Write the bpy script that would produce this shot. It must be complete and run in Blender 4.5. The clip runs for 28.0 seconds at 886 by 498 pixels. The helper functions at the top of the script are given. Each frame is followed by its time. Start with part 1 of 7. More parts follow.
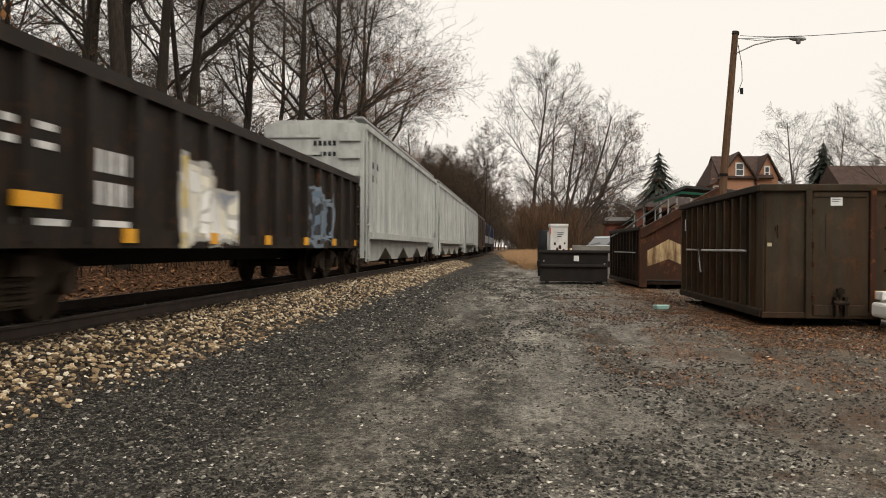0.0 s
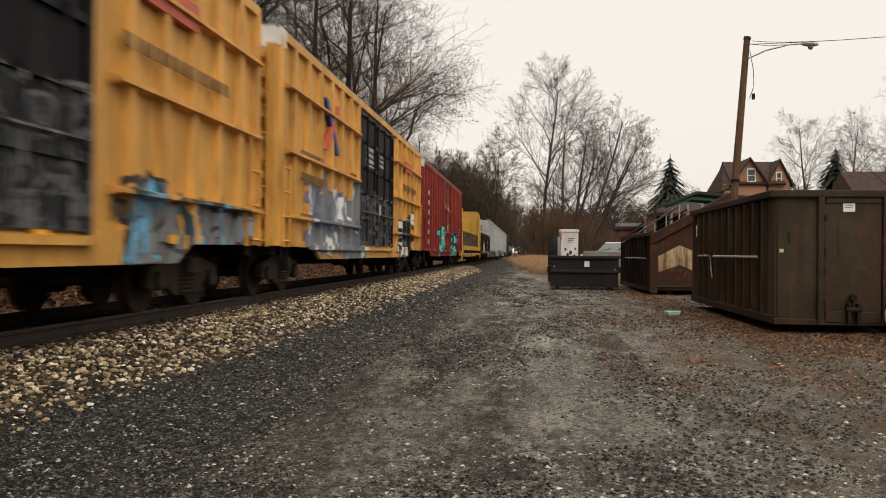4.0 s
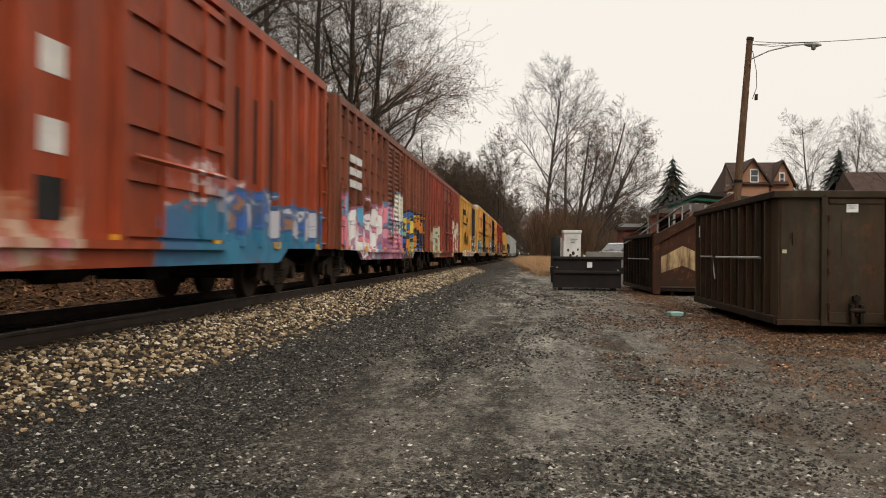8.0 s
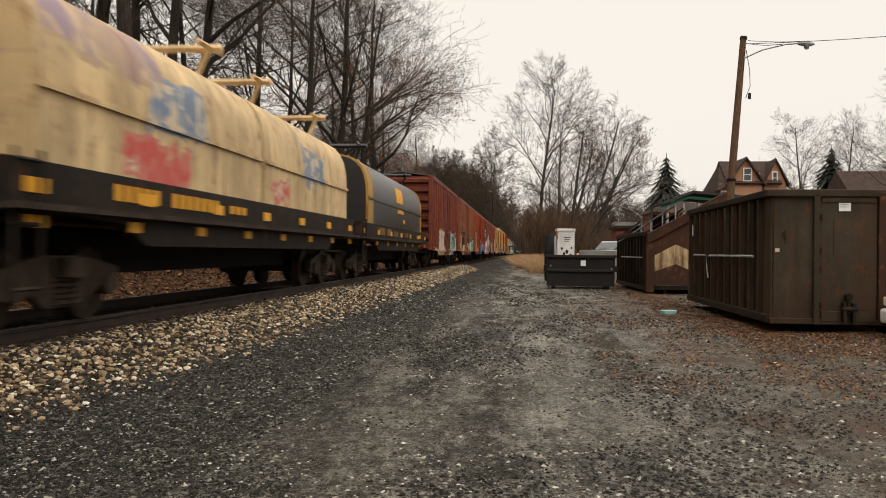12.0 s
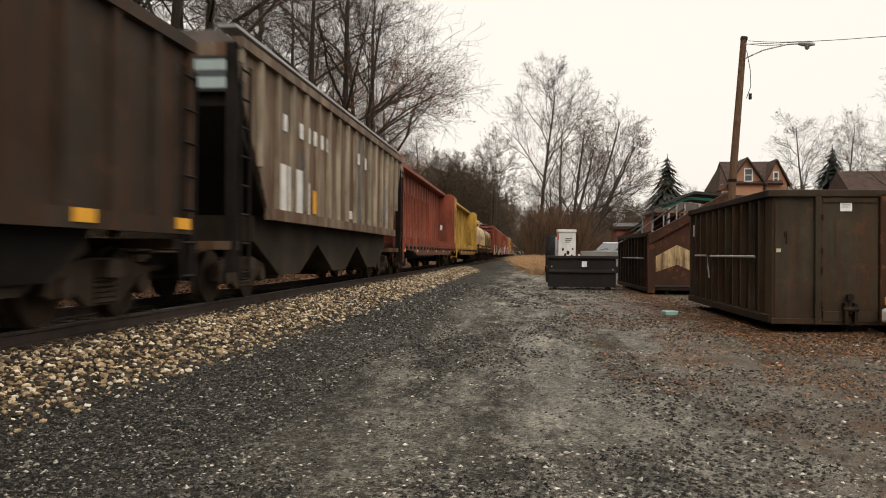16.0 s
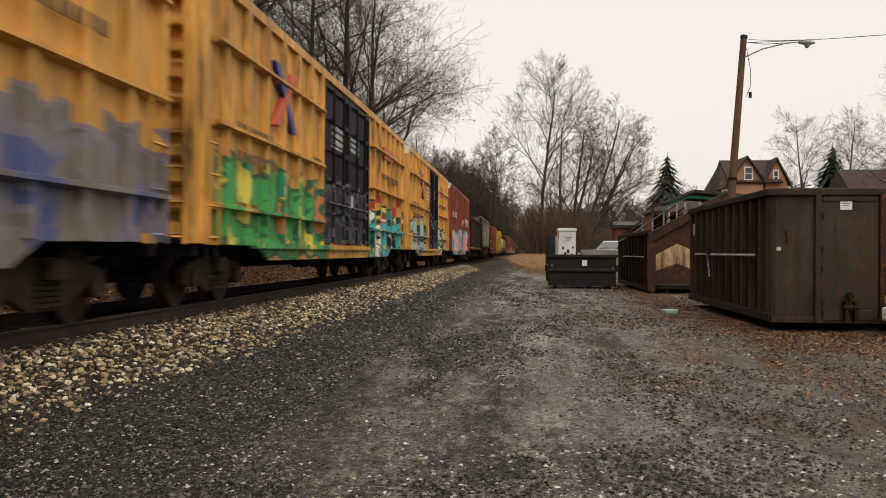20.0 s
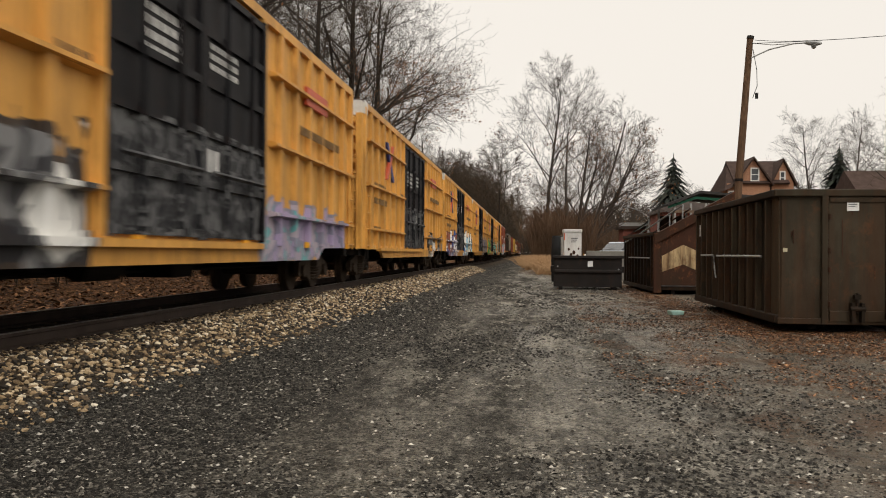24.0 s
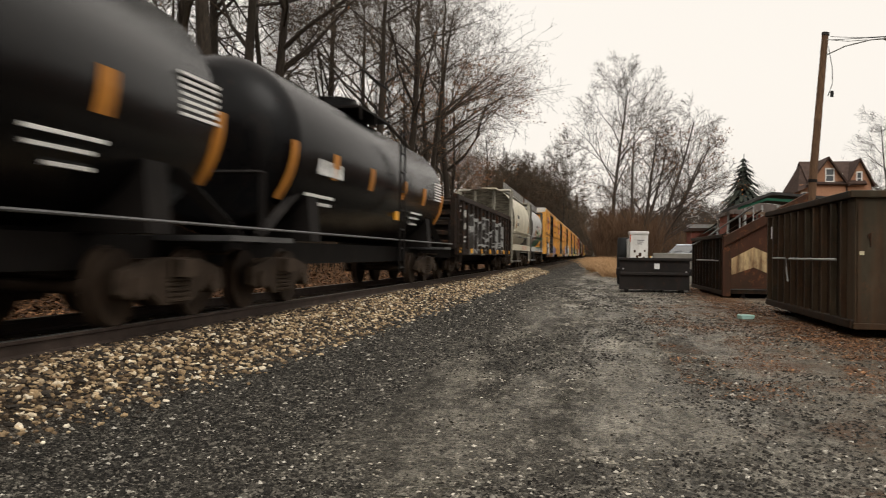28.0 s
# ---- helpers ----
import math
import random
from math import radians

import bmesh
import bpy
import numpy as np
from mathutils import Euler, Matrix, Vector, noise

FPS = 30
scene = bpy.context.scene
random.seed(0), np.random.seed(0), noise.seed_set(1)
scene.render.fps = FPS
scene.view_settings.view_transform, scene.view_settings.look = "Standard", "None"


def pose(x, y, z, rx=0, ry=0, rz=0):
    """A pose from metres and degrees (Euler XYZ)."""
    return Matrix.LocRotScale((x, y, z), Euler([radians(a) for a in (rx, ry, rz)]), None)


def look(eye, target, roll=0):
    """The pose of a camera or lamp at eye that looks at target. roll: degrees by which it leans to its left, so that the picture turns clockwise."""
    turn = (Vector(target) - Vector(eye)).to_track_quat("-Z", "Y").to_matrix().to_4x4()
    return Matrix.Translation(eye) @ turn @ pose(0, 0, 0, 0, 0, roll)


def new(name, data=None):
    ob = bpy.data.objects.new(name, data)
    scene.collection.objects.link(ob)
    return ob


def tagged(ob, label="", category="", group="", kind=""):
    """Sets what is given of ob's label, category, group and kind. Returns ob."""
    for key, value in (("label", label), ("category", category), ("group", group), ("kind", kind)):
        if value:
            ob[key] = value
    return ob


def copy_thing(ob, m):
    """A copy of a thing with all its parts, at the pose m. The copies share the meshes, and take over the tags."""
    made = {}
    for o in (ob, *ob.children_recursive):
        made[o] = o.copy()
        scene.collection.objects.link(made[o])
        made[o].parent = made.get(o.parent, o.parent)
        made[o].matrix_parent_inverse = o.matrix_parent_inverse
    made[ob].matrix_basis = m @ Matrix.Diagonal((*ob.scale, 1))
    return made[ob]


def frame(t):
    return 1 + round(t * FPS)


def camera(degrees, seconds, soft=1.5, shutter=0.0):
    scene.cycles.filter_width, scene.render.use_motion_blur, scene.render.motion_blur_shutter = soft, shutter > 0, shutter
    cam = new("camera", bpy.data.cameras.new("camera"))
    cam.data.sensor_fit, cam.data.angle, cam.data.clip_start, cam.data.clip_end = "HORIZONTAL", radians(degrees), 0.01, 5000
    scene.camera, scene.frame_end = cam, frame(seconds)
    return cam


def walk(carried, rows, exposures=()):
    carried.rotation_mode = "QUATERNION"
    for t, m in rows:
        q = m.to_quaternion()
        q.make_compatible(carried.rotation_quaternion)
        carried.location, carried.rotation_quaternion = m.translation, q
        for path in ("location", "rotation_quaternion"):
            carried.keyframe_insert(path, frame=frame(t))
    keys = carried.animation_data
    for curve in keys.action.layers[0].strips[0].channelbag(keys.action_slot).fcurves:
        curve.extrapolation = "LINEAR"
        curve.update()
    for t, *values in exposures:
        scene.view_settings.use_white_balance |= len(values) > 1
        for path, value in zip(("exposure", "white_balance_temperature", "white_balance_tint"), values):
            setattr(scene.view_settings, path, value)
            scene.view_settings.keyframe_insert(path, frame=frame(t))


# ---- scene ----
# Camera: held by hand at one spot, panned slightly (tilt, roll, pan in degrees)
cam = camera(55.19, 28.0, soft=1.0, shutter=0.36)
EYE = (0.0, 0.0, 1.3)
TURNS = [
    (0, 89.903, -0.399, 5.138),
    (0.5, 89.848, -0.532, 5.110),
    (1, 89.975, -0.435, 6.124),
    (1.5, 90.130, -0.365, 6.607),
    (2, 90.244, -0.580, 5.927),
    (2.5, 90.229, -0.546, 5.558),
    (3, 90.248, -0.485, 5.710),
    (3.5, 90.247, -0.527, 5.775),
    (5.5, 90.295, -0.510, 6.126),
    (6, 90.297, -0.510, 6.232),
    (6.5, 90.307, -0.492, 6.264),
    (7, 90.356, -0.512, 6.341),
    (7.5, 90.365, -0.478, 6.298),
    (8, 90.307, -0.532, 6.013),
    (8.5, 90.190, -0.554, 5.615),
    (9, 90.193, -0.472, 5.657),
    (9.5, 90.189, -0.508, 5.689),
    (10, 90.198, -0.526, 5.653),
    (10.5, 90.195, -0.536, 5.603),
    (11, 90.221, -0.526, 5.585),
    (11.5, 90.209, -0.567, 5.592),
    (12, 90.188, -0.612, 5.593),
    (12.5, 90.223, -0.575, 5.753),
    (14.5, 90.248, -0.511, 5.882),
    (15, 90.310, -0.481, 5.899),
    (15.5, 90.304, -0.455, 5.690),
    (16, 90.274, -0.438, 5.669),
    (16.5, 90.315, -0.383, 5.763),
    (17, 90.306, -0.438, 5.889),
    (17.5, 90.242, -0.456, 5.757),
    (18, 90.177, -0.438, 5.600),
    (18.5, 90.199, -0.362, 5.673),
    (19, 90.203, -0.346, 5.661),
    (19.5, 90.201, -0.368, 5.623),
    (20, 90.202, -0.369, 5.677),
    (20.5, 90.200, -0.452, 5.730),
    (21, 90.222, -0.499, 5.471),
    (21.5, 90.224, -0.442, 5.524),
    (23.5, 90.192, -0.487, 5.830),
    (24, 90.262, -0.418, 6.055),
    (24.5, 90.240, -0.504, 6.179),
    (25, 90.240, -0.506, 6.231),
    (25.5, 90.224, -0.583, 6.616),
    (26, 90.286, -0.473, 6.923),
    (26.5, 90.307, -0.515, 6.978),
    (27, 90.333, -0.567, 6.874),
    (27.5, 90.303, -0.654, 7.875),
    (28, 90.317, -0.678, 10.367),
]
walk(cam, [(t, pose(*EYE, rx, ry, rz)) for t, rx, ry, rz in TURNS], [(t, e, 6530, 10) for t, e in ((0.0, 0.1), (1.0, 0.03), (14.0, 0.06), (15.0, 0.14), (17.0, 0.17), (18.5, 0.07), (21.0, 0.0), (26.5, 0.03), (28.0, 0.11))])

# World: overcast sky, one very soft sun
SUN_EL, SUN_AZ = radians(48), radians(150)
world = bpy.data.worlds.new("world")
scene.world = world
world.use_nodes = True
wn, wl = world.node_tree.nodes, world.node_tree.links
sky = wn.new("ShaderNodeTexSky")
sky.sky_type, sky.sun_disc = "NISHITA", False
sky.sun_elevation, sky.sun_rotation = SUN_EL, SUN_AZ
sky.air_density, sky.dust_density, sky.ozone_density = 1.0, 6.0, 0.4
hsv = wn.new("ShaderNodeHueSaturation")
hsv.inputs["Saturation"].default_value = 0.1
wl.new(sky.outputs[0], hsv.inputs["Color"])
cloud = wn.new("ShaderNodeMix")
cloud.data_type = "RGBA"
cloud.inputs[0].default_value = 0.82
cloud.inputs[7].default_value = (8.75, 8.2, 7.45, 1)
wl.new(hsv.outputs[0], cloud.inputs[6])
# an overcast sky is brighter overhead than at the horizon
wtc, wsep, wmap, wmul = wn.new("ShaderNodeTexCoord"), wn.new("ShaderNodeSeparateXYZ"), wn.new("ShaderNodeMapRange"), wn.new("ShaderNodeVectorMath")
wl.new(wtc.outputs["Generated"], wsep.inputs[0])
wl.new(wsep.outputs[2], wmap.inputs[0])
wmap.inputs["From Min"].default_value, wmap.inputs["From Max"].default_value = 0.3, 1.0
wmap.inputs["To Min"].default_value, wmap.inputs["To Max"].default_value = 0.99, 2.2
wmul.operation = "MULTIPLY"
wl.new(cloud.outputs[2], wmul.inputs[0])
wl.new(wmap.outputs[0], wmul.inputs[1])
wl.new(wmul.outputs[0], wn["Background"].inputs[0])
wn["Background"].inputs[1].default_value = 0.12
sun = new("sun", bpy.data.lights.new("sun", "SUN"))
sun.data.energy, sun.data.angle, sun.data.color = 0.6, radians(25), (1.0, 0.95, 0.88)
sun.matrix_world = look((30, -60, 80), (0, 20, 0))


# ---------- materials ----------
class Nodes:
    """A node material in the making."""

    def __init__(self, name, rough=0.6, metal=0.0, spec=0.18):
        self.m = bpy.data.materials.new(name)
        self.m.use_nodes = True
        self.t = self.m.node_tree
        self.b = self.t.nodes["Principled BSDF"]
        self.b.inputs["Roughness"].default_value = rough
        self.b.inputs["Metallic"].default_value = metal
        self.b.inputs["Specular IOR Level"].default_value = spec
        self.tc = self.t.nodes.new("ShaderNodeTexCoord")

    def link(self, a, b):
        self.t.links.new(a, b)

    def space(self, scale=(1, 1, 1), shift=(0, 0, 0)):
        n = self.t.nodes.new("ShaderNodeMapping")
        n.inputs["Scale"].default_value, n.inputs["Location"].default_value = scale, shift
        self.link(self.tc.outputs["Object"], n.inputs[0])
        return n.outputs[0]

    def noise(self, vec, scale, detail=4.0, rough=0.55, warp=0.0):
        n = self.t.nodes.new("ShaderNodeTexNoise")
        n.inputs["Scale"].default_value, n.inputs["Detail"].default_value = scale, detail
        n.inputs["Roughness"].default_value, n.inputs["Distortion"].default_value = rough, warp
        self.link(vec, n.inputs["Vector"])
        return n.outputs[0]

    def ramp(self, fac, stops, sharp=False):
        n = self.t.nodes.new("ShaderNodeValToRGB")
        e = n.color_ramp.elements
        n.color_ramp.interpolation = "CONSTANT" if sharp else "LINEAR"
        while len(e) < len(stops):
            e.new(0.5)
        for k, (p, c) in zip(e, stops):
            k.position, k.color = p, (*c, 1) if len(c) == 3 else c
        self.link(fac, n.inputs[0])
        return n.outputs[0]

    def level(self, fac, lo, hi):
        n = self.t.nodes.new("ShaderNodeMapRange")
        n.inputs["From Min"].default_value, n.inputs["From Max"].default_value = lo, hi
        self.link(fac, n.inputs[0])
        return n.outputs[0]

    def calc(self, op, a, b=0.0):
        n = self.t.nodes.new("ShaderNodeMath")
        n.operation = op
        for k, v in enumerate((a, b)):
            if isinstance(v, (int, float)):
                n.inputs[k].default_value = v
            else:
                self.link(v, n.inputs[k])
        return n.outputs[0]

    def mix(self, fac, a, b):
        n = self.t.nodes.new("ShaderNodeMix")
        n.data_type = "RGBA"
        for k, v in ((0, fac), (6, a), (7, b)):
            if isinstance(v, (int, float)):
                n.inputs[k].default_value = v
            elif isinstance(v, tuple):
                n.inputs[k].default_value = (*v, 1)
            else:
                self.link(v, n.inputs[k])
        return n.outputs[2]

    def vector(self, op, a, b):
        n = self.t.nodes.new("ShaderNodeVectorMath")
        n.operation = op
        for k, v in enumerate((a, b)):
            if isinstance(v, tuple):
                n.inputs[k].default_value = v
            else:
                self.link(v, n.inputs[k])
        return n.outputs[0]

    def noise_colour(self, vec, scale, detail):
        n = self.t.nodes.new("ShaderNodeTexNoise")
        n.inputs["Scale"].default_value, n.inputs["Detail"].default_value = scale, detail
        self.link(vec, n.inputs["Vector"])
        return n.outputs["Color"]

    def cells(self, vec):
        """A chance value for each cell, and the distance to its edge."""
        out = []
        for feature in ("F1", "DISTANCE_TO_EDGE"):
            n = self.t.nodes.new("ShaderNodeTexVoronoi")
            n.feature = feature
            n.inputs["Scale"].default_value, n.inputs["Randomness"].default_value = 1.0, 0.8
            self.link(vec, n.inputs["Vector"])
            out.append(n)
        sep = self.t.nodes.new("ShaderNodeSeparateColor")
        self.link(out[0].outputs["Color"], sep.inputs[0])
        return sep.outputs[0], out[1].outputs["Distance"]

    def axis(self, k):
        n = self.t.nodes.new("ShaderNodeSeparateXYZ")
        self.link(self.tc.outputs["Object"], n.inputs[0])
        return n.outputs[k]

    def bump(self, height, strength, distance=0.02):
        n = self.t.nodes.new("ShaderNodeBump")
        n.inputs["Strength"].default_value, n.inputs["Distance"].default_value = strength, distance
        self.link(height, n.inputs["Height"])
        self.link(n.outputs[0], self.b.inputs["Normal"])

    def done(self, col, rough=None):
        self.link(col, self.b.inputs["Base Color"])
        if rough is not None:
            self.link(rough, self.b.inputs["Roughness"])
        return self.m


def dark(c, k):
    return tuple(v * k for v in c)


def plain(name, c, rough=0.6, metal=0.0, var=0.25, scale=3.0, bump=0.15, grain=40.0, spec=0.18):
    """One-colour surface with large and fine variation."""
    n = Nodes(name, rough, metal, min(spec, 0.06) if max(c) < 0.07 else spec)
    v = n.space()
    big, fine = n.noise(v, scale, 5), n.noise(v, grain, 3)
    col = n.mix(n.level(big, 0.3, 0.7), dark(c, 1 - var), dark(c, 1 + var * 0.6))
    col = n.mix(n.calc("MULTIPLY", n.level(fine, 0.45, 0.75), 0.5), col, dark(c, 0.6))
    n.bump(fine, bump, 0.01)
    return n.done(col)


GRIME = (0.03, 0.021, 0.014)
RUST = (0.16, 0.06, 0.025)


def sprayed(n, y, z, y0, y1, z0, z1, colours, size, seed, rim=None):
    """A sprayed piece: crooked letter blocks with dark outlines, inner strokes and a ragged outlined edge."""
    vm = lambda op, a, b: n.vector(op, a, b)
    base = n.space((0, 1, 1), (0, seed * 3.1, seed * 1.7))
    bend = vm("SUBTRACT", n.noise_colour(base, 1.5 / size, 1.5), (0.5, 0.5, 0.5))
    warped = vm("ADD", base, vm("MULTIPLY", bend, (0, 0.95 * size, 0.8 * size)))
    cell = vm("MULTIPLY", warped, (0, 1.35 / size, 0.62 / size))
    rnd, edge = n.cells(cell)
    stroke = n.noise(vm("MULTIPLY", warped, (0, 1.3, 0.8)), 1.5 / size, 1.0, 0.5, 0.6)
    k = len(colours)
    paint = n.ramp(rnd, [(i / k, colours[i]) for i in range(k)], True)
    other = n.ramp(rnd, [(i / k, colours[(i * 2 + 1) % k]) for i in range(k)], True)
    paint = n.mix(n.calc("GREATER_THAN", stroke, 0.56), paint, other)
    line = n.calc("MAXIMUM", n.calc("LESS_THAN", edge, 0.045), n.calc("LESS_THAN", n.calc("ABSOLUTE", n.calc("SUBTRACT", stroke, 0.56)), 0.012))
    paint = n.mix(n.calc("MULTIPLY", line, 0.85), paint, rim or (0.018, 0.018, 0.022))
    jump = n.calc("MULTIPLY", n.calc("SUBTRACT", rnd, 0.5), 0.55 * size)
    wob = n.calc("MULTIPLY", n.calc("SUBTRACT", n.noise(base, 1.6, 2), 0.5), 0.5)
    zz, yy = n.calc("ADD", z, n.calc("ADD", jump, wob)), n.calc("ADD", y, n.calc("MULTIPLY", wob, 1.6))

    def inside(g):
        a = n.calc("MULTIPLY", n.calc("GREATER_THAN", yy, y0 - g), n.calc("LESS_THAN", yy, y1 + g))
        return n.calc("MULTIPLY", a, n.calc("MULTIPLY", n.calc("GREATER_THAN", zz, z0 - g), n.calc("LESS_THAN", zz, z1 + g)))

    return inside(0.0), inside(0.07), paint


def painted(name, c, tags=(), rough=0.5, grime=0.5, rust=0.3, fade=0.25, drip=0.0):
    """Weathered car paint: faded patches, streaks, rust, and sprayed lettering in the given fields.
    tags: (y0, y1, z0, z1, colours, size, seed) in the car's own metres."""
    n = Nodes(name, rough, 0.0, 0.05 if max(c) < 0.07 else 0.15)
    v = n.space()
    big = n.noise(v, 0.7, 5)
    col = n.mix(n.level(big, 0.35, 0.7), dark(c, 1 - fade), dark(c, 1 + fade * 0.5))
    sheet = n.noise(n.space((1, 1.4, 0.05)), 1.0, 2)
    col = n.mix(n.calc("MULTIPLY", n.level(sheet, 0.42, 0.62), 0.35), col, dark(c, 0.55))
    streak = n.noise(n.space((1, 4.5, 0.3)), 2.2, 7, 0.7)
    col = n.mix(n.calc("MULTIPLY", n.level(streak, 0.44, 0.68), min(1.0, grime * 1.6)), col, GRIME)
    spots = n.noise(n.space((1, 1.5, 0.8)), 4.0, 9, 0.75)
    col = n.mix(n.calc("MULTIPLY", n.level(spots, 0.54, 0.68), min(1.0, rust * 1.5)), col, RUST)
    if drip:
        run = n.noise(n.space((3, 2.4, 0.13), (5, 1, 0)), 1.1, 5, 0.65)
        col = n.mix(n.calc("MULTIPLY", n.level(run, 0.44, 0.56), drip), col, dark(RUST, 0.45))
        wash = n.noise(n.space((2, 1.9, 0.2), (9, 4, 2)), 1.3, 5, 0.6)
        col = n.mix(n.calc("MULTIPLY", n.level(wash, 0.54, 0.7), drip * 0.7), col, dark(c, 1.7))
    y, z = n.axis(1), n.axis(2)
    for tag in tags:
        m, ring, paint = sprayed(n, y, z, *tag)
        worn = n.calc("SUBTRACT", 0.97, n.calc("MULTIPLY", n.level(streak, 0.5, 0.75), 0.4))
        col = n.mix(n.calc("MULTIPLY", ring, worn), col, tag[7] if len(tag) > 7 else BLACK)
        col = n.mix(n.calc("MULTIPLY", m, worn), col, paint)
    n.bump(n.noise(v, 9.0, 6), 0.12, 0.02)
    return n.done(col)


YELLOW, OXIDE, MAROON, ORANGE = (0.72, 0.365, 0.082), (0.19, 0.045, 0.024), (0.25, 0.026, 0.017), (0.36, 0.06, 0.02)
WHITE, BLACK, TEAL, SKYB = (0.75, 0.74, 0.7), (0.02, 0.02, 0.022), (0.08, 0.42, 0.40), (0.15, 0.42, 0.6)
PINK, GREEN, BLUE, LEMON = (0.7, 0.25, 0.3), (0.08, 0.35, 0.09), (0.05, 0.13, 0.38), (0.65, 0.55, 0.1)
TANGER, LILAC, GREY, PALEG = (0.65, 0.22, 0.03), (0.35, 0.28, 0.42), (0.2, 0.2, 0.2), (0.35, 0.5, 0.4)

steel_dark = plain("dark_steel", (0.013, 0.011, 0.01), 0.65, 0.1, 0.4, 2)
truck_steel = plain("truck_steel", (0.05, 0.036, 0.026), 0.7, 0.1, 0.5, 4)
wheel_steel = plain("wheel_steel", (0.045, 0.031, 0.022), 0.55, 0.3, 0.4, 5)
faded_black = plain("faded_black_lettering", (0.19, 0.11, 0.04), 0.6, 0, 0.35, 4)
walk_steel = plain("worn_walkway_steel", (0.12, 0.12, 0.12), 0.45, 0.4, 0.3, 3)
rail_steel = plain("rail_steel", (0.06, 0.045, 0.038), 0.55, 0.3, 0.35, 3)
rail_shine = plain("rail_head", (0.35, 0.34, 0.33), 0.3, 0.9, 0.15, 3)
# dark brown for the funnel bays: grime and the underside's shade in one colour
bay_steel = plain("shaded_grimy_bay_steel", (0.042, 0.032, 0.023), 0.75, 0.1, 0.5, 1.2)
deck_wood = plain("deck_wood", (0.16, 0.11, 0.075), 0.8, 0, 0.35, 3)
tie_wood = plain("tie_wood", (0.045, 0.036, 0.03), 0.85, 0, 0.35, 4)
mark_white = plain("white_lettering", (0.7, 0.69, 0.66), 0.6, 0, 0.2, 6)
mark_black = plain("black_lettering", (0.025, 0.025, 0.025), 0.6, 0, 0.2, 6)
mark_yellow = plain("yellow_reflector", (0.75, 0.36, 0.03), 0.45, 0, 0.12, 6)
mark_blue = plain("blue_emblem", (0.05, 0.06, 0.22), 0.5, 0, 0.2, 6)
mark_red = plain("red_emblem", (0.5, 0.1, 0.05), 0.5, 0, 0.2, 6)
galvan = plain("galvanised_roof", (0.32, 0.32, 0.31), 0.5, 0.4, 0.2, 2)
roof_dark = plain("weathered_roof", (0.12, 0.1, 0.09), 0.7, 0.1, 0.3, 2)


# ---------- mesh building ----------
class Mesh:
    """Collects faces of one mesh."""

    def __init__(self):
        self.v, self.f = [], []

    def add(self, verts, faces):
        o = len(self.v)
        self.v += verts
        self.f += [tuple(i + o for i in f) for f in faces]
        return self

    def box(self, x0, x1, y0, y1, z0, z1):
        return self.add([(x0, y0, z0), (x1, y0, z0), (x1, y1, z0), (x0, y1, z0), (x0, y0, z1), (x1, y0, z1), (x1, y1, z1), (x0, y1, z1)],
                        [(3, 2, 1, 0), (4, 5, 6, 7), (0, 1, 5, 4), (1, 2, 6, 5), (2, 3, 7, 6), (3, 0, 4, 7)])

    def prism(self, pts, axis, a, b):
        """A closed outline (counter-clockwise) swept along an axis from a to b."""
        put = {"x": lambda p, s: (s, p[0], p[1]), "y": lambda p, s: (p[0], s, p[1]), "z": lambda p, s: (p[0], p[1], s)}[axis]
        k = len(pts)
        vs = [put(p, a) for p in pts] + [put(p, b) for p in pts]
        fs = [(i, (i + 1) % k, k + (i + 1) % k, k + i) for i in range(k)]
        fs += [tuple(range(k))[::-1], tuple(range(k, 2 * k))]
        if axis == "y":
            fs = [f[::-1] for f in fs]
        return self.add(vs, fs)

    def tube(self, path, radii, sides=6, cap=True):
        """A round tube along points."""
        path = [Vector(p) for p in path]
        if isinstance(radii, (int, float)):
            radii = [radii] * len(path)
        vs, n = [], len(path)
        for i, p in enumerate(path):
            d = (path[min(i + 1, n - 1)] - path[max(i - 1, 0)]).normalized()
            u = d.cross(Vector((0, 0, 1)) if abs(d.z) < 0.9 else Vector((0, 1, 0))).normalized()
            w = u.cross(d)
            for k in range(sides):
                a = 2 * math.pi * k / sides
                q = p + radii[i] * (math.cos(a) * u + math.sin(a) * w)
                vs.append((q.x, q.y, q.z))
        fs = [(i * sides + k, (i + 1) * sides + k, (i + 1) * sides + (k + 1) % sides, i * sides + (k + 1) % sides)
              for i in range(n - 1) for k in range(sides)]
        if cap:
            fs += [tuple(range(sides)), tuple(range((n - 1) * sides, n * sides))[::-1]]
        return self.add(vs, fs)

    def bar(self, a, b, w):
        """A square bar from a to b."""
        return self.tube([a, b], [w * 0.7071, w * 0.7071], 4)

    def build(self, name, mat, smooth=False):
        me = bpy.data.meshes.new(name)
        me.from_pydata(self.v, [], self.f)
        me.materials.append(mat)
        if smooth:
            me.polygons.foreach_set("use_smooth", [True] * len(me.polygons))
            me.set_sharp_from_angle(angle=radians(45))
        me.update()
        return me


def part(name, mesh, mat, parent, label="", smooth=False, at=None, bevel=0.0):
    """Links a mesh as one part of a thing."""
    ob = new(name, mesh if isinstance(mesh, bpy.types.Mesh) else mesh.build(name, mat, smooth))
    ob.parent = parent
    if at:
        ob.location = at
    if label:
        ob["label"] = label
    if bevel:
        b = ob.modifiers.new("bevel", "BEVEL")
        b.width, b.segments, b.limit_method = bevel, 2, "ANGLE"
    return ob


def thing(name, label, category, at=(0, 0, 0), group="", turn=0.0):
    e = new(name)
    e.matrix_basis = pose(*at, 0, 0, turn)
    return tagged(e, label, category, group)


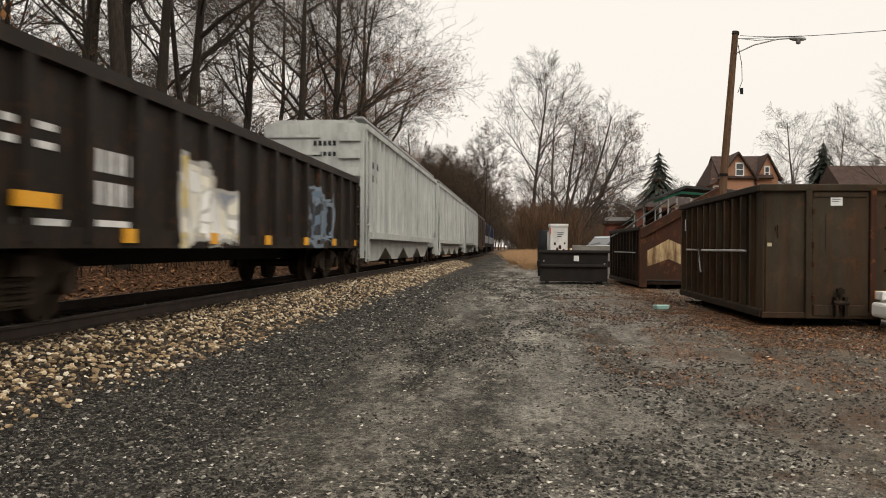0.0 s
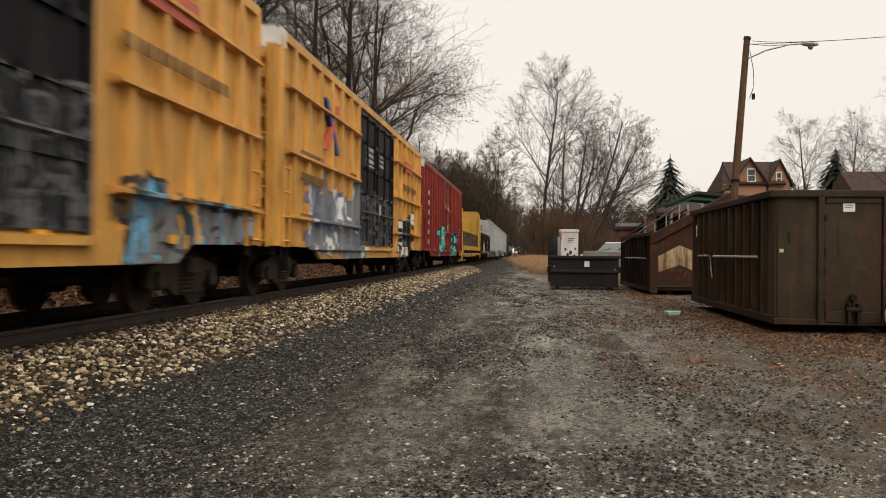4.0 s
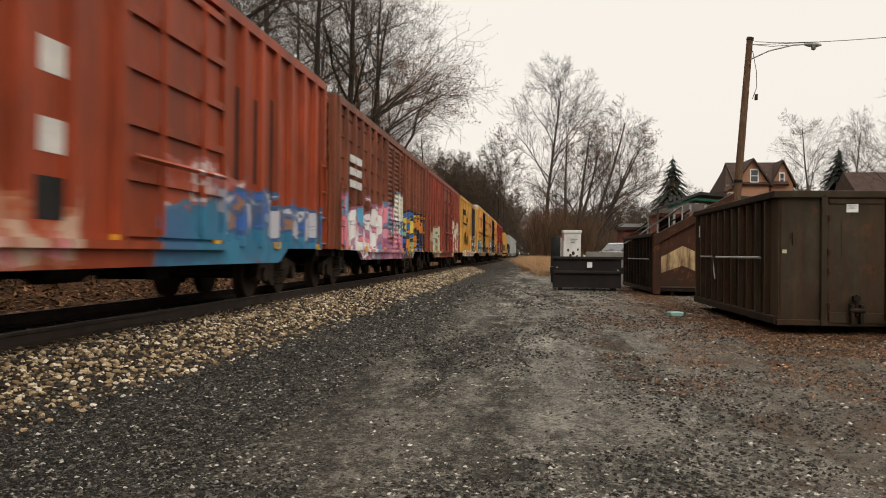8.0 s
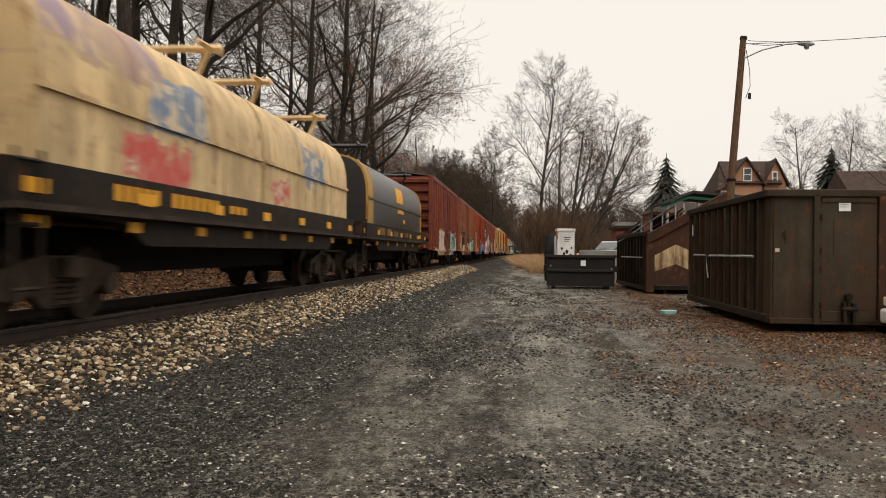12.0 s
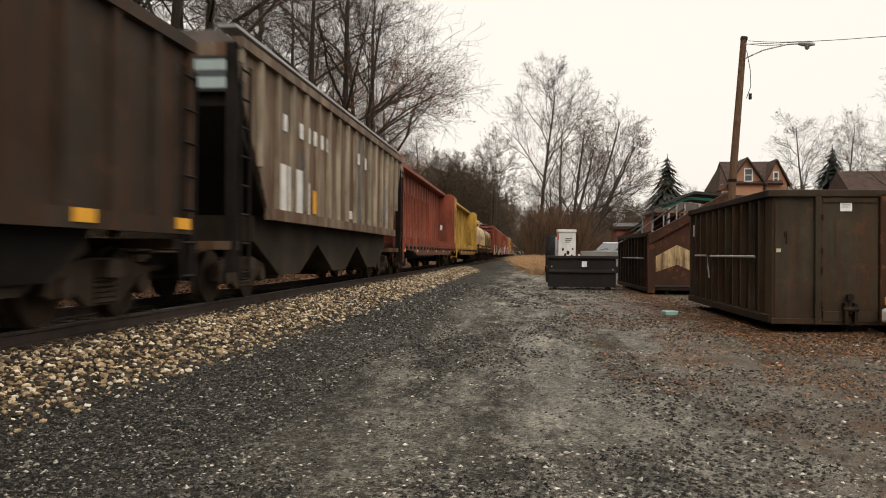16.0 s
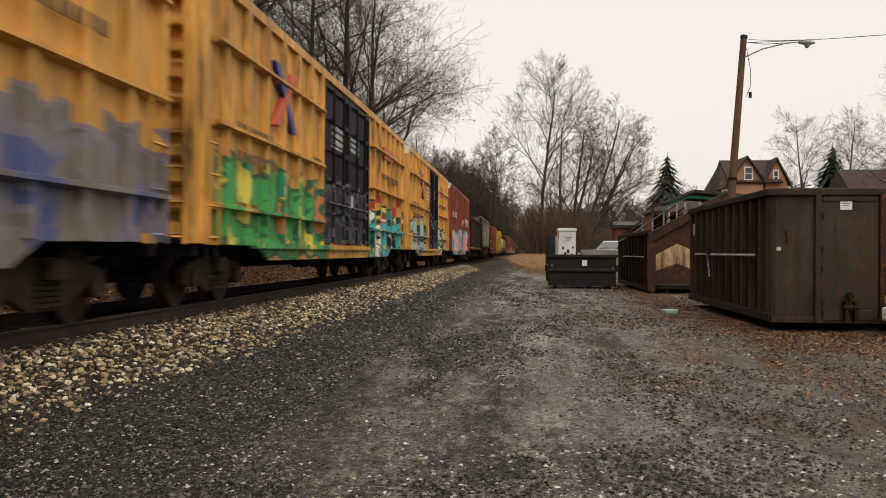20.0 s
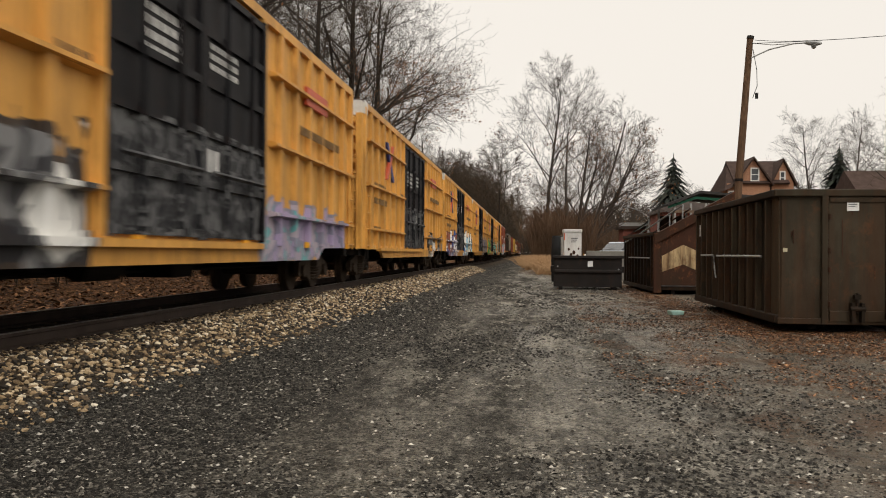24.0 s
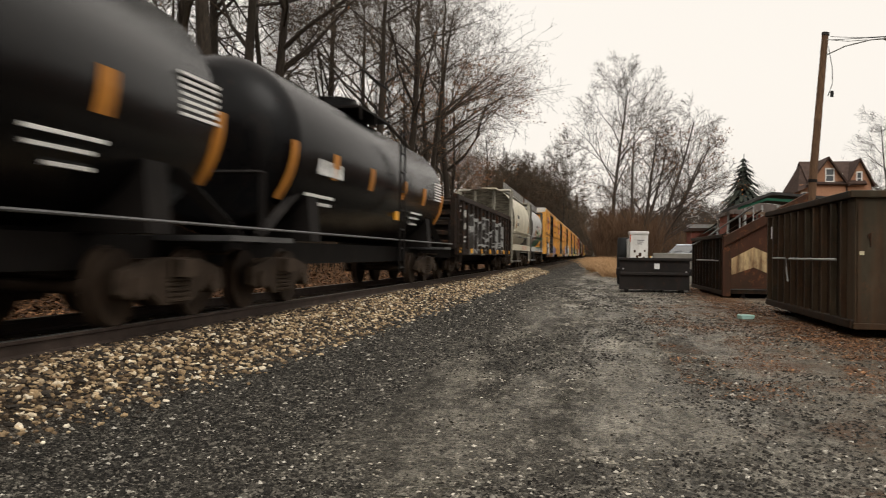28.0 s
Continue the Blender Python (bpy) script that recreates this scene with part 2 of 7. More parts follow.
def setting(name, mesh, mat, label="", kind="structure", smooth=False):
    ob = new(name, mesh.build(name, mat, smooth))
    return tagged(ob, label, "", "", kind)


def shift_path(a, b, k):
    return tuple(p + (q - p) * k for p, q in zip(a, b))


# ---------- railway dimensions ----------
TX, RZ, SPEED = -5.89, 0.478, 17.4   # track centre, rail top, train speed
RW = 0.42                            # wheel radius
CARS, WHEELS = [], []


# ---------- running gear shared by all cars ----------
def truck_meshes():
    frame_m = Mesh()
    side = [(-1.2, 0.36), (-1.05, 0.30), (-0.75, 0.42), (-0.35, 0.20), (0.35, 0.20), (0.75, 0.42), (1.05, 0.30), (1.2, 0.36),
            (1.15, 0.60), (0.85, 0.66), (0.42, 0.74), (-0.42, 0.74), (-0.85, 0.66), (-1.15, 0.60)]
    for x in (-1.06, 0.94):
        frame_m.prism(side, "x", x, x + 0.12)
        for y in (-0.89, 0.89):
            frame_m.tube([(x - 0.04, y, RW), (x + 0.18, y, RW)], 0.13, 10)
    frame_m.box(-1.2, 1.2, -0.2, 0.2, 0.52, 0.72)
    coils = [(z, r) for k in range(5) for z, r in ((0.22 + k * 0.06, 0.05), (0.235 + k * 0.06, 0.075), (0.26 + k * 0.06, 0.075))]
    spring = Mesh().tube([(0, 0, z) for z, r in coils], [r for z, r in coils], 8)
    wheel = Mesh().tube([(-1.0, 0, 0), (1.0, 0, 0)], 0.08, 8)
    for s in (-1, 1):
        prof = [(0.66, 0.46), (0.69, 0.46), (0.70, 0.425), (0.82, 0.42), (0.82, 0.36), (0.79, 0.33), (0.76, 0.14), (0.84, 0.12), (0.84, 0.0)]
        wheel.tube([(s * 0.66, 0, 0), *[(s * x, 0, 0) for x, r in prof]], [0.01] + [max(r, 0.01) for x, r in prof], 20)
    return (frame_m.build("truck", truck_steel, True), spring.build("spring", truck_steel, True), wheel.build("wheelset", wheel_steel, True))


TRUCK, SPRING, WHEELSET = truck_meshes()
COUPLER = (Mesh().box(-0.14, 0.14, -0.45, 0.35, 0.70, 0.92).box(-0.2, 0.2, 0.2, 0.42, 0.66, 0.96)
           .bar((-0.9, -0.1, 0.8), (0.9, -0.1, 0.8), 0.04).bar((0.25, 0.0, 0.85), (0.32, 0.25, 0.35), 0.05)).build("coupler", truck_steel)


def running_gear(car, half, inset=1.75):
    for s in (-1, 1):
        t = part("truck", TRUCK, None, car, at=(0, s * (half - inset), 0))
        for y in (-0.16, 0.0, 0.16):
            part("spring", SPRING, None, t, at=(1.05, y, 0))
        for k in (-1, 1):
            w = part("wheelset", WHEELSET, None, t, at=(0, 0.89 * k, RW))
            WHEELS.append((w, k))
        c = part("coupler", COUPLER, None, car, at=(0, s * (half + 0.1), 0))
        c.rotation_euler[2] = 0 if s > 0 else math.pi


def rail_car(name, label, s0, s1):
    """An empty at the car's middle on the rail top; s0, s1: its rear and front end along the track at the start."""
    car = thing(name, label, "rail car", (TX, (s0 + s1) / 2, RZ), "cars of the freight train")
    CARS.append((car, (s0 + s1) / 2))
    return car, (s1 - s0) / 2


def ladder(car, x, y, z0, z1, mat, wide=0.42, along="y"):
    m = Mesh()
    n = max(2, int((z1 - z0) / 0.42))
    for k in range(n + 1):
        z = z0 + (z1 - z0) * k / n
        if along == "y":
            m.bar((x, y - wide / 2, z), (x, y + wide / 2, z), 0.03)
        else:
            m.bar((x - wide / 2, y, z), (x + wide / 2, y, z), 0.03)
    for s in (-1, 1):
        a = (x, y + s * wide / 2, z0 - 0.1) if along == "y" else (x + s * wide / 2, y, z0 - 0.1)
        m.bar(a, (a[0], a[1], z1 + 0.1), 0.035)
    part("ladder", m, mat, car)


def marks(car, rows, mat=None, x=1.553, name="lettering"):
    """Unreadable stencils as plain bars: (y0, y1, z0, z1)."""
    for y0, y1, z0, z1 in rows:
        n = max(1, round((y1 - y0) / max(0.24, (z1 - z0) * 0.95)))
        step = (y1 - y0) / n
        for k in range(n):
            part(name, Mesh().box(x - 0.03, x + 0.004, y0 + k * step, y0 + k * step + step * 0.5, z0, z1), mat or mark_white, car)


def reflectors(car, half, z, n, x=1.56, w=0.3, h=0.1):
    for k in range(n):
        y = -half + 0.5 + (2 * half - 1) * k / (n - 1)
        part("reflector", Mesh().box(x - 0.03, x + 0.006, y - w / 2, y + w / 2, z, z + h), mark_yellow, car)


def corrugated_end(car, mat, y, s, z0, z1, w, n):
    """A pressed end wall with deep horizontal ribs. s: +1 faces the front."""
    m = Mesh().box(-w, w, min(y, y - 0.06 * s), max(y, y - 0.06 * s), z0, z1)
    h = (z1 - z0) / n
    wall = part("end_wall", m, mat, car)
    for k in range(n if s < 0 else 0):
        zc = z0 + h * (k + 0.5)
        pr = [(0, zc - h * 0.36), (0.16 * s, zc - h * 0.16), (0.16 * s, zc + h * 0.16), (0, zc + h * 0.36)]
        part("end_rib", Mesh().prism([(y + p, z) for p, z in pr], "x", -w * 0.9, w * 0.9), mat, wall)
    if s < 0:
        part("corner_post", Mesh().box(w - 0.12, w + 0.04, y - 0.2, y + 0.06, z0, z1), mat, wall)


def boxcar(label, s0, s1, mat, eave=4.36, sill=0.78, ribs=14, rib_w=0.16, rib_d=0.09, door=(-0.12, 0.12), door_mat=None, door_kind="plug",
           stringers=(), end_ribs=10, cap=None, roof=None, end_mat=None, belly=True, ladder_mat=None):
    """An exterior-post boxcar; door: its span as fractions of the length, from the middle."""
    car, h = rail_car("boxcar", label, s0, s1)
    L, W, bot = 2 * h, 1.46, sill + 0.12
    end_mat, door_mat = end_mat or mat, door_mat or mat
    d0, d1 = door[0] * L, door[1] * L
    part("underframe", Mesh().box(-0.35, 0.35, -h, h, 0.55, 0.95).box(-1.4, 1.4, -h, -h + 0.25, 0.75, 1.0).box(-1.4, 1.4, h - 0.25, h, 0.75, 1.0)
         .box(-1.2, 1.2, -h * 0.35, -h * 0.33, 0.6, 0.95).box(-1.2, 1.2, h * 0.33, h * 0.35, 0.6, 0.95), steel_dark, car)
    part("floor", Mesh().box(-W + 0.07, W - 0.07, -h + 0.07, h - 0.07, 0.96, 1.06), steel_dark, car)
    part("brake_gear", Mesh().tube([(0.7, -1.6, 0.62), (0.7, -0.7, 0.62)], 0.17, 10).box(0.2, 0.9, 0.6, 1.3, 0.45, 0.85).bar((0.5, -h * 0.6, 0.55), (0.5, h * 0.6, 0.55), 0.05), steel_dark, car)
    for a, b, z in ((-h, d0, bot), (d1, h, bot), (d0, d1, eave - 0.25)):
        part("side_wall", Mesh().box(W - 0.06, W, a, b, z, eave), mat, car)
    part("side_wall", Mesh().box(-W, -W + 0.06, -h, h, bot, eave), mat, car)
    # lower side sill, deeper in the middle
    sl = [(-h, bot + 0.1), (-h, sill + 0.12), (-h + 2.6, sill + 0.1), (-h + 3.1, sill - 0.14 if belly else sill), (h - 3.1, sill - 0.14 if belly else sill), (h - 2.6, sill + 0.1), (h, sill + 0.12), (h, bot + 0.1)]
    part("side_sill", Mesh().prism(sl, "x", W - 0.02, W + 0.05), mat, car)
    part("top_chord", Mesh().box(W - 0.02, W + 0.08, -h, h, eave - 0.14, eave + 0.02), mat, car)
    n_side = ribs // 2
    for a, b in ((-h, d0), (d1, h)):
        for k in range(n_side + 1):
            y = a + (b - a) * k / n_side
            y = min(max(y, -h + rib_w / 2), h - rib_w / 2)
            pr = [(W, y - rib_w / 2), (W + rib_d, y - rib_w * 0.32), (W + rib_d, y + rib_w * 0.32), (W, y + rib_w / 2)]
            part("side_post", Mesh().prism(pr, "z", bot, eave - 0.12), mat, car)
    for f in stringers:
        z = bot + (eave - bot) * f
        for a, b in ((-h, d0), (d1, h)):
            g, d = (0.4, 0.035) if len(stringers) > 3 else (1.0, rib_d + 0.05)
            part("stringer", Mesh().prism([(W, z - 0.05 * g), (W + d, z - 0.02 * g), (W + d, z + 0.03 * g), (W, z + 0.06 * g)], "y", a + 0.05 if g < 1 else a + 0.5, b - 0.05), mat, car)
    corrugated_end(car, end_mat, -h, -1, bot, eave - (0.3 if cap else 0.0), W, end_ribs)
    corrugated_end(car, end_mat, h, 1, bot, eave, W, end_ribs)
    if cap:
        part("end_cap", Mesh().box(-W, W, -h - 0.06, -h + 0.04, eave - 0.34, eave + 0.04).box(W - 0.02, W + 0.085, -h - 0.02, -h + 0.35, eave - 0.3, eave + 0.03), cap, car, "white painted end cap")
    rf = [(W + 0.06, eave), (0, eave + 0.2), (-W - 0.06, eave), (-W - 0.06, eave + 0.05), (0, eave + 0.25), (W + 0.06, eave + 0.05)][::-1]
    rm = Mesh().prism(rf, "y", -h - 0.02, h + 0.02)
    for k in range(int(L / 1.1)):
        y = -h + 0.5 + k * 1.1
        rm.prism([(W + 0.07, eave + 0.02), (W + 0.07, eave + 0.08), (0, eave + 0.28), (0, eave + 0.2)], "y", y, y + 0.09)
    part("roof", rm, roof or roof_dark, car)
    # doors
    if door_kind == "double":
        spans = ((d0, (d0 + d1) / 2 - 0.02), ((d0 + d1) / 2 + 0.02, d1))
    else:
        spans = ((d0, d1),)
    for a, b in spans:
        dm = Mesh().box(W - 0.03, W + 0.05, a, b, bot + 0.05, eave - 0.2)
        dr = part("door", dm, door_mat, car)
        for i in range(20 if door_kind == "corrugated" else 0):
            z = bot + 0.2 + (eave - bot - 0.55) * i / 20
            part("door_slat", Mesh().prism([(W + 0.05, z), (W + 0.085, z + 0.04), (W + 0.085, z + 0.08), (W + 0.05, z + 0.13)], "y", a + 0.08, b - 0.08), door_mat, dr)
        fr = Mesh()
        for i in range(6):
            z = bot + 0.08 + (eave - bot - 0.42) * i / 5
            if door_kind != "corrugated" or i in (0, 5):
                fr.box(W + 0.05, W + 0.1, a, b, z, z + 0.1)
        fr.box(W + 0.05, W + 0.11, a, a + 0.1, bot + 0.05, eave - 0.2).box(W + 0.05, W + 0.11, b - 0.1, b, bot + 0.05, eave - 0.2)
        part("door_frame", fr, door_mat, dr)
        for f in (0.3, 0.7):
            part("lock_rod", Mesh().bar((W + 0.13, a + (b - a) * f, bot + 0.1), (W + 0.13, a + (b - a) * f, eave - 0.3), 0.045), door_mat, dr)
        part("lock_bar", Mesh().bar((W + 0.15, a + 0.2, bot + 0.95), (W + 0.15, b - 0.2, bot + 0.95), 0.05), door_mat, dr)
    part("door_rail", Mesh().box(W, W + 0.14, d0 - (d1 - d0) * 0.9, d1 + 0.1, bot - 0.06, bot + 0.03), mat, car)
    lm = ladder_mat or mat
    ladder(car, W + 0.12, -h + 0.32, 1.0, 2.3, lm)
    ladder(car, W + 0.12, h - 0.32, 1.0, 2.6, lm)
    part("sill_step", Mesh().bar((W + 0.08, -h + 0.15, 0.45), (W + 0.08, -h + 0.5, 0.45), 0.03).bar((W + 0.08, -h + 0.15, 0.45), (W + 0.08, -h + 0.15, 0.9), 0.03).bar((W + 0.08, -h + 0.5, 0.45), (W + 0.08, -h + 0.5, 0.9), 0.03), steel_dark, car)
    ladder(car, W - 0.28, -h - 0.2, 1.0, eave - 1.4, lm, 0.4, "x")
    reflectors(car, h, bot - 0.02, 6, W + 0.09, 0.25, 0.11)
    running_gear(car, h)
    return car, h


def gondola(label, s0, s1, mat, top=3.0, sill=1.0, ribs=16, belly=0.0, load=None):
    car, h = rail_car("gondola_car", label, s0, s1)
    W = 1.45
    part("underframe", Mesh().box(-0.35, 0.35, -h, h, 0.55, 1.0).box(-1.3, 1.3, -h, -h + 0.3, 0.7, 1.0).box(-1.3, 1.3, h - 0.3, h, 0.7, 1.0), steel_dark, car)
    part("floor", Mesh().box(-W + 0.06, W - 0.06, -h + 0.07, h - 0.07, 1.0, 1.1), steel_dark, car)
    for s in (-1, 1):
        part("side_wall", Mesh().box(min(s * W, s * (W - 0.05)), max(s * W, s * (W - 0.05)), -h, h, sill, top), mat, car)
    part("side_sill", Mesh().box(W, W + 0.07, -h, h, sill - 0.16, sill + 0.05), mat, car)
    part("top_chord", Mesh().box(W - 0.1, W + 0.1, -h, h, top - 0.02, top + 0.13).box(-W - 0.1, -W + 0.1, -h, h, top - 0.02, top + 0.13), mat, car)
    for k in range(ribs + 1):
        y = -h + 0.1 + (2 * h - 0.2) * k / ribs
        part("side_post", Mesh().prism([(W, y - 0.11), (W + 0.1, y - 0.07), (W + 0.1, y + 0.07), (W, y + 0.11)], "z", sill - 0.1, top), mat, car)
    for s in (-1, 1):
        corrugated_end(car, mat, s * h, s, 1.0, top, W, 5)
    if belly:
        bl = [(-h * 0.62, sill), (-h * 0.5, sill - belly), (h * 0.5, sill - belly), (h * 0.62, sill)]
        part("belly", Mesh().prism(bl, "x", -1.2, 1.2), mat, car)
    if load:
        rng = random.Random(5)
        m = Mesh()
        for k in range(60):
            y, x = rng.uniform(-h + 0.4, h - 0.4), rng.uniform(-1.1, 1.1)
            a = rng.uniform(0, 3.1)
            m.bar((x, y, top - 0.2 + rng.uniform(0, 0.2)), (x + math.cos(a) * 0.3, y + math.sin(a) * 1.2, top - 0.1 + rng.uniform(0, 0.25)), rng.uniform(0.05, 0.2))
        m.box(-W + 0.08, W - 0.08, -h + 0.1, h - 0.1, top - 0.6, top - 0.2)
        part("scrap_load", m, load, car)
    ladder(car, W + 0.12, -h + 0.35, 0.5, top - 0.2, mat)
    ladder(car, W + 0.12, h - 0.35, 0.5, top - 0.2, mat)
    reflectors(car, h, sill - 0.1, 7, W + 0.11, 0.26, 0.16)
    running_gear(car, h)
    return car, h


def hopper(label, s0, s1, mat, top=4.1, skirt=0.95, ribs=18, post=True, cover=True, overhang=1.9, roof=None, bays=3, drop=0.9, end_mat=None, post_mat=None):
    """A ribbed hopper car: sides between slope sheets, funnel bays below."""
    car, h = rail_car("hopper_car", label, s0, s1)
    W = 1.44
    body = [(-h + 0.15, top), (-h + 0.15, top - drop), (-h + overhang, skirt), (h - overhang, skirt), (h - 0.15, top - drop), (h - 0.15, top)]
    if not cover:
        body = [(-h + 0.15, top), (-h + 0.15, skirt), (h - 0.15, skirt), (h - 0.15, top)]
    part("centre_sill", Mesh().box(-0.3, 0.3, -h, h, 0.6, 0.95), steel_dark, car)
    for y in (-h, h - 0.5):
        part("platform", Mesh().box(-1.4, 1.4, y, y + 0.5, 0.85, 0.98), mat, car)
    for s in (-1, 1):
        x0, x1 = sorted((s * W, s * (W - 0.06)))
        part("side_wall", Mesh().prism(body, "x", x0, x1), mat, car)
    # slope sheets at both ends and the inside of the body
    for s in (-1, 1):
        part("slope_sheet", Mesh().prism([(s * (h - 0.15), top - 0.02), (s * (h - 0.15), top - 0.95), (s * (h - overhang), skirt), (s * (h - overhang - 0.1), skirt), (s * (h - 0.3), top - 0.9), (s * (h - 0.3), top - 0.02)][::s], "x", -W + 0.06, W - 0.06), end_mat or mat, car)
    span = (2 * h - 2 * overhang) / bays
    for k in range(bays):
        a = -h + overhang + k * span
        m = Mesh()
        dip = 0.42 * (skirt - 0.38)
        lo = [(a + span * 0.34, 0.38), (a + span * 0.66, 0.38), (a + span, skirt - dip), (a + span, skirt), (a, skirt), (a, skirt - dip)]
        m.prism(lo, "x", -1.18, 1.18)
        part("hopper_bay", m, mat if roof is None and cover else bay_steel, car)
        part("outlet_gate", Mesh().box(-0.6, 0.75, a + span * 0.36, a + span * 0.64, 0.28, 0.4), steel_dark, car)
    part("side_sill", Mesh().box(W - 0.02, W + 0.09, -h + (0.2 if not cover else overhang * 0.9), h - (0.2 if not cover else overhang * 0.9), skirt - 0.08, skirt + 0.12), mat, car)
    part("top_chord", Mesh().box(W - 0.05, W + 0.1, -h + 0.1, h - 0.1, top - 0.06, top + 0.1), mat, car)
    if post:
        for k in range(ribs + 1):
            y = -h + 0.2 + (2 * h - 0.4) * k / ribs
            inset = h - abs(y)
            zb = skirt if (inset > overhang or not cover) else max(skirt, top - drop - (top - drop - skirt) * (inset - 0.15) / (overhang - 0.15))
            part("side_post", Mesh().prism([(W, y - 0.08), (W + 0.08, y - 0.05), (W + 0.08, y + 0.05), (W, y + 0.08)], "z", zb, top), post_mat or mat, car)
    for s in (-1, 1):
        y0, y1 = sorted((s * (h - 0.02), s * (h - 0.14)))
        part("end_post", Mesh().box(W - 0.14, W + 0.02, y0, y1, 0.5, top), end_mat or mat, car)
        part("end_post", Mesh().box(-W - 0.02, -W + 0.14, y0, y1, 0.5, top), end_mat or mat, car)
        part("end_beam", Mesh().box(-W + 0.14, W - 0.14, y0, y1, top - 0.75, top), mat, car)
        ladder(car, W + 0.08, s * (h - 0.3), 0.5, top - 0.4, end_mat or mat)
    if cover:
        rf = [(W, top), (W * 0.8, top + 0.22), (-W * 0.8, top + 0.22), (-W, top)]
        part("roof", Mesh().prism(rf, "y", -h + 0.12, h - 0.12), roof or mat, car)
        for k in range(6):
            y = -h + 1.5 + (2 * h - 3) * k / 5
            part("hatch", Mesh().box(-0.4, 0.4, y - 0.5, y + 0.5, top + 0.2, top + 0.36), roof or mat, car)
        part("running_board", Mesh().box(W - 0.35, W - 0.05, -h + 0.2, h - 0.2, top + 0.28, top + 0.33), galvan, car)
    else:
        part("floor", Mesh().box(-W + 0.05, W - 0.05, -h + 0.3, h - 0.3, skirt, skirt + 0.1), steel_dark, car)
        for s in (-1, 1):
            part("stiffener", Mesh().bar((W - 0.1, s * (h - 0.2), top - 1.2), (W - 0.3, s * (h - 1.6), 1.0), 0.12), mat, car)
    running_gear(car, h, 1.6)
    return car, h


def round_hopper(label, s0, s1, mat, bay_mat=None, end_mat=None):
    """A short covered hopper with bulging curved sides, an open end cage and roof walk."""
    car, h = rail_car("hopper_car", label, s0, s1)
    top, skirt, b = 4.15, 1.0, h - 0.8
    part("centre_sill", Mesh().box(-0.3, 0.3, -h, h, 0.6, 0.95), steel_dark, car)
    prof = []
    for k in range(13):
        a = -0.42 * math.pi + 0.92 * math.pi * k / 12
        prof.append((1.5 * math.cos(a) ** 0.6 if math.cos(a) > 0 else 0, 2.75 + 1.5 * math.sin(a)))
    prof = [(x, z) for x, z in prof if z > 1.25]
    prof = [(1.05, 1.25)] + prof
    ends = [4.1 + 1.62 * max(0.0, (z - 1.2) / 2.75) ** 2 for x, z in prof]
    k = len(prof)
    m = Mesh()
    m.v = [(sx * x, sy * e, z) for sy in (-1, 1) for sx in (1, -1) for (x, z), e in zip(prof, ends)]
    for i in range(k - 1):
        m.f += [(i, 2 * k + i, 2 * k + i + 1, i + 1), (k + i + 1, 3 * k + i + 1, 3 * k + i, k + i)]
    m.f.append((k - 1, 3 * k - 1, 4 * k - 1, 2 * k - 1))
    part("tank_body", m, mat, car, smooth=True)
    for sy in (0, 2 * k):
        slope = Mesh()
        slope.v += [(x * 0.985, y * 0.99, z) for x, y, z in m.v[sy:sy + 2 * k]]
        slope.f += [(i, i + 1, k + i + 1, k + i) for i in range(k - 1)]
        part("slope_sheet", slope, end_mat or mat, car)
    part("side_plate", Mesh().prism([(1.46, 1.06), (1.5, 1.06), (1.5, 1.38), (1.46, 1.38)], "y", -h + 0.3, h - 0.3), mat, car)
    part("side_rail", Mesh().tube([(1.53, -4.3, 2.1), (1.53, h - 0.5, 2.1)], 0.03, 6).tube([(1.5, -4.3, 1.9), (1.5, h - 0.9, 1.9)], 0.02, 6), mat, car)
    part("side_ledge", Mesh().prism([(1.4, 1.96), (1.5, 2.06), (1.5, 2.09), (1.4, 2.16)], "y", -4.3, 4.6), mat, car)
    for q in (-1, 1):
        part("hopper_bay", Mesh().prism([(q * 2.2 - 0.5, 0.42), (q * 2.2 + 0.5, 0.42), (q * 2.2 + 2.0, 1.3), (q * 2.2 - 2.0, 1.3)], "x", -1.05, 1.05), bay_mat or mat, car)
    for s in (-1, 1):
        e = s * (h - 0.12)
        for x in (-1.38, -0.5, 0.5, 1.38):
            part("cage_post", Mesh().bar((x, e, 0.9), (x, e, top), 0.12), end_mat or mat, car)
        for z in (2.6, top):
            part("cage_rail", Mesh().bar((-1.4, e, z), (1.4, e, z), 0.1), end_mat or mat, car)
            for x in (-1.38, 1.38):
                part("cage_rail", Mesh().bar((x, e, z), (x, s * b, z), 0.09), end_mat or mat, car)
        for x in (-1.38, 1.38):
            part("body_post", Mesh().box(x - 0.06, x + 0.06, min(s * b, s * (b + 0.12)), max(s * b, s * (b + 0.12)), 0.95, top), end_mat or mat, car)
        part("platform", Mesh().box(-1.45, 1.45, min(s * h, s * b), max(s * h, s * b), 0.92, 1.04), end_mat or mat, car)
        part("air_tank", Mesh().tube([(-0.7, s * (h - 0.6), 1.35), (0.7, s * (h - 0.6), 1.35)], 0.24, 12), end_mat or mat, car, smooth=True)
        ladder(car, 1.44, s * (h - 0.25), 0.5, top - 0.1, end_mat or mat)
    for k in (-1, 1):
        part("hatch", Mesh().box(-0.4, 0.4, k * b * 0.55 - b * 0.25, k * b * 0.55 + b * 0.25, top + 0.05, top + 0.3), mat, car)
    wk = Mesh()
    for k in range(26):
        y = -h + 0.2 + (2 * h - 0.4) * k / 25
        wk.bar((1.0, y, top + 0.05), (1.0, y, top + 0.42), 0.03)
    for z in (0.18, 0.3, 0.42):
        wk.bar((1.0, -h + 0.2, top + z), (1.0, h - 0.2, top + z), 0.035)
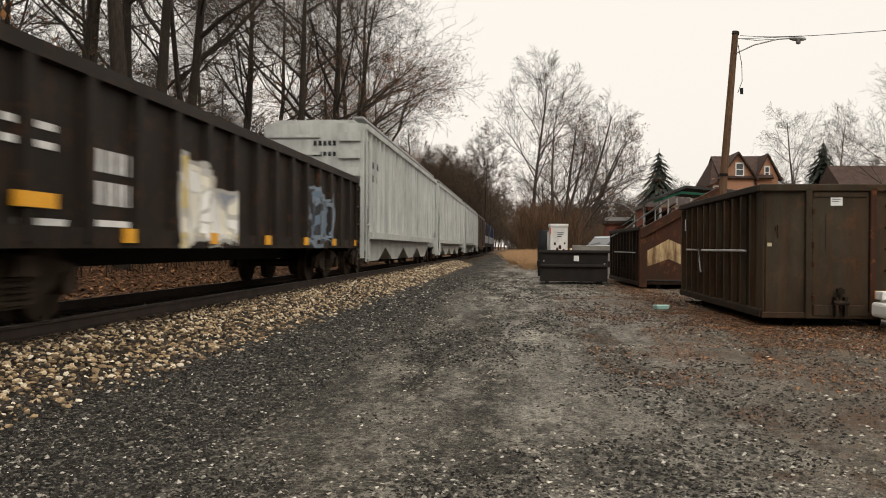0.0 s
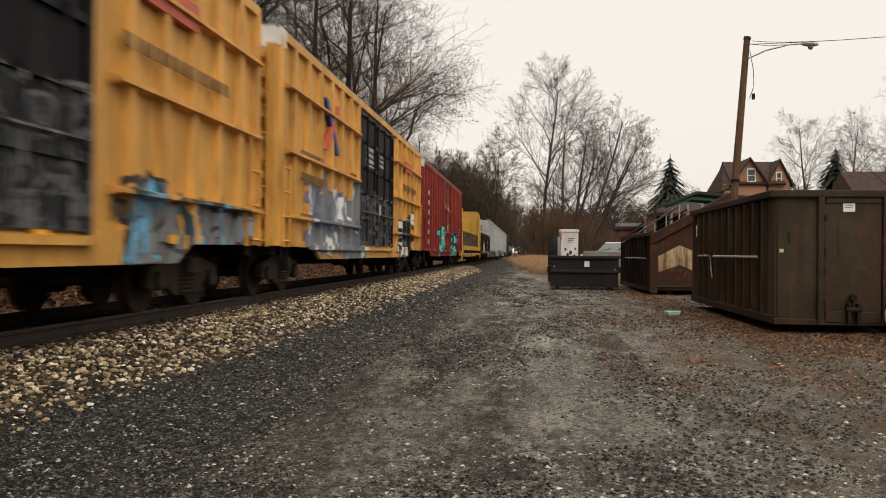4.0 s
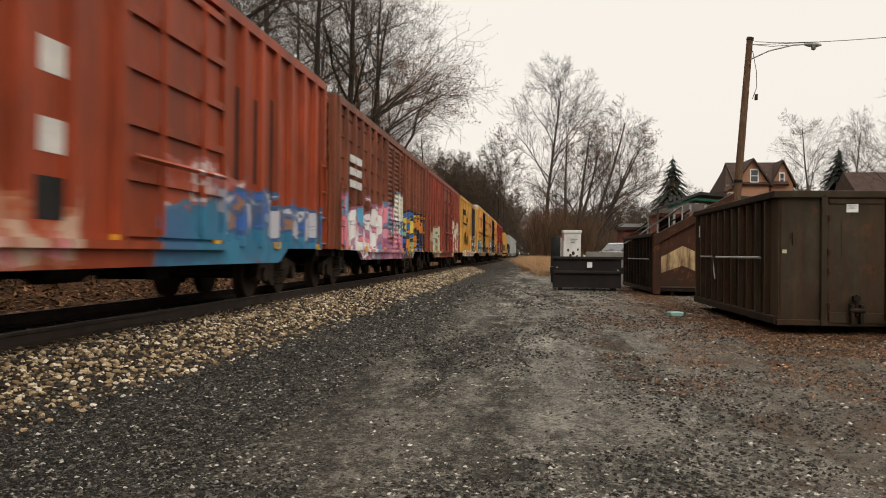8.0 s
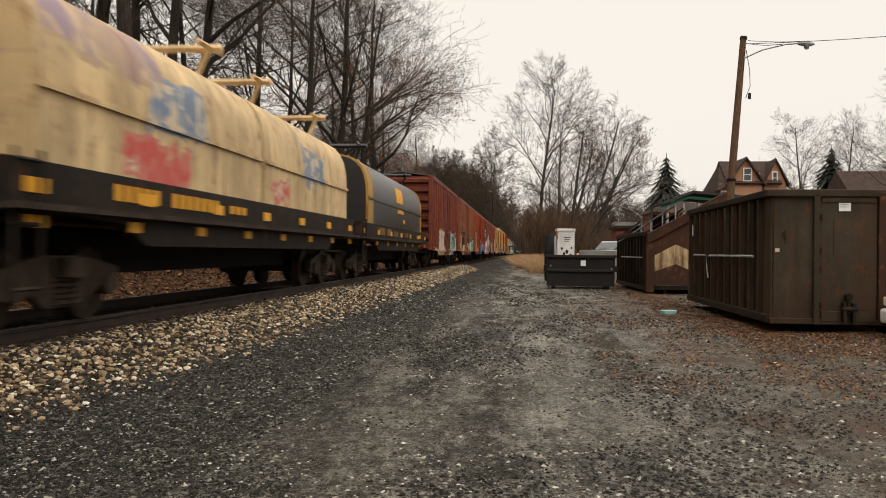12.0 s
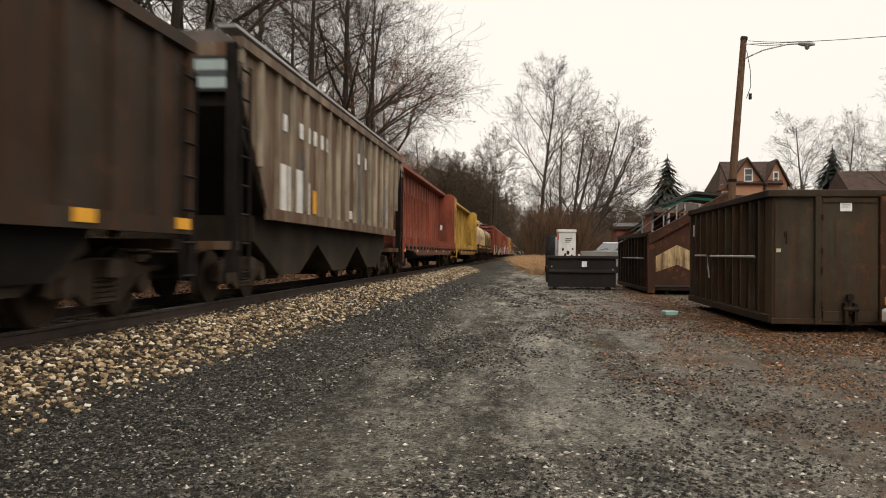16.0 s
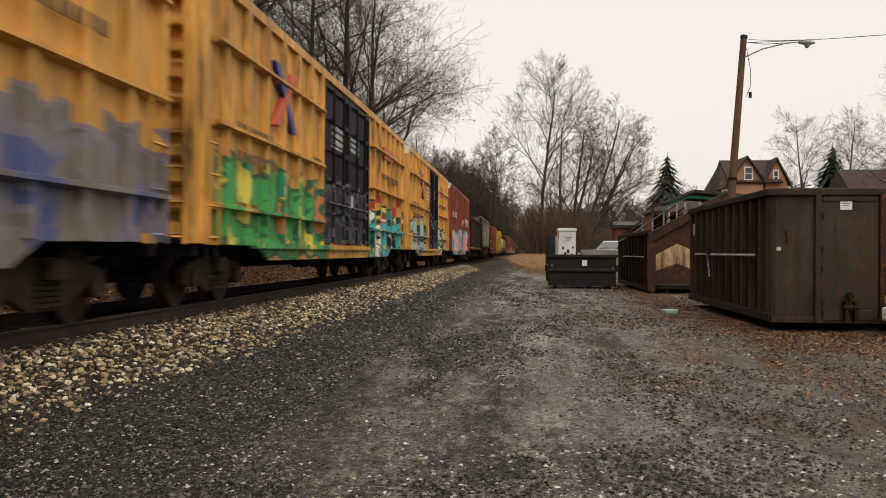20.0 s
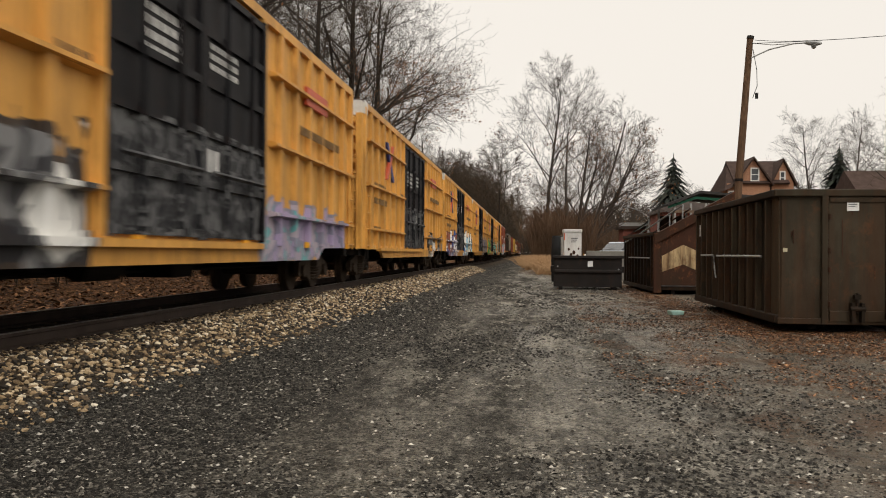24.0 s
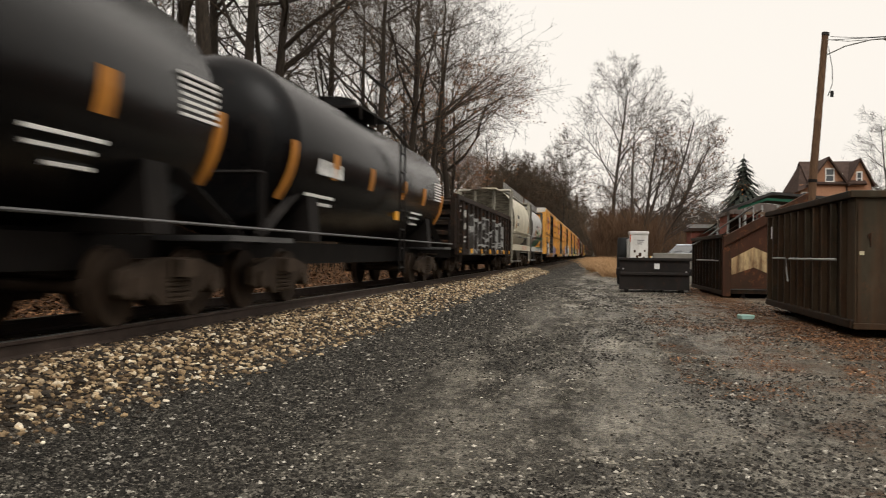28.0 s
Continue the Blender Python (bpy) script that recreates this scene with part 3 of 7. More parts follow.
    wk.box(0.55, 1.0, -h + 0.2, h - 0.2, top + 0.03, top + 0.08)
    part("roof_walk", wk, galvan, car)
    part("outlet_pipe", Mesh().tube([(1.1, -h * 0.55, 0.42), (1.1, h * 0.55, 0.42)], 0.055, 8), walk_steel, car, smooth=True)
    running_gear(car, h, 1.6)
    return car, h


def coil_car(label, s0, s1, hood_mat, deck_mat, hoods, rim=None):
    car, h = rail_car("coil_car", label, s0, s1)
    part("centre_sill", Mesh().box(-0.5, 0.5, -h, h, 0.5, 1.0), steel_dark, car)
    part("deck_side", Mesh().prism([(-h, 1.62), (-h, 1.2), (-h + 2.2, 1.1), (-h + 2.8, 0.85), (h - 2.8, 0.85), (h - 2.2, 1.1), (h, 1.2), (h, 1.62)], "x", 1.3, 1.45), deck_mat, car)
    part("deck_side", Mesh().prism([(-h, 1.62), (-h, 1.0), (h, 1.0), (h, 1.62)], "x", -1.45, -1.3), deck_mat, car)
    part("deck", Mesh().box(-1.45, 1.45, -h, h, 1.15, 1.3), deck_mat, car)
    part("walkway", Mesh().box(1.3, 1.62, -h, h, 1.16, 1.22), truck_steel, car)
    for a, b in hoods:
        prof = [(1.38, 1.62)]
        for k in range(15):
            t = math.pi * k / 14
            prof.append((1.38 * abs(math.cos(t)) ** 0.55 * (1 if t < math.pi / 2 else -1), 2.35 + 1.25 * math.sin(t) ** 0.75))
        prof.append((-1.38, 1.62))
        hd = part("hood", Mesh().prism(prof, "y", a, b), hood_mat, car, smooth=True)
        if rim:
            for y, w in ((b - 0.25, 0.26), (a - 0.01, 0.85)):
                part("hood_rim", Mesh().prism([(x * 1.012, z + 0.012) for x, z in prof] + [(x * 0.96, z - 0.03) for x, z in prof[::-1]], "y", y - 0.01, y + w), rim, hd, smooth=True)
        part("hood_seam", Mesh().box(1.36, 1.42, a, b, 2.32, 2.38), hood_mat, hd)
        for y in (a + 1.2, b - 1.2):
            lug = Mesh().bar((-0.7, y, 3.55), (-0.9, y, 4.0), 0.07).bar((0.7, y, 3.55), (0.9, y, 4.0), 0.07).bar((-1.1, y, 3.98), (1.1, y, 3.98), 0.09).bar((0.9, y - 0.5, 3.98), (0.9, y + 0.5, 4.02), 0.07)
            part("lifting_frame", lug, hood_mat, hd)
    reflectors(car, h, 1.0, 8, 1.46, 0.3, 0.12)
    reflectors(car, h, 1.32, 7, 1.46, 0.35, 0.14)
    ladder(car, 1.5, -h + 0.3, 0.45, 1.6, deck_mat)
    running_gear(car, h, 1.7)
    return car, h


def centerbeam(label, s0, s1, mat, deck_mat, holes=True):
    car, h = rail_car("centerbeam_car", label, s0, s1)
    top = 4.45
    part("centre_sill", Mesh().box(-0.4, 0.4, -h, h, 0.55, 1.0), steel_dark, car)
    part("deck", Mesh().box(-1.4, 1.4, -h, h, 1.0, 1.15), deck_mat, car)
    part("deck_side", Mesh().prism([(-h, 1.18), (-h, 0.98), (-h + 3, 0.9), (-h + 4.0, 0.72), (h - 4.0, 0.72), (h - 3, 0.9), (h, 0.98), (h, 1.18)], "x", 1.36, 1.47), deck_mat, car)
    for s in (-1, 1):
        y0, y1 = sorted((s * h, s * (h - 0.32)))
        out = [(1.42, 1.15), (1.42, top - 0.2), (1.2, top), (-1.2, top), (-1.42, top - 0.2), (-1.42, 1.15)]
        part("bulkhead", Mesh().prism(out, "y", y0, y1), mat, car)
        part("bulkhead_rib", Mesh().box(-1.38, 1.38, min(s * h, s * (h + 0.05)), max(s * h, s * (h + 0.05)), 2.2, 2.32).box(-1.38, 1.38, min(s * h, s * (h + 0.05)), max(s * h, s * (h + 0.05)), 3.2, 3.32), mat, car)
    # beam wall: panels with long round-ended openings between posts
    n = 20 if holes else 14
    step = (2 * h - 0.64) / n
    for k in range(n):
        y0 = -h + 0.32 + k * step
        c, r, za, zb = y0 + step / 2, step * 0.29, 2.15, 3.25
        if not holes:
            r, za, zb = step * 0.36, 1.7, 3.7
        open_here = not (k < 1 or k > n - 6) if holes else k < n - 4
        if open_here:
            arc = [(c + r * math.cos(math.pi * i / 8), zb + r * math.sin(math.pi * i / 8)) for i in range(9)] + \
                  [(c - r * math.cos(math.pi * i / 8), za - r * math.sin(math.pi * i / 8)) for i in range(9)]
            m = Mesh()
            for x0, x1 in ((0.38, 0.44),):
                k2 = len(arc)
                vs = [(x, y, z) for x in (x0, x1) for y, z in arc]
                outer = []
                for y, z in arc:
                    outer.append((y0 + step if y > c + r * 0.35 else (y0 if y < c - r * 0.35 else y), (top - 0.1 if z > zb else (1.15 if z < za else z)) if abs(y - c) < r * 0.99 else z))
                vs += [(x, y, z) for x in (x0, x1) for y, z in outer]
                fs = []
                for i in range(k2):
                    j = (i + 1) % k2
                    fs += [(i, j, 2 * k2 + j, 2 * k2 + i), (k2 + i, 3 * k2 + i, 3 * k2 + j, k2 + j), (i, k2 + i, k2 + j, j)]
                m.add(vs, fs)
            part("beam_panel", m, mat, car)
        else:
            part("beam_panel", Mesh().box(0.38, 0.44, y0, y0 + step, 1.15, top - 0.1), mat, car)
        part("beam_post", Mesh().prism([(0.44, y0 - 0.07), (0.5, y0 - 0.05), (0.5, y0 + 0.05), (0.44, y0 + 0.07)], "z", 1.15, top - 0.1), mat, car)
    part("top_chord", Mesh().prism([(0.85, top - 0.12), (0.85, top + 0.02), (0, top + 0.1), (-0.85, top + 0.02), (-0.85, top - 0.12)], "y", -h + 0.1, h - 0.1), mat, car)
    for k in range(20):
        y = -h + 0.9 + (2 * h - 1.8) * k / 19
        part("winch", Mesh().tube([(1.46, y - 0.12, 1.02), (1.46, y + 0.12, 1.02)], 0.075, 8), steel_dark, car)
    for k in range(n + 1):
        y = -h + 0.32 + k * step
        part("side_stake", Mesh().prism([(1.38, y - 0.04), (1.5, y - 0.03), (1.5, y + 0.03), (1.38, y + 0.04)], "z", 0.95, 1.42), mat, car)
    ladder(car, 1.3, -h - 0.06, 0.6, 3.4, mat, 0.36, "x")
    reflectors(car, h, 0.86, 7, 1.48, 0.3, 0.12)
    running_gear(car, h, 2.2)
    return car, h


PINKISH = plain("dusty_pink_lettering", (0.46, 0.3, 0.24), 0.6)
CARD = plain("tan_wrapping", (0.45, 0.3, 0.19), 0.8)
PLATE = plain("dirty_white_plate", (0.4, 0.37, 0.31), 0.6, 0, 0.4, 4)


def roll_flat(label, s0, s1, mat, roll_mat, strap_mat):
    """A bulkhead flat car carrying a row of dark rolls held down by slanting straps."""
    car, h = rail_car("bulkhead_flat_car", label, s0, s1)
    part("centre_sill", Mesh().box(-0.5, 0.5, -h, h, 0.5, 0.95), steel_dark, car)
    part("deck", Mesh().box(-1.4, 1.4, -h, h, 0.92, 1.04), deck_wood, car)
    part("deck_side", Mesh().box(1.36, 1.48, -h, h, 0.66, 1.04).box(1.36, 1.46, -h * 0.6, h * 0.6, 0.56, 0.7), mat, car)
    part("deck_side", Mesh().box(-1.48, -1.36, -h, h, 0.66, 1.04), mat, car)
    part("deck_rim", Mesh().box(1.36, 1.54, -h, h, 1.04, 1.09), mat, car)
    for s in (-1, 1):
        y0, y1 = sorted((s * (h - 0.05), s * (h - 0.16)))
        out = [(1.48, 2.3), (1.48, 4.2), (1.2, 4.47), (-1.2, 4.47), (-1.48, 4.2), (-1.48, 2.3)]
        part("bulkhead", Mesh().prism(out, "y", y0, y1), mat, car)
        e0, e1 = sorted((s * h, s * (h - 0.5)))
        part("bulkhead_post", Mesh().box(1.36, 1.48, e0, e1, 0.7, 4.1).box(-1.48, -1.36, e0, e1, 0.7, 4.1).box(-0.1, 0.1, e0, e1, 1.1, 3.9), mat, car)
        part("bulkhead_lining", Mesh().box(-1.3, 1.3, min(s * (h - 0.16), s * (h - 0.2)), max(s * (h - 0.16), s * (h - 0.2)), 1.3, 2.3), deck_wood, car)
        ladder(car, 1.54, s * (h - 0.25), 0.45, 3.6, mat)
    n = 14
    step = (2 * h - 2.0) / n
    for k in range(n):
        y = -h + 1.0 + step * (k + 0.5)
        r = 0.62
        ring = [(r * math.cos(2 * math.pi * i / 20), r * math.sin(2 * math.pi * i / 20)) for i in range(20)]
        inner = [(a * 0.82, b * 0.82) for a, b in ring]
        m = Mesh()
        vs = [(x, y + a, 1.7 + b) for x in (-1.2, 1.2) for a, b in ring] + [(x, y + a, 1.7 + b) for x in (-1.2, 1.2) for a, b in inner]
        fs = []
        for i in range(20):
            j = (i + 1) % 20
            fs += [(i, j, 20 + j, 20 + i), (40 + j, 40 + i, 60 + i, 60 + j), (j, i, 40 + i, 40 + j), (20 + i, 20 + j, 60 + j, 60 + i)]
        m.add(vs, fs)
        part("steel_roll", m, roll_mat, car, smooth=True)
        part("strap", Mesh().prism([(y - 0.02, 1.7 + r + 0.03), (y + 0.1, 1.7 + r - 0.01), (y + 0.62, 1.06), (y + 0.5, 1.06)][::-1], "x", 1.2, 1.36), strap_mat, car)
        part("strap", Mesh().prism([(y - 0.05, 1.7 + r - 0.01), (y + 0.03, 1.7 + r + 0.03), (y - 0.36, 1.06), (y - 0.45, 1.06)][::-1], "x", 1.2, 1.3), roll_mat, car)
        part("tarp_flap", Mesh().prism([(y - 0.3, 1.25), (y + 0.02, 2.3), (y + 0.42, 1.3)], "x", 1.12, 1.17), roll_mat, car)
        if k in (7, 10):
            part("loose_wrap", Mesh().prism([(y - 0.1, 1.9), (y + 0.2, 1.55), (y - 0.05, 2.28)], "x", 1.365, 1.375), CARD, car, "loose tan paper wrapping")
        # added black plug that stands for the shade inside the hollow roll
        part("roll_hollow_shade", Mesh().tube([(-1.0, y, 1.7), (1.0, y, 1.7)], r * 0.8, 16), mark_black, car)
        part("stake_pocket", Mesh().box(1.38, 1.58, y + 0.12, y + 0.52, 1.06, 1.32).box(1.36, 1.6, y + 0.1, y + 0.54, 1.3, 1.33), mat, car)
        part("tie_bracket", Mesh().box(1.48, 1.58, y + step * 0.55, y + step * 0.85, 0.82, 1.02), steel_dark, car)
    reflectors(car, h, 0.7, 8, 1.485, 0.32, 0.12)
    for y0, y1, m in ((-5.6, -4.4, PLATE), (-4.3, -3.4, mark_black), (-3.3, -2.0, PLATE), (3.6, 4.6, PLATE), (-9.4, -8.2, mark_black), (5.2, 5.8, deck_wood), (-0.8, 0.2, deck_wood)):
        part("number_plate", Mesh().box(1.46, 1.49, y0, y1, 0.62, 0.82), m, car)
    for k in range(30):
        y = -h + 0.4 + (2 * h - 0.8) * k / 29
        part("side_gusset", Mesh().prism([(1.48, 0.82), (1.53, 1.04), (1.48, 1.04)], "y", y - 0.04, y + 0.04), mat, car)
    running_gear(car, h, 1.9)
    return car, h


def tank_car(label, s0, s1, mat, stripe):
    car, h = rail_car("tank_car", label, s0, s1)
    R, zc, b = 1.42, 2.48, h - 1.05
    path, rad = [], []
    for k in range(8):
        a = math.pi / 2 * k / 7
        path.append((0, -b + 0.5 * (1 - math.cos(a)), zc)), rad.append(max(0.02, R * math.sin(a)))
    full = path + [(0, -p[1], zc) for p in path[::-1]]
    part("tank", Mesh().tube(full, rad + rad[::-1], 40), mat, car, smooth=True)
    part("centre_sill", Mesh().box(-0.4, 0.4, -h, h, 0.6, 1.0), steel_dark, car)
    for y in (-b + 1.5, b - 1.5):
        part("saddle", Mesh().prism([(-1.3, 1.0), (1.3, 1.0), (1.2, 2.1), (-1.2, 2.1)], "y", y - 0.25, y + 0.25), steel_dark, car)
    for y in (-b + 0.12, b - 0.42):
        arc = [-0.65 + 0.66 * i / 8 for i in range(9)]
        part("band", Mesh().prism([(math.cos(a) * (R + 0.01), zc + math.sin(a) * (R + 0.01)) for a in arc] + [(math.cos(a) * (R - 0.04), zc + math.sin(a) * (R - 0.04)) for a in arc[::-1]], "y", y, y + 0.2), stripe, car, "orange reflective band")
    for y in (-4.1, -1.7, 1.2, 3.5):
        part("patch", Mesh().prism([(math.cos(a) * (R + 0.012), zc + math.sin(a) * (R + 0.012)) for a in (-0.29, -0.2, -0.1, 0.02)] + [(math.cos(a) * (R - 0.05), zc + math.sin(a) * (R - 0.05)) for a in (0.02, -0.1, -0.2, -0.29)], "y", y - 0.16, y + 0.16), stripe, car)
    part("dome", Mesh().tube([(0, 0, zc + R - 0.1), (0, 0, zc + R + 0.32), (0, 0, zc + R + 0.38)], [0.55, 0.55, 0.3], 18), mat, car, smooth=True)
    pf = Mesh().box(-1.0, 1.0, -1.2, 1.2, zc + R - 0.05, zc + R)
    for x in (-1.0, 1.0):
        for y in (-1.2, 0, 1.2):
            pf.bar((x, y, zc + R - 0.3), (x, y, zc + R + 0.75), 0.04)
        pf.bar((x, -1.2, zc + R + 0.75), (x, 1.2, zc + R + 0.75), 0.04)
    part("dome_platform", pf, steel_dark, car)
    part("running_rail", Mesh().tube([(1.5, -h, 1.12), (1.5, h, 1.12)], 0.018, 8), walk_steel, car, "worn steel running rail")
    for s in (-1, 1):
        part("end_platform", Mesh().box(-1.45, 1.45, min(s * h, s * (h - 1.1)), max(s * h, s * (h - 1.1)), 0.95, 1.02), walk_steel, car)
        part("stay", Mesh().bar((1.2, s * (h - 0.3), 1.0), (1.1, s * (b - 1.5), 2.0), 0.14).bar((-1.2, s * (h - 0.3), 1.0), (-1.1, s * (b - 1.5), 2.2), 0.14), steel_dark, car)
        rm = Mesh()
        for x in (-1.4, 1.4):
            rm.bar((x, s * (h - 0.1), 1.0), (x, s * (h - 0.1), 1.9), 0.035)
        rm.bar((-1.4, s * (h - 0.1), 1.9), (1.4, s * (h - 0.1), 1.9), 0.035)
        part("end_railing", rm, steel_dark, car)
    ladder(car, 1.56, 0.3, 0.5, zc + 1.0, steel_dark)
    marks(car, [(-5.0, -3.6, 2.1, 2.35)], mark_white, R - 0.01)
    for y0, y1, z0, z1, x in [(-5.2, -3.7, 1.74, 1.79, 1.24), (-5.0, -3.7, 1.62, 1.67, 1.18), (2.5, 3.7, 1.82, 1.86, 1.28), (2.6, 3.6, 1.7, 1.74, 1.22), (3.0, 3.7, 1.56, 1.6, 1.14)] + [(4.9, 5.8, 2.3 + 0.075 * k, 2.335 + 0.075 * k, R + 0.006) for k in range(7)]:
        part("lettering", Mesh().box(x - 0.06, x, y0, y1, z0, z1), mark_white, car)
    part("yellow_notice", Mesh().box(1.2, 1.245, 0.95, 1.45, 1.6, 1.84), mark_yellow, car, "yellow warning notice")
    running_gear(car, h, 1.7)
    return car, h


def locomotive(label, s0, s1, mat, cab_mat):
    car, h = rail_car("locomotive", label, s0, s1)
    part("frame", Mesh().box(-1.5, 1.5, -h, h, 0.95, 1.45), steel_dark, car)
    part("hood", Mesh().prism([(1.0, 1.45), (1.0, 3.9), (0.75, 4.3), (-0.75, 4.3), (-1.0, 3.9), (-1.0, 1.45)], "y", -h + 1.0, h - 5.0), mat, car)
    part("radiator", Mesh().prism([(1.45, 3.3), (1.45, 4.2), (1.0, 4.5), (-1.0, 4.5), (-1.45, 4.2), (-1.45, 3.3)], "y", -h + 0.9, -h + 4.5), mat, car)
    cab = part("cab", Mesh().prism([(1.5, 1.45), (1.5, 3.9), (1.0, 4.5), (-1.0, 4.5), (-1.5, 3.9), (-1.5, 1.45)], "y", h - 5.0, h - 2.4), cab_mat, car)
    part("window", Mesh().box(1.49, 1.52, h - 4.4, h - 3.0, 3.0, 3.7), mark_black, cab)
    part("nose", Mesh().prism([(1.0, 1.45), (1.0, 3.0), (-1.0, 3.0), (-1.0, 1.45)], "y", h - 2.4, h - 0.8), mat, car)
    part("fuel_tank", Mesh().box(-1.35, 1.35, -2.5, 2.5, 0.3, 0.95), steel_dark, car)
    rl = Mesh()
    for k in range(14):
        y = -h + 0.3 + (2 * h - 0.6) * k / 13
        rl.bar((1.48, y, 1.45), (1.48, y, 2.4), 0.04)
    rl.bar((1.48, -h + 0.3, 2.4), (1.48, h - 0.3, 2.4), 0.04)
    part("handrail", rl, galvan, car)
    running_gear(car, h, 3.0)
    return car, h


# ---------- the ground ----------
def smooth(a, b, v):
    k = min(1.0, max(0.0, (v - a) / (b - a)))
    return k * k * (3 - 2 * k)


def ground_z(x, y):
    z = 0.3 * smooth(-3.5, -4.75, x) - 0.2 * smooth(-7.3, -8.6, x)
    z += 1.7 * smooth(-9.5, -17, x) + 1.6 * smooth(-17, -45, x)
    z += 0.05 * noise.noise((x * 0.35, y * 0.35, 0)) * smooth(-4.0, -2.5, x) + 0.03 * noise.noise((x * 1.7, y * 1.2, 3)) * smooth(-3.8, -3.0, x)
    z += 0.18 * noise.noise((x * 0.25, y * 0.25, 7)) * smooth(-9.5, -12, x)
    z += 2.2 * smooth(9, 40, x) * smooth(25, 70, y)
    z += 0.35 * math.exp(-((x - 0.7) / 1.6) ** 2) * smooth(48, 62, y) * (1 - smooth(80, 120, y))
    return z


def spaced(*runs):
    out = []
    for a, b, n in runs:
        out += [a + (b - a) * i / n for i in range(n)]
    return out + [runs[-1][1]]


gx = spaced((-900, -60, 8), (-60, -20, 20), (-20, -9, 28), (-9, 6, 75), (6, 14, 20), (14, 60, 18), (60, 900, 8))
gy = spaced((-900, -20, 12), (-20, 2, 22), (2, 26, 110), (26, 60, 68), (60, 160, 50), (160, 2500, 14))
GM = Mesh()
GM.v = [(x, y, ground_z(x, y)) for y in gy for x in gx]
nx = len(gx)
GM.f = [(j * nx + i, j * nx + i + 1, (j + 1) * nx + i + 1, (j + 1) * nx + i) for j in range(len(gy) - 1) for i in range(nx - 1)]


def ground_material():
    n = Nodes("gravel_and_soil", 0.85, 0.0, 0.1)
    v = n.space()
    x, y = n.axis(0), n.axis(1)
    fine, mid, big = n.noise(v, 90, 4, 0.75), n.noise(v, 7, 5, 0.65), n.noise(v, 0.55, 4)
    vor = n.t.nodes.new("ShaderNodeTexVoronoi")
    vor.inputs["Scale"].default_value = 58
    n.link(v, vor.inputs["Vector"])
    stone = n.ramp(vor.outputs["Color"], [(0.0, (0.007, 0.0066, 0.006)), (0.45, (0.03, 0.0275, 0.024)), (0.66, (0.1, 0.092, 0.078)), (0.84, (0.2, 0.183, 0.152)), (0.97, (0.42, 0.385, 0.32))])
    gravel = n.mix(n.level(fine, 0.38, 0.6), (0.009, 0.0085, 0.008), stone)
    # packed wheel tracks, paler
    track = n.noise(n.space((1.0, 0.14, 1)), 0.95, 5, 0.62)
    packed = n.calc("MULTIPLY", n.level(n.calc("ADD", track, n.calc("MULTIPLY", n.level(x, -1.6, 1.6), 0.16)), 0.46, 0.62), n.level(x, -2.6, -0.6))
    dust = n.mix(n.level(mid, 0.3, 0.7), (0.14, 0.126, 0.1), (0.44, 0.4, 0.325))
    clump = n.noise(v, 22, 5, 0.7)
    dust = n.mix(n.calc("MULTIPLY", n.level(clump, 0.46, 0.58), 0.85), dust, (0.035, 0.031, 0.025))
    col = n.mix(packed, gravel, dust)
    # ragged dark damp blotches and dry pale crusts
    damp = n.noise(n.space((1.0, 0.55, 1), (3, 8, 0)), 1.7, 8, 0.7)
    col = n.mix(n.calc("MULTIPLY", n.level(damp, 0.5, 0.58), n.calc("MULTIPLY", n.level(x, -2.4, -0.6), 0.66)), col, (0.028, 0.024, 0.018))
    crust = n.noise(n.space((1.0, 0.35, 1), (7, 2, 0)), 1.0, 8, 0.68)
    pale = n.calc("MULTIPLY", n.level(crust, 0.53, 0.63), n.level(x, -2.2, -0.7))
    col = n.mix(n.calc("MULTIPLY", pale, 0.8), col, n.mix(n.level(clump, 0.4, 0.62), (0.6, 0.555, 0.46), (0.26, 0.235, 0.19)))
    moss = n.noise(n.space((1.0, 0.5, 1), (1, 5, 0)), 1.3, 6, 0.65)
    col = n.mix(n.calc("MULTIPLY", n.level(moss, 0.56, 0.66), n.calc("MULTIPLY", n.level(x, -2.0, -0.8), 0.3)), col, (0.06, 0.066, 0.03))
    clod = n.noise(n.space((1.0, 0.6, 1), (2, 9, 0)), 10, 6, 0.75)
    col = n.mix(n.calc("MULTIPLY", n.level(clod, 0.52, 0.57), 0.62), col, (0.02, 0.0175, 0.014))
    col = n.mix(n.calc("MULTIPLY", n.level(clod, 0.43, 0.39), 0.45), col, (0.34, 0.315, 0.26))
    far = n.noise(n.space((1.0, 0.3, 1), (6, 1, 0)), 4.2, 6, 0.75)
    col = n.mix(n.calc("MULTIPLY", n.level(far, 0.52, 0.58), n.calc("MULTIPLY", n.level(y, 7, 14), 0.6)), col, (0.03, 0.026, 0.021))
    col = n.mix(n.calc("MULTIPLY", n.level(far, 0.44, 0.39), n.calc("MULTIPLY", n.level(x, -2.2, -0.8), 0.5)), col, (0.42, 0.385, 0.32))
    grit = n.noise(v, 46, 5, 0.8)
    col = n.mix(n.calc("MULTIPLY", n.level(grit, 0.51, 0.59), 0.8), col, (0.012, 0.011, 0.009))
    col = n.mix(n.calc("MULTIPLY", n.level(grit, 0.43, 0.37), 0.6), col, (0.34, 0.315, 0.265))
    # soil and leaf mould beside the containers
    soil_edge = n.calc("ADD", n.calc("ADD", x, n.calc("MULTIPLY", big, 3.2)), n.calc("MULTIPLY", y, -0.02))
    soil = n.mix(n.level(mid, 0.35, 0.65), (0.05, 0.038, 0.026), (0.18, 0.138, 0.096))
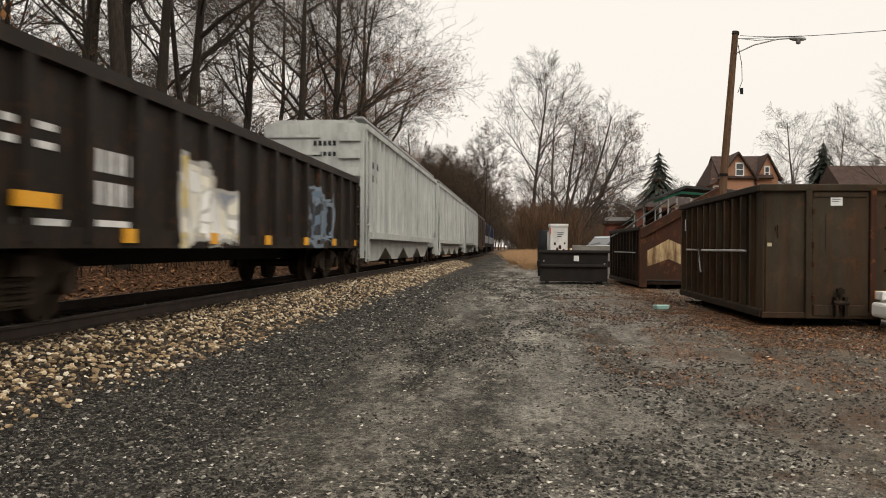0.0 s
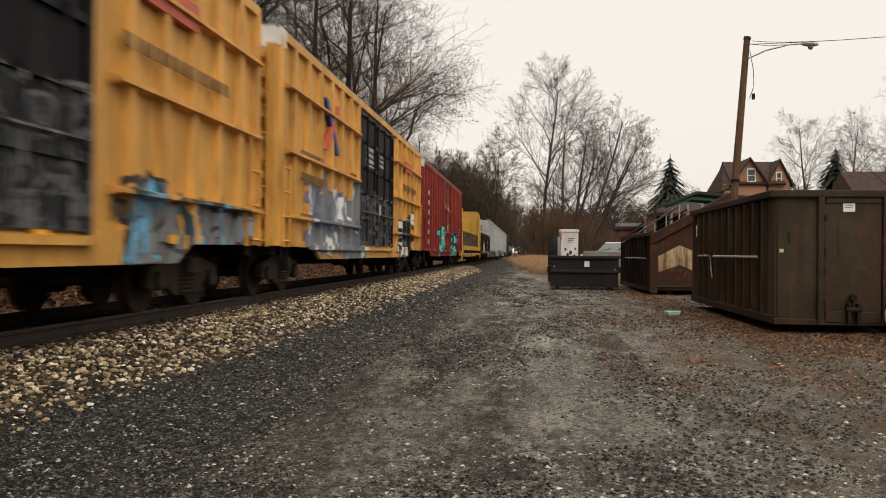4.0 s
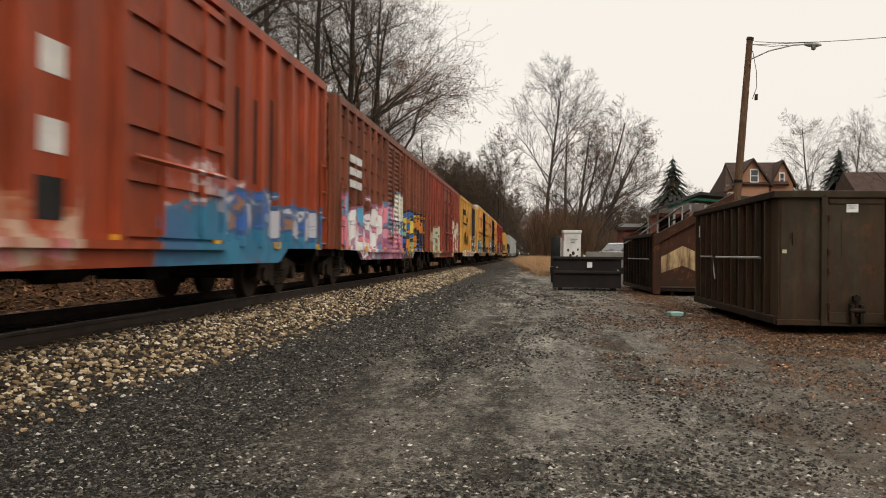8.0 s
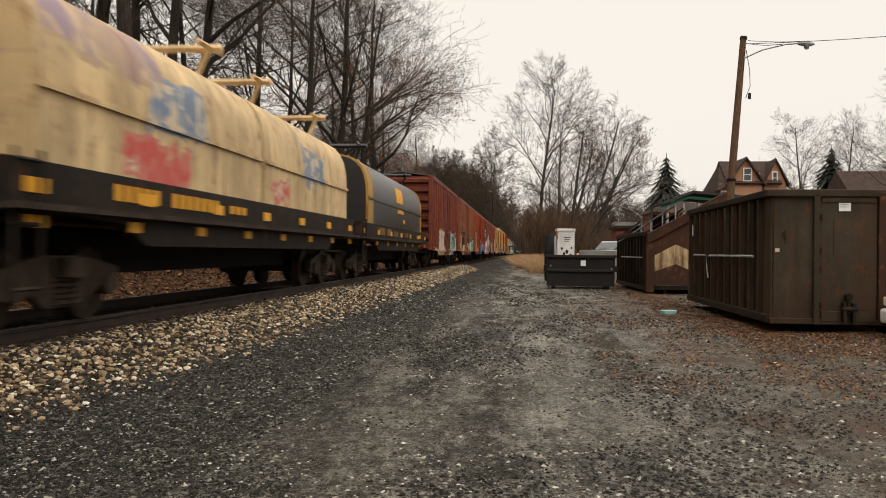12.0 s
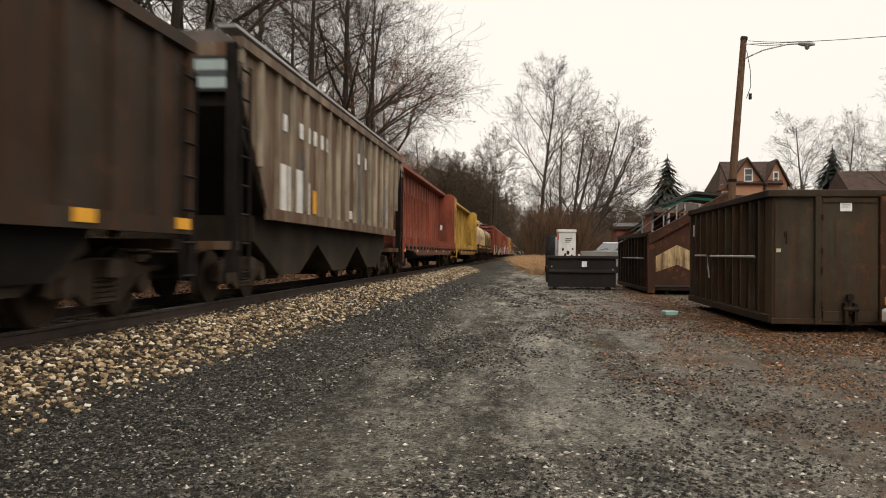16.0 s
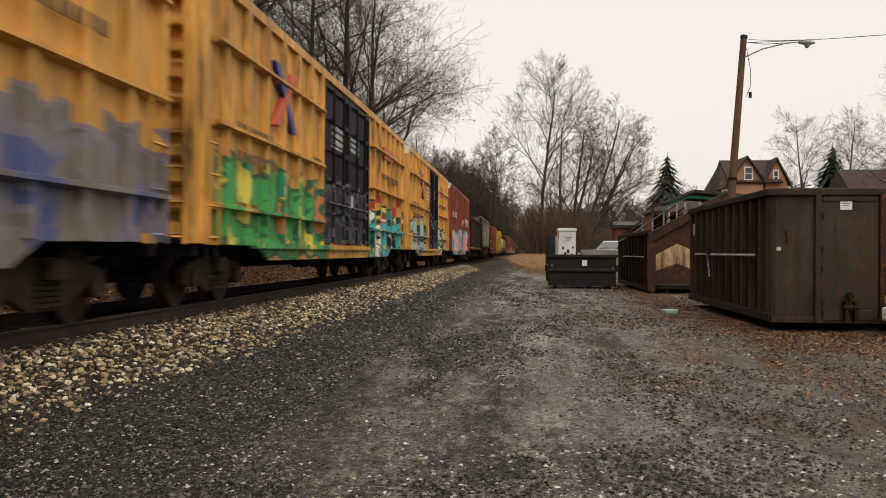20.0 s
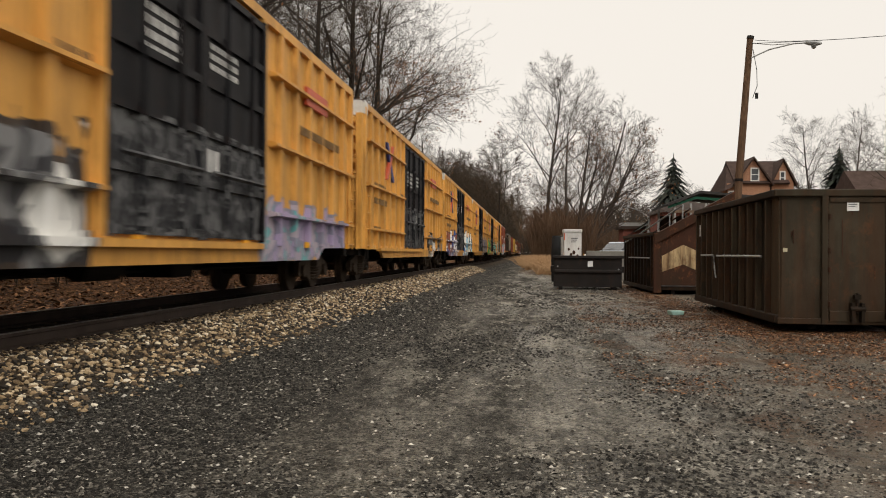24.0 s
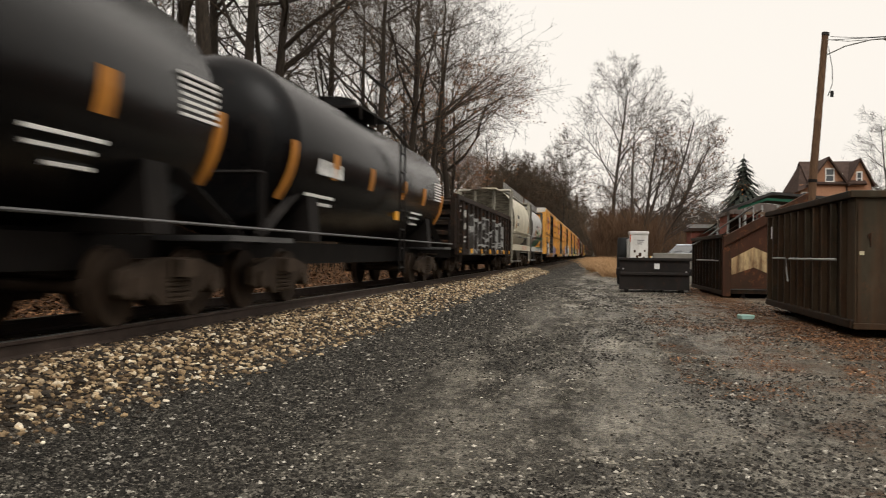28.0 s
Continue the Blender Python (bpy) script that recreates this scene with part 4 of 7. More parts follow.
    col = n.mix(n.calc("MULTIPLY", n.level(soil_edge, 2.6, 4.2), n.level(mid, 0.34, 0.58)), col, soil)
    mould = n.noise(n.space((1.0, 0.7, 1), (4, 4, 0)), 1.1, 7, 0.7)
    col = n.mix(n.calc("MULTIPLY", n.level(mould, 0.52, 0.62), n.calc("MULTIPLY", n.level(x, 0.6, 1.8), 0.7)), col, n.mix(n.level(clump, 0.4, 0.62), (0.035, 0.019, 0.01), (0.16, 0.075, 0.032)))
    # leaf litter on the bank beyond the track
    litter = n.mix(n.level(n.noise(v, 9, 6, 0.7), 0.4, 0.62), (0.022, 0.013, 0.008), (0.19, 0.095, 0.042))
    col = n.mix(n.level(x, -8.3, -9.3), col, litter)
    # track bed
    bed = n.calc("MULTIPLY", n.level(n.calc("ADD", x, n.calc("MULTIPLY", big, 0.6)), -3.3, -3.9), n.level(x, -8.8, -8.0))
    col = n.mix(bed, col, n.mix(n.level(mid, 0.35, 0.65), (0.018, 0.013, 0.009), (0.085, 0.06, 0.038)))
    # tan dry grass verge far down the road
    verge = n.calc("MULTIPLY", n.level(n.calc("ADD", y, n.calc("MULTIPLY", mid, 8)), 54, 64), n.calc("MULTIPLY", n.level(n.calc("ADD", x, mid), -0.6, 0.4), 0.9))
    col = n.mix(verge, col, n.mix(n.level(mid, 0.35, 0.65), (0.12, 0.07, 0.038), (0.36, 0.24, 0.14)))
    wet = n.calc("SUBTRACT", 0.9, n.calc("MULTIPLY", packed, 0.5))
    n.bump(n.calc("ADD", n.calc("MULTIPLY", vor.outputs["Distance"], -1.0), n.calc("ADD", fine, n.calc("MULTIPLY", clump, 1.2))), 1.0, 0.03)
    return n.done(col, wet)


ground = setting("ground", GM, ground_material(), "dark wet gravel yard and leafy bank", smooth=True)

# ---------- the track ----------
track = tagged(new("railway_track"), "single steel railway track on timber ties in stone ballast", "railway track", "", "structure")
RAIL = [(-0.07, -0.17), (0.07, -0.17), (0.07, -0.155), (0.012, -0.135), (0.012, -0.045), (0.036, -0.035), (0.036, -0.004), (-0.036, -0.004), (-0.036, -0.035), (-0.012, -0.045), (-0.012, -0.135), (-0.07, -0.155)]
for s in (-1, 1):
    xr = TX + s * 0.7525
    rail = part("rail", Mesh().prism([(xr + a, RZ + b) for a, b in RAIL], "y", -560, 900), rail_steel, track)
    part("rail_head", Mesh().box(xr - 0.034, xr + 0.034, -560, 900, RZ - 0.004, RZ), rail_shine, rail)
TIE = Mesh().box(-1.28, 1.28, -0.115, 0.115, -0.34, -0.17).build("tie", tie_wood)
for k in range(240):
    part("tie", TIE, None, track, at=(TX + 0.02 * math.sin(k * 7.7), 1.0 + k * 0.54, RZ))
rest = Mesh()
for k in range(500):
    y = 130.6 + k * 0.54
    rest.box(TX - 1.28, TX + 1.28, y, y + 0.23, RZ - 0.34, RZ - 0.17)
for k in range(200):
    y = 0.4 - k * 0.54
    rest.box(TX - 1.28, TX + 1.28, y, y + 0.23, RZ - 0.34, RZ - 0.17)
tagged(part("far_ties", rest, tie_wood, track), kind="stuff")


# ---------- scattered stones and leaves ----------
def island_material(name, stops, rough=0.85, grain=60, spec=0.18):
    n = Nodes(name, rough, 0.0, spec)
    g = n.t.nodes.new("ShaderNodeNewGeometry")
    col = n.ramp(g.outputs["Random Per Island"], stops)
    f = n.noise(n.space(), grain, 3)
    col = n.mix(n.calc("MULTIPLY", n.level(f, 0.4, 0.7), 0.45), col, (0.03, 0.025, 0.02))
    n.bump(f, 0.3, 0.01)
    return n.done(col)


ballast_mat = island_material("ballast_stone", [(0.0, (0.012, 0.01, 0.008)), (0.3, (0.05, 0.04, 0.03)), (0.5, (0.15, 0.1, 0.056)), (0.72, (0.36, 0.255, 0.14)), (0.9, (0.54, 0.43, 0.28)), (1.0, (0.75, 0.67, 0.53))])
# dark brown stones; the shadow beside the rail is put into their colour
shoulder_mat = island_material("shadow_brown_stone", [(0.0, (0.008, 0.006, 0.005)), (0.6, (0.03, 0.02, 0.013)), (0.9, (0.09, 0.058, 0.034)), (1.0, (0.2, 0.14, 0.085))])
gravel_mat = island_material("gravel_stone", [(0.0, (0.006, 0.0058, 0.0053)), (0.45, (0.02, 0.0185, 0.016)), (0.72, (0.066, 0.061, 0.051)), (0.92, (0.165, 0.15, 0.125)), (0.97, (0.32, 0.3, 0.255)), (1.0, (0.5, 0.47, 0.41))], 0.7, 60, 0.08)
packed_mat = island_material("packed_stone", [(0.0, (0.015, 0.0135, 0.011)), (0.35, (0.05, 0.045, 0.037)), (0.65, (0.16, 0.145, 0.117)), (0.9, (0.34, 0.31, 0.25)), (1.0, (0.58, 0.54, 0.46))], 0.75, 60, 0.08)
leaf_mat = island_material("fallen_leaf", [(0.0, (0.025, 0.012, 0.007)), (0.45, (0.085, 0.037, 0.016)), (0.8, (0.2, 0.088, 0.033)), (1.0, (0.4, 0.21, 0.1))], 0.75)

T = (1 + 5 ** 0.5) / 2
ICO_V = np.array([(-1, T, 0), (1, T, 0), (-1, -T, 0), (1, -T, 0), (0, -1, T), (0, 1, T), (0, -1, -T), (0, 1, -T), (T, 0, -1), (T, 0, 1), (-T, 0, -1), (-T, 0, 1)]) / 1.9
ICO_F = np.array([(0, 11, 5), (0, 5, 1), (0, 1, 7), (0, 7, 10), (0, 10, 11), (1, 5, 9), (5, 11, 4), (11, 10, 2), (10, 7, 6), (7, 1, 8),
                  (3, 9, 4), (3, 4, 2), (3, 2, 6), (3, 6, 8), (3, 8, 9), (4, 9, 5), (2, 4, 11), (6, 2, 10), (8, 6, 7), (9, 8, 1)])
OCT_V = np.array([(1, 0, 0), (-1, 0, 0), (0, 1, 0), (0, -1, 0), (0, 0, 1), (0, 0, -0.6)])
OCT_F = np.array([(0, 2, 4), (2, 1, 4), (1, 3, 4), (3, 0, 4), (2, 0, 5), (1, 2, 5), (3, 1, 5), (0, 3, 5)])


def scatter(name, label, spots, sizes, base_v, base_f, mat, rng, flat=0.7, jitter=0.25):
    """One mesh of many loose pieces, each turned and dented by chance."""
    n, k = len(spots), len(base_v)
    ang = rng.uniform(0, 2 * np.pi, n)
    v = base_v[None] * (1 + rng.uniform(-jitter, jitter, (n, k, 1))) * np.stack([rng.uniform(0.7, 1.3, n), rng.uniform(0.7, 1.3, n), rng.uniform(0.6, 1.1, n) * flat], 1)[:, None]
    tilt = rng.uniform(-0.5, 0.5, n)
    c, s = np.cos(tilt)[:, None], np.sin(tilt)[:, None]
    v[..., 1], v[..., 2] = v[..., 1] * c - v[..., 2] * s, v[..., 1] * s + v[..., 2] * c
    c, s = np.cos(ang)[:, None], np.sin(ang)[:, None]
    v[..., 0], v[..., 1] = v[..., 0] * c - v[..., 1] * s, v[..., 0] * s + v[..., 1] * c
    v = v * sizes[:, None, None] + spots[:, None]
    f = (base_f[None] + (np.arange(n) * k)[:, None, None]).reshape(-1, base_f.shape[1])
    me = bpy.data.meshes.new(name)
    me.from_pydata(v.reshape(-1, 3).tolist(), [], f.tolist())
    me.materials.append(mat)
    return tagged(new(name, me), label, "", "", "stuff")


rng = np.random.default_rng(4)
n = 40000
by = np.where(rng.random(n) < 0.09, rng.uniform(-14, 3, n), 3.0 + 62 * rng.random(n) ** 1.8)
bx = -3.62 - 0.2 * np.clip(1.6 - by / 7, 0, 1) - 1.5 * rng.random(n) ** 0.8 + rng.normal(0, 0.14, n)
spots = np.array([(x, y, ground_z(x, y) + 0.006) for x, y in zip(bx, by)])
scatter("ballast_stones", "pale limestone ballast along the track", spots, (0.011 + 0.028 * rng.random(n) ** 2.0) * np.clip(0.85 + np.abs(by) / 45, 0.9, 1.8), ICO_V, ICO_F, ballast_mat, rng, 0.75, 0.32)
n = 9000
by = 3.0 + 50 * rng.random(n) ** 1.7
bx = -4.98 + rng.normal(0, 0.14, n)
spots = np.array([(x, y, ground_z(x, y) + 0.004) for x, y in zip(bx, by)])
scatter("shoulder_stones", "dark brown stones with rail shadow at the tie ends", spots, (0.014 + 0.026 * rng.random(n) ** 1.6) * np.clip(0.85 + by / 45, 0.9, 1.6), ICO_V, ICO_F, shoulder_mat, rng, 0.7, 0.32)
n = 2500
bx, by = TX + rng.uniform(-0.66, 0.66, n), 4 + 40 * rng.random(n) ** 1.5
spots = np.array([(x, y, RZ - 0.2) for x, y in zip(bx, by)])
scatter("track_ballast", "dirty ballast between the rails", spots, rng.uniform(0.025, 0.055, n), ICO_V, ICO_F, ballast_mat, rng)
n = 190000
gyy = np.where(rng.random(n) < 0.06, rng.uniform(-9, 3.4, n), 3.4 + 34 * rng.random(n) ** 2.0)
half = np.where(gyy < 3.4, 4.6, 1.2 + gyy * 0.52)
gxx = -0.1 * gyy * 0.55 + rng.uniform(-1, 1, n) * half
gyy, gxx = gyy[(gxx > -4.0) & (gxx < 6)], gxx[(gxx > -4.0) & (gxx < 6)]
patch = np.array([noise.noise((x * 0.55, y * 0.2, 2)) + 0.5 * noise.noise((x * 1.6, y * 0.7, 9)) for x, y in zip(gxx, gyy)])
thin = rng.random(len(gxx)) < np.clip(1.15 - 0.15 * (gxx + 0.4), 0.55, 1.0) * np.where(gxx > -1.8, np.clip(0.8 - 1.9 * patch, 0.14, 1.0), 1.0)
gxx, gyy = gxx[thin], gyy[thin]
spots = np.array([(x, y, ground_z(x, y) - 0.001) for x, y in zip(gxx, gyy)])
size = (0.0065 + 0.0145 * rng.random(len(gxx)) ** 2.0) * np.clip(0.75 + gyy / 16, 0.9, 2.4)
worn = (patch[thin] > 0.02) & (gxx > -1.8)
for name, label, pick, mat in (("road_gravel", "loose dark crushed stone on the road", ~worn, gravel_mat), ("packed_gravel", "paler stones pressed into the worn road", worn, packed_mat)):
    scatter(name, label, spots[pick], size[pick] * (1 if mat is gravel_mat else 0.9), OCT_V, OCT_F, mat, rng, 0.7 if mat is gravel_mat else 0.55, 0.42)
LEAF_V = np.array([(0, -1, 0.0), (0.5, -0.2, 0.12), (0.35, 0.5, 0.05), (0, 1.1, 0.03), (-0.4, 0.5, 0.1), (-0.5, -0.2, 0.04), (0, 0.1, 0.0)])
LEAF_F = np.array([(0, 1, 6), (1, 2, 6), (2, 3, 6), (3, 4, 6), (4, 5, 6), (5, 0, 6)])
n = 95000
kind = rng.random(n)
ly = np.where(kind < 0.35, 15 + 22 * rng.random(n), np.where(kind < 0.6, 14.9 - 3.6 * rng.random(n) ** 1.7, 8 + 16 * rng.random(n)))
lx = np.where(kind < 0.35, 3.62 + rng.normal(0, 0.38, n), np.where(kind < 0.6, rng.uniform(3.2, 8.0, n), rng.uniform(0.9, 5.0, n)))
bias = np.where(kind < 0.6, 0.6, -0.02)
bias = bias + rng.normal(0, 0.22, n)
keep = np.array([noise.noise((x * 1.1, y * 0.6, 11)) + 0.9 * noise.noise((x * 2.6, y * 1.6, 5)) + s > 0.05 for x, y, s in zip(lx, ly, bias)])
lx, ly = lx[keep], ly[keep]
spots = np.array([(x, y, ground_z(x, y) + 0.006) for x, y in zip(lx, ly)])
scatter("fallen_leaves", "wet brown fallen leaves beside the containers", spots, 0.01 + 0.019 * rng.random(len(lx)) ** 1.4, LEAF_V, LEAF_F, leaf_mat, rng, 1.0)
n = 26000
lx, ly = -8.2 - 7 * rng.random(n) ** 1.4, 4 + 55 * rng.random(n) ** 1.5
spots = np.array([(x, y, ground_z(x, y) + 0.02) for x, y in zip(lx, ly)])
scatter("bank_leaves", "brown leaf litter on the wooded bank", spots, rng.uniform(0.04, 0.09, n), LEAF_V, LEAF_F, leaf_mat, rng, 1.0)


# ---------- trees ----------
def bark(name, c):
    n = Nodes(name, 0.9)
    v = n.space((1, 1, 0.22))
    col = n.mix(n.level(n.noise(v, 14, 5, 0.7), 0.35, 0.65), dark(c, 0.5), dark(c, 1.3))
    col = n.mix(n.level(n.noise(n.space(), 0.8, 3), 0.45, 0.65), col, dark(c, 0.75))
    n.bump(n.noise(v, 20, 5), 0.5, 0.03)
    return n.done(col)


bark_dark, bark_grey = bark("dark_bark", (0.034, 0.026, 0.019)), bark("grey_bark", (0.08, 0.066, 0.056))
twig_mat = plain("bare_twigs", (0.06, 0.046, 0.032), 0.9, 0, 0.3, 1, 0.0)
twig_far = plain("far_twigs", (0.066, 0.052, 0.039), 0.9, 0, 0.3, 1, 0.0)
dry_leaf = island_material("dry_oak_leaf", [(0, (0.12, 0.05, 0.02)), (0.6, (0.26, 0.11, 0.04)), (1, (0.36, 0.18, 0.07))])


def bare_tree(label, seed, height, trunk_r, angle=(40, 68), clear=0.3, trunks=1, bark_m=None, twigs_m=None, leaves=0, lean=0.0, kids=(12, 8, 6, 5), reach=0.42, fine=0.009, lift=0.04, grove=0.0):
    """A leafless tree: tapered trunk, limbs and a crown of fine twigs."""
    r = random.Random(seed)
    limbs, twigs, tips = Mesh(), Mesh(), []

    def grow(p, d, length, rad, level):
        steps = (7, 5, 4, 3, 2)[level]
        pts, rads = [p.copy()], [rad]
        q, e = p.copy(), d.copy()
        bend = (0.045, 0.15, 0.17, 0.16, 0.14)[level]
        for i in range(steps):
            e = (e + Vector((r.gauss(0, bend), r.gauss(0, bend), r.gauss(lift if level else 0.03, bend * 0.6)))).normalized()
            q = q + e * (length / steps)
            pts.append(q.copy())
            rads.append(max(rad * (1 - (i + 1) / steps * (0.8 if level == 0 else 0.82)), fine * 0.6))
        (limbs if level < 2 else twigs).tube(pts, rads, (9, 6, 4, 3, 3)[level], False)
        if level == 4:
            return tips.append(q)
        for k in range(kids[level]):
            lo = clear if level == 0 else 0.22
            f = min(lo + (1 - lo) * (k + r.random()) / kids[level], 0.985)
            i = min(int(f * steps), steps - 1)
            base, way = pts[i].lerp(pts[i + 1], f * steps - i), (pts[i + 1] - pts[i]).normalized()
            a, side = radians(r.uniform(*angle)), Vector((r.gauss(0, 1), r.gauss(0, 1), r.gauss(0, 0.6)))
            side = (side - way * side.dot(way)).normalized()
            here = rads[i] + (rads[i + 1] - rads[i]) * (f * steps - i)
            size = (reach * (1.15 - 0.7 * (f - clear) / (1 - clear)) if level == 0 else (0.62, 0.55, 0.5)[level - 1] * (1.15 - 0.5 * f)) * r.uniform(0.75, 1.2)
            grow(base, way * math.cos(a) + side * math.sin(a), length * size, max(here * r.uniform(0.4, 0.62), fine), level + 1)

    for k in range(trunks):
        a = 6.28 * k / trunks + r.uniform(-0.4, 0.4)
        many = trunks > 1
        d = Vector((lean + (0.34 * math.cos(a) if many else r.gauss(0, 0.03)), 0.3 * math.sin(a) if many else r.gauss(0, 0.03), 1)).normalized()
        foot = Vector((0.35 * math.cos(a) * many, 0.35 * math.sin(a) * many, -0.3))
        if grove:
            foot, d = Vector((r.uniform(-0.35, 0.35) * grove, (k + r.uniform(0.2, 0.8)) / trunks * grove - grove / 2, -0.8)), Vector((r.gauss(0, 0.04), r.gauss(0, 0.04), 1)).normalized()
        grow(foot, d, height * (r.uniform(0.72, 1.0) if many else 1), trunk_r * (0.75 if many else 1), 0)
    t = thing("tree", label, "tree", group="bare trees") if not grove else tagged(thing("far_woods", label, "woods"), kind="stuff")
    part("trunk", limbs, bark_m or bark_dark, t, smooth=True)
    part("crown", twigs, twigs_m or twig_mat, t)
    if leaves:
        m = Mesh()
        for k in range(leaves):
            p = r.choice(tips)
            if p.z > height * 0.8:
                continue
            for j in range(4):
                c = p + Vector((r.gauss(0, 0.25), r.gauss(0, 0.25), r.gauss(0, 0.25)))
                u, w = Vector((r.gauss(0, 1), r.gauss(0, 1), r.gauss(0, 1))).normalized() * 0.085, Vector((r.gauss(0, 1), r.gauss(0, 1), r.gauss(0, 1))).normalized() * 0.055
                m.add([tuple(c - u), tuple(c + w), tuple(c + u), tuple(c - w)], [(0, 1, 2, 3)])
        part("dry_leaves", m, dry_leaf, t, "few orange-brown leaves still hanging")
    return t


def plant(t, x, y, turn, size=1.0, sink=0.1):
    return copy_thing(t, pose(x, y, ground_z(x, y) - sink, 0, 0, turn) @ Matrix.Scale(size, 4))


def put(t, x, y, turn=0.0, size=1.0, sink=0.1):
    t.matrix_basis = pose(x, y, ground_z(x, y) - sink, 0, 0, turn) @ Matrix.Scale(size, 4)


TALL = "tall leafless hardwood tree on the wooded bank"
woods = [bare_tree(TALL, 11, 21, 0.3, (40, 70), clear=0.42, kids=(13, 8, 6, 4), reach=0.38), bare_tree(TALL, 12, 23, 0.34, (38, 68), clear=0.46, kids=(13, 8, 6, 4), reach=0.38, leaves=150),
         bare_tree("tall tree on the bank with few dry leaves", 13, 19, 0.26, (38, 64), clear=0.3, kids=(14, 7, 6, 4), reach=0.36, leaves=1500), bare_tree(TALL, 14, 20, 0.21, (40, 68), 0.4, reach=0.34, kids=(12, 8, 6, 4)),
         bare_tree("slim leafless understorey tree on the bank", 15, 9, 0.085, (38, 66), clear=0.15, kids=(13, 6, 5, 4), leaves=700, fine=0.008),
         bare_tree(TALL, 16, 22, 0.3, (40, 70), 0.4, kids=(14, 8, 6, 4), reach=0.36, leaves=150)]
rr = random.Random(21)
first = set()
WOODS = []
for k in range(33):
    WOODS.append((-11.6 - rr.random() ** 1.0 * 17, 5 + k * 1.85 + rr.uniform(-0.8, 0.8), (3, 3, 3, 4, 4, 2)))
for k in range(20):
    WOODS.append((-14.0 - 2.0 * (k > 4) - rr.random() ** 1.2 * 11, 62 + k * 5.2 + rr.uniform(-2, 2), (3, 3, 4, 2, 1, 3)))
for x, y, odds in WOODS:
    i = rr.choices(range(6), odds)[0]
    size, turn = rr.uniform(0.85, 1.1) * (1 - 0.2 * smooth(72, 100, y)), rr.uniform(0, 360)
    if i not in first:
        first.add(i)
        put(woods[i], x, y, turn, size)
    else:
        plant(woods[i], x, y, turn, size)
edge_tree = bare_tree("broad-crowned leafless tree at the woods' edge", 17, 22.5, 0.34, (36, 64), 0.3, kids=(16, 9, 6, 4), reach=0.36, fine=0.01)
put(edge_tree, -12.4, 70, 0, 1.0)
plant(edge_tree, -16.0, 92, 150, 0.8)
plant(edge_tree, -12.8, 56, 250, 1.0)
plant(edge_tree, -16.5, 130, 75, 0.8)

# trees across the road, at the end of the yard
yard_tree = bare_tree("tall slender leafless tree at the road's bend", 31, 17.5, 0.24, (28, 54), 0.42, 1, bark_grey, twig_far, kids=(15, 8, 6, 4), reach=0.38, leaves=400, fine=0.011)
put(yard_tree, 1.2, 80, 30, 0.95)
spread_tree = bare_tree("wide multi-stemmed leafless tree behind the bins", 32, 15.5, 0.3, (28, 56), 0.22, 6, bark_grey, twig_far, lean=0.28, kids=(9, 7, 5, 4), reach=0.4, leaves=600, fine=0.011)
put(spread_tree, 3.4, 74, 0, 1.0)
plant(yard_tree, 2.6, 96, 140, 0.62)
side = bare_tree("leafless tree behind the houses", 33, 15, 0.2, (35, 60), 0.2, 1, bark_grey, twig_far, kids=(15, 9, 6, 4), fine=0.009)
put(side, 29.3, 92, 0, 0.9)
for x, y, s, a in ((34.5, 96, 1.0, 80), (22, 118, 0.7, 50), (14, 125, 0.62, 120), (10.5, 118, 0.6, 200), (18, 130, 0.65, 10), (41, 88, 0.85, 210), (27.4, 60, 0.98, 33), (8, 130, 0.62, 300), (5.5, 150, 0.7, 70),
                   (4, 105, 0.45, 40), (5, 120, 0.5, 90), (3.4, 130, 0.5, 15), (4, 180, 0.8, 20), (3.5, 215, 0.85, 20), (6, 240, 0.95, 130), (12, 150, 0.7, 5), (16, 155, 0.7, 95), (22, 160, 0.75, 195), (28, 150, 0.75, 280), (3, 150, 0.55, 222)):
    plant(side, x, y, a, s)
GROVE = dict(kids=(14, 7, 5, 3), reach=0.4, fine=0.026)
low_grove = bare_tree("small bare trees in the far woods", 34, 10.5, 0.14, (35, 65), 0.1, 5, bark_grey, twig_far, grove=16, **GROVE)
put(low_grove, 8, 138, 90)
for x, y, a, z in ((20, 140, 80, 1.0), (33, 146, 95, 1.0), (46, 150, 85, 1.1), (60, 150, 95, 1.1), (14, 158, 92, 1.15), (28, 165, 88, 1.2), (48, 170, 90, 1.2), (4.5, 100, 4, 0.7), (5.5, 118, 0, 0.8), (4.5, 140, 182, 0.85), (5, 165, 3, 0.9), (3.5, 195, 0, 0.95),
                  (30, 99, 88, 1.0), (44, 100, 92, 1.1), (57, 99, 90, 1.1), (2.6, 225, 180, 1.0), (2.4, 260, 0, 1.1), (2.4, 300, 180, 1.2), (2.4, 340, 2, 1.3), (2.2, 385, 180, 1.4), (9, 190, 90, 1.2)):
    plant(low_grove, x, y, a, z)
tall_grove = bare_tree("dense tall bare trees along the track", 36, 20, 0.24, (35, 62), 0.2, 5, bark_dark, twig_mat, grove=19, kids=(14, 8, 5, 3), reach=0.4, fine=0.03, leaves=400)
put(tall_grove, -13.5, 156, 0)
for k in range(17):
    plant(tall_grove, -12.8 - (k % 3) * 2.6, 172 + 16.5 * k, (0, 180)[k % 2], 0.95 + 0.02 * (k % 5))
for k in range(12):
    plant(tall_grove, -19 - 3 * (k % 2), 178 + 19 * k, (180, 0)[k % 2], 1.0)
for k in range(9):
    plant(tall_grove, -88 + 22 * k, 960 + 6 * (k % 2), 90, 1.2)
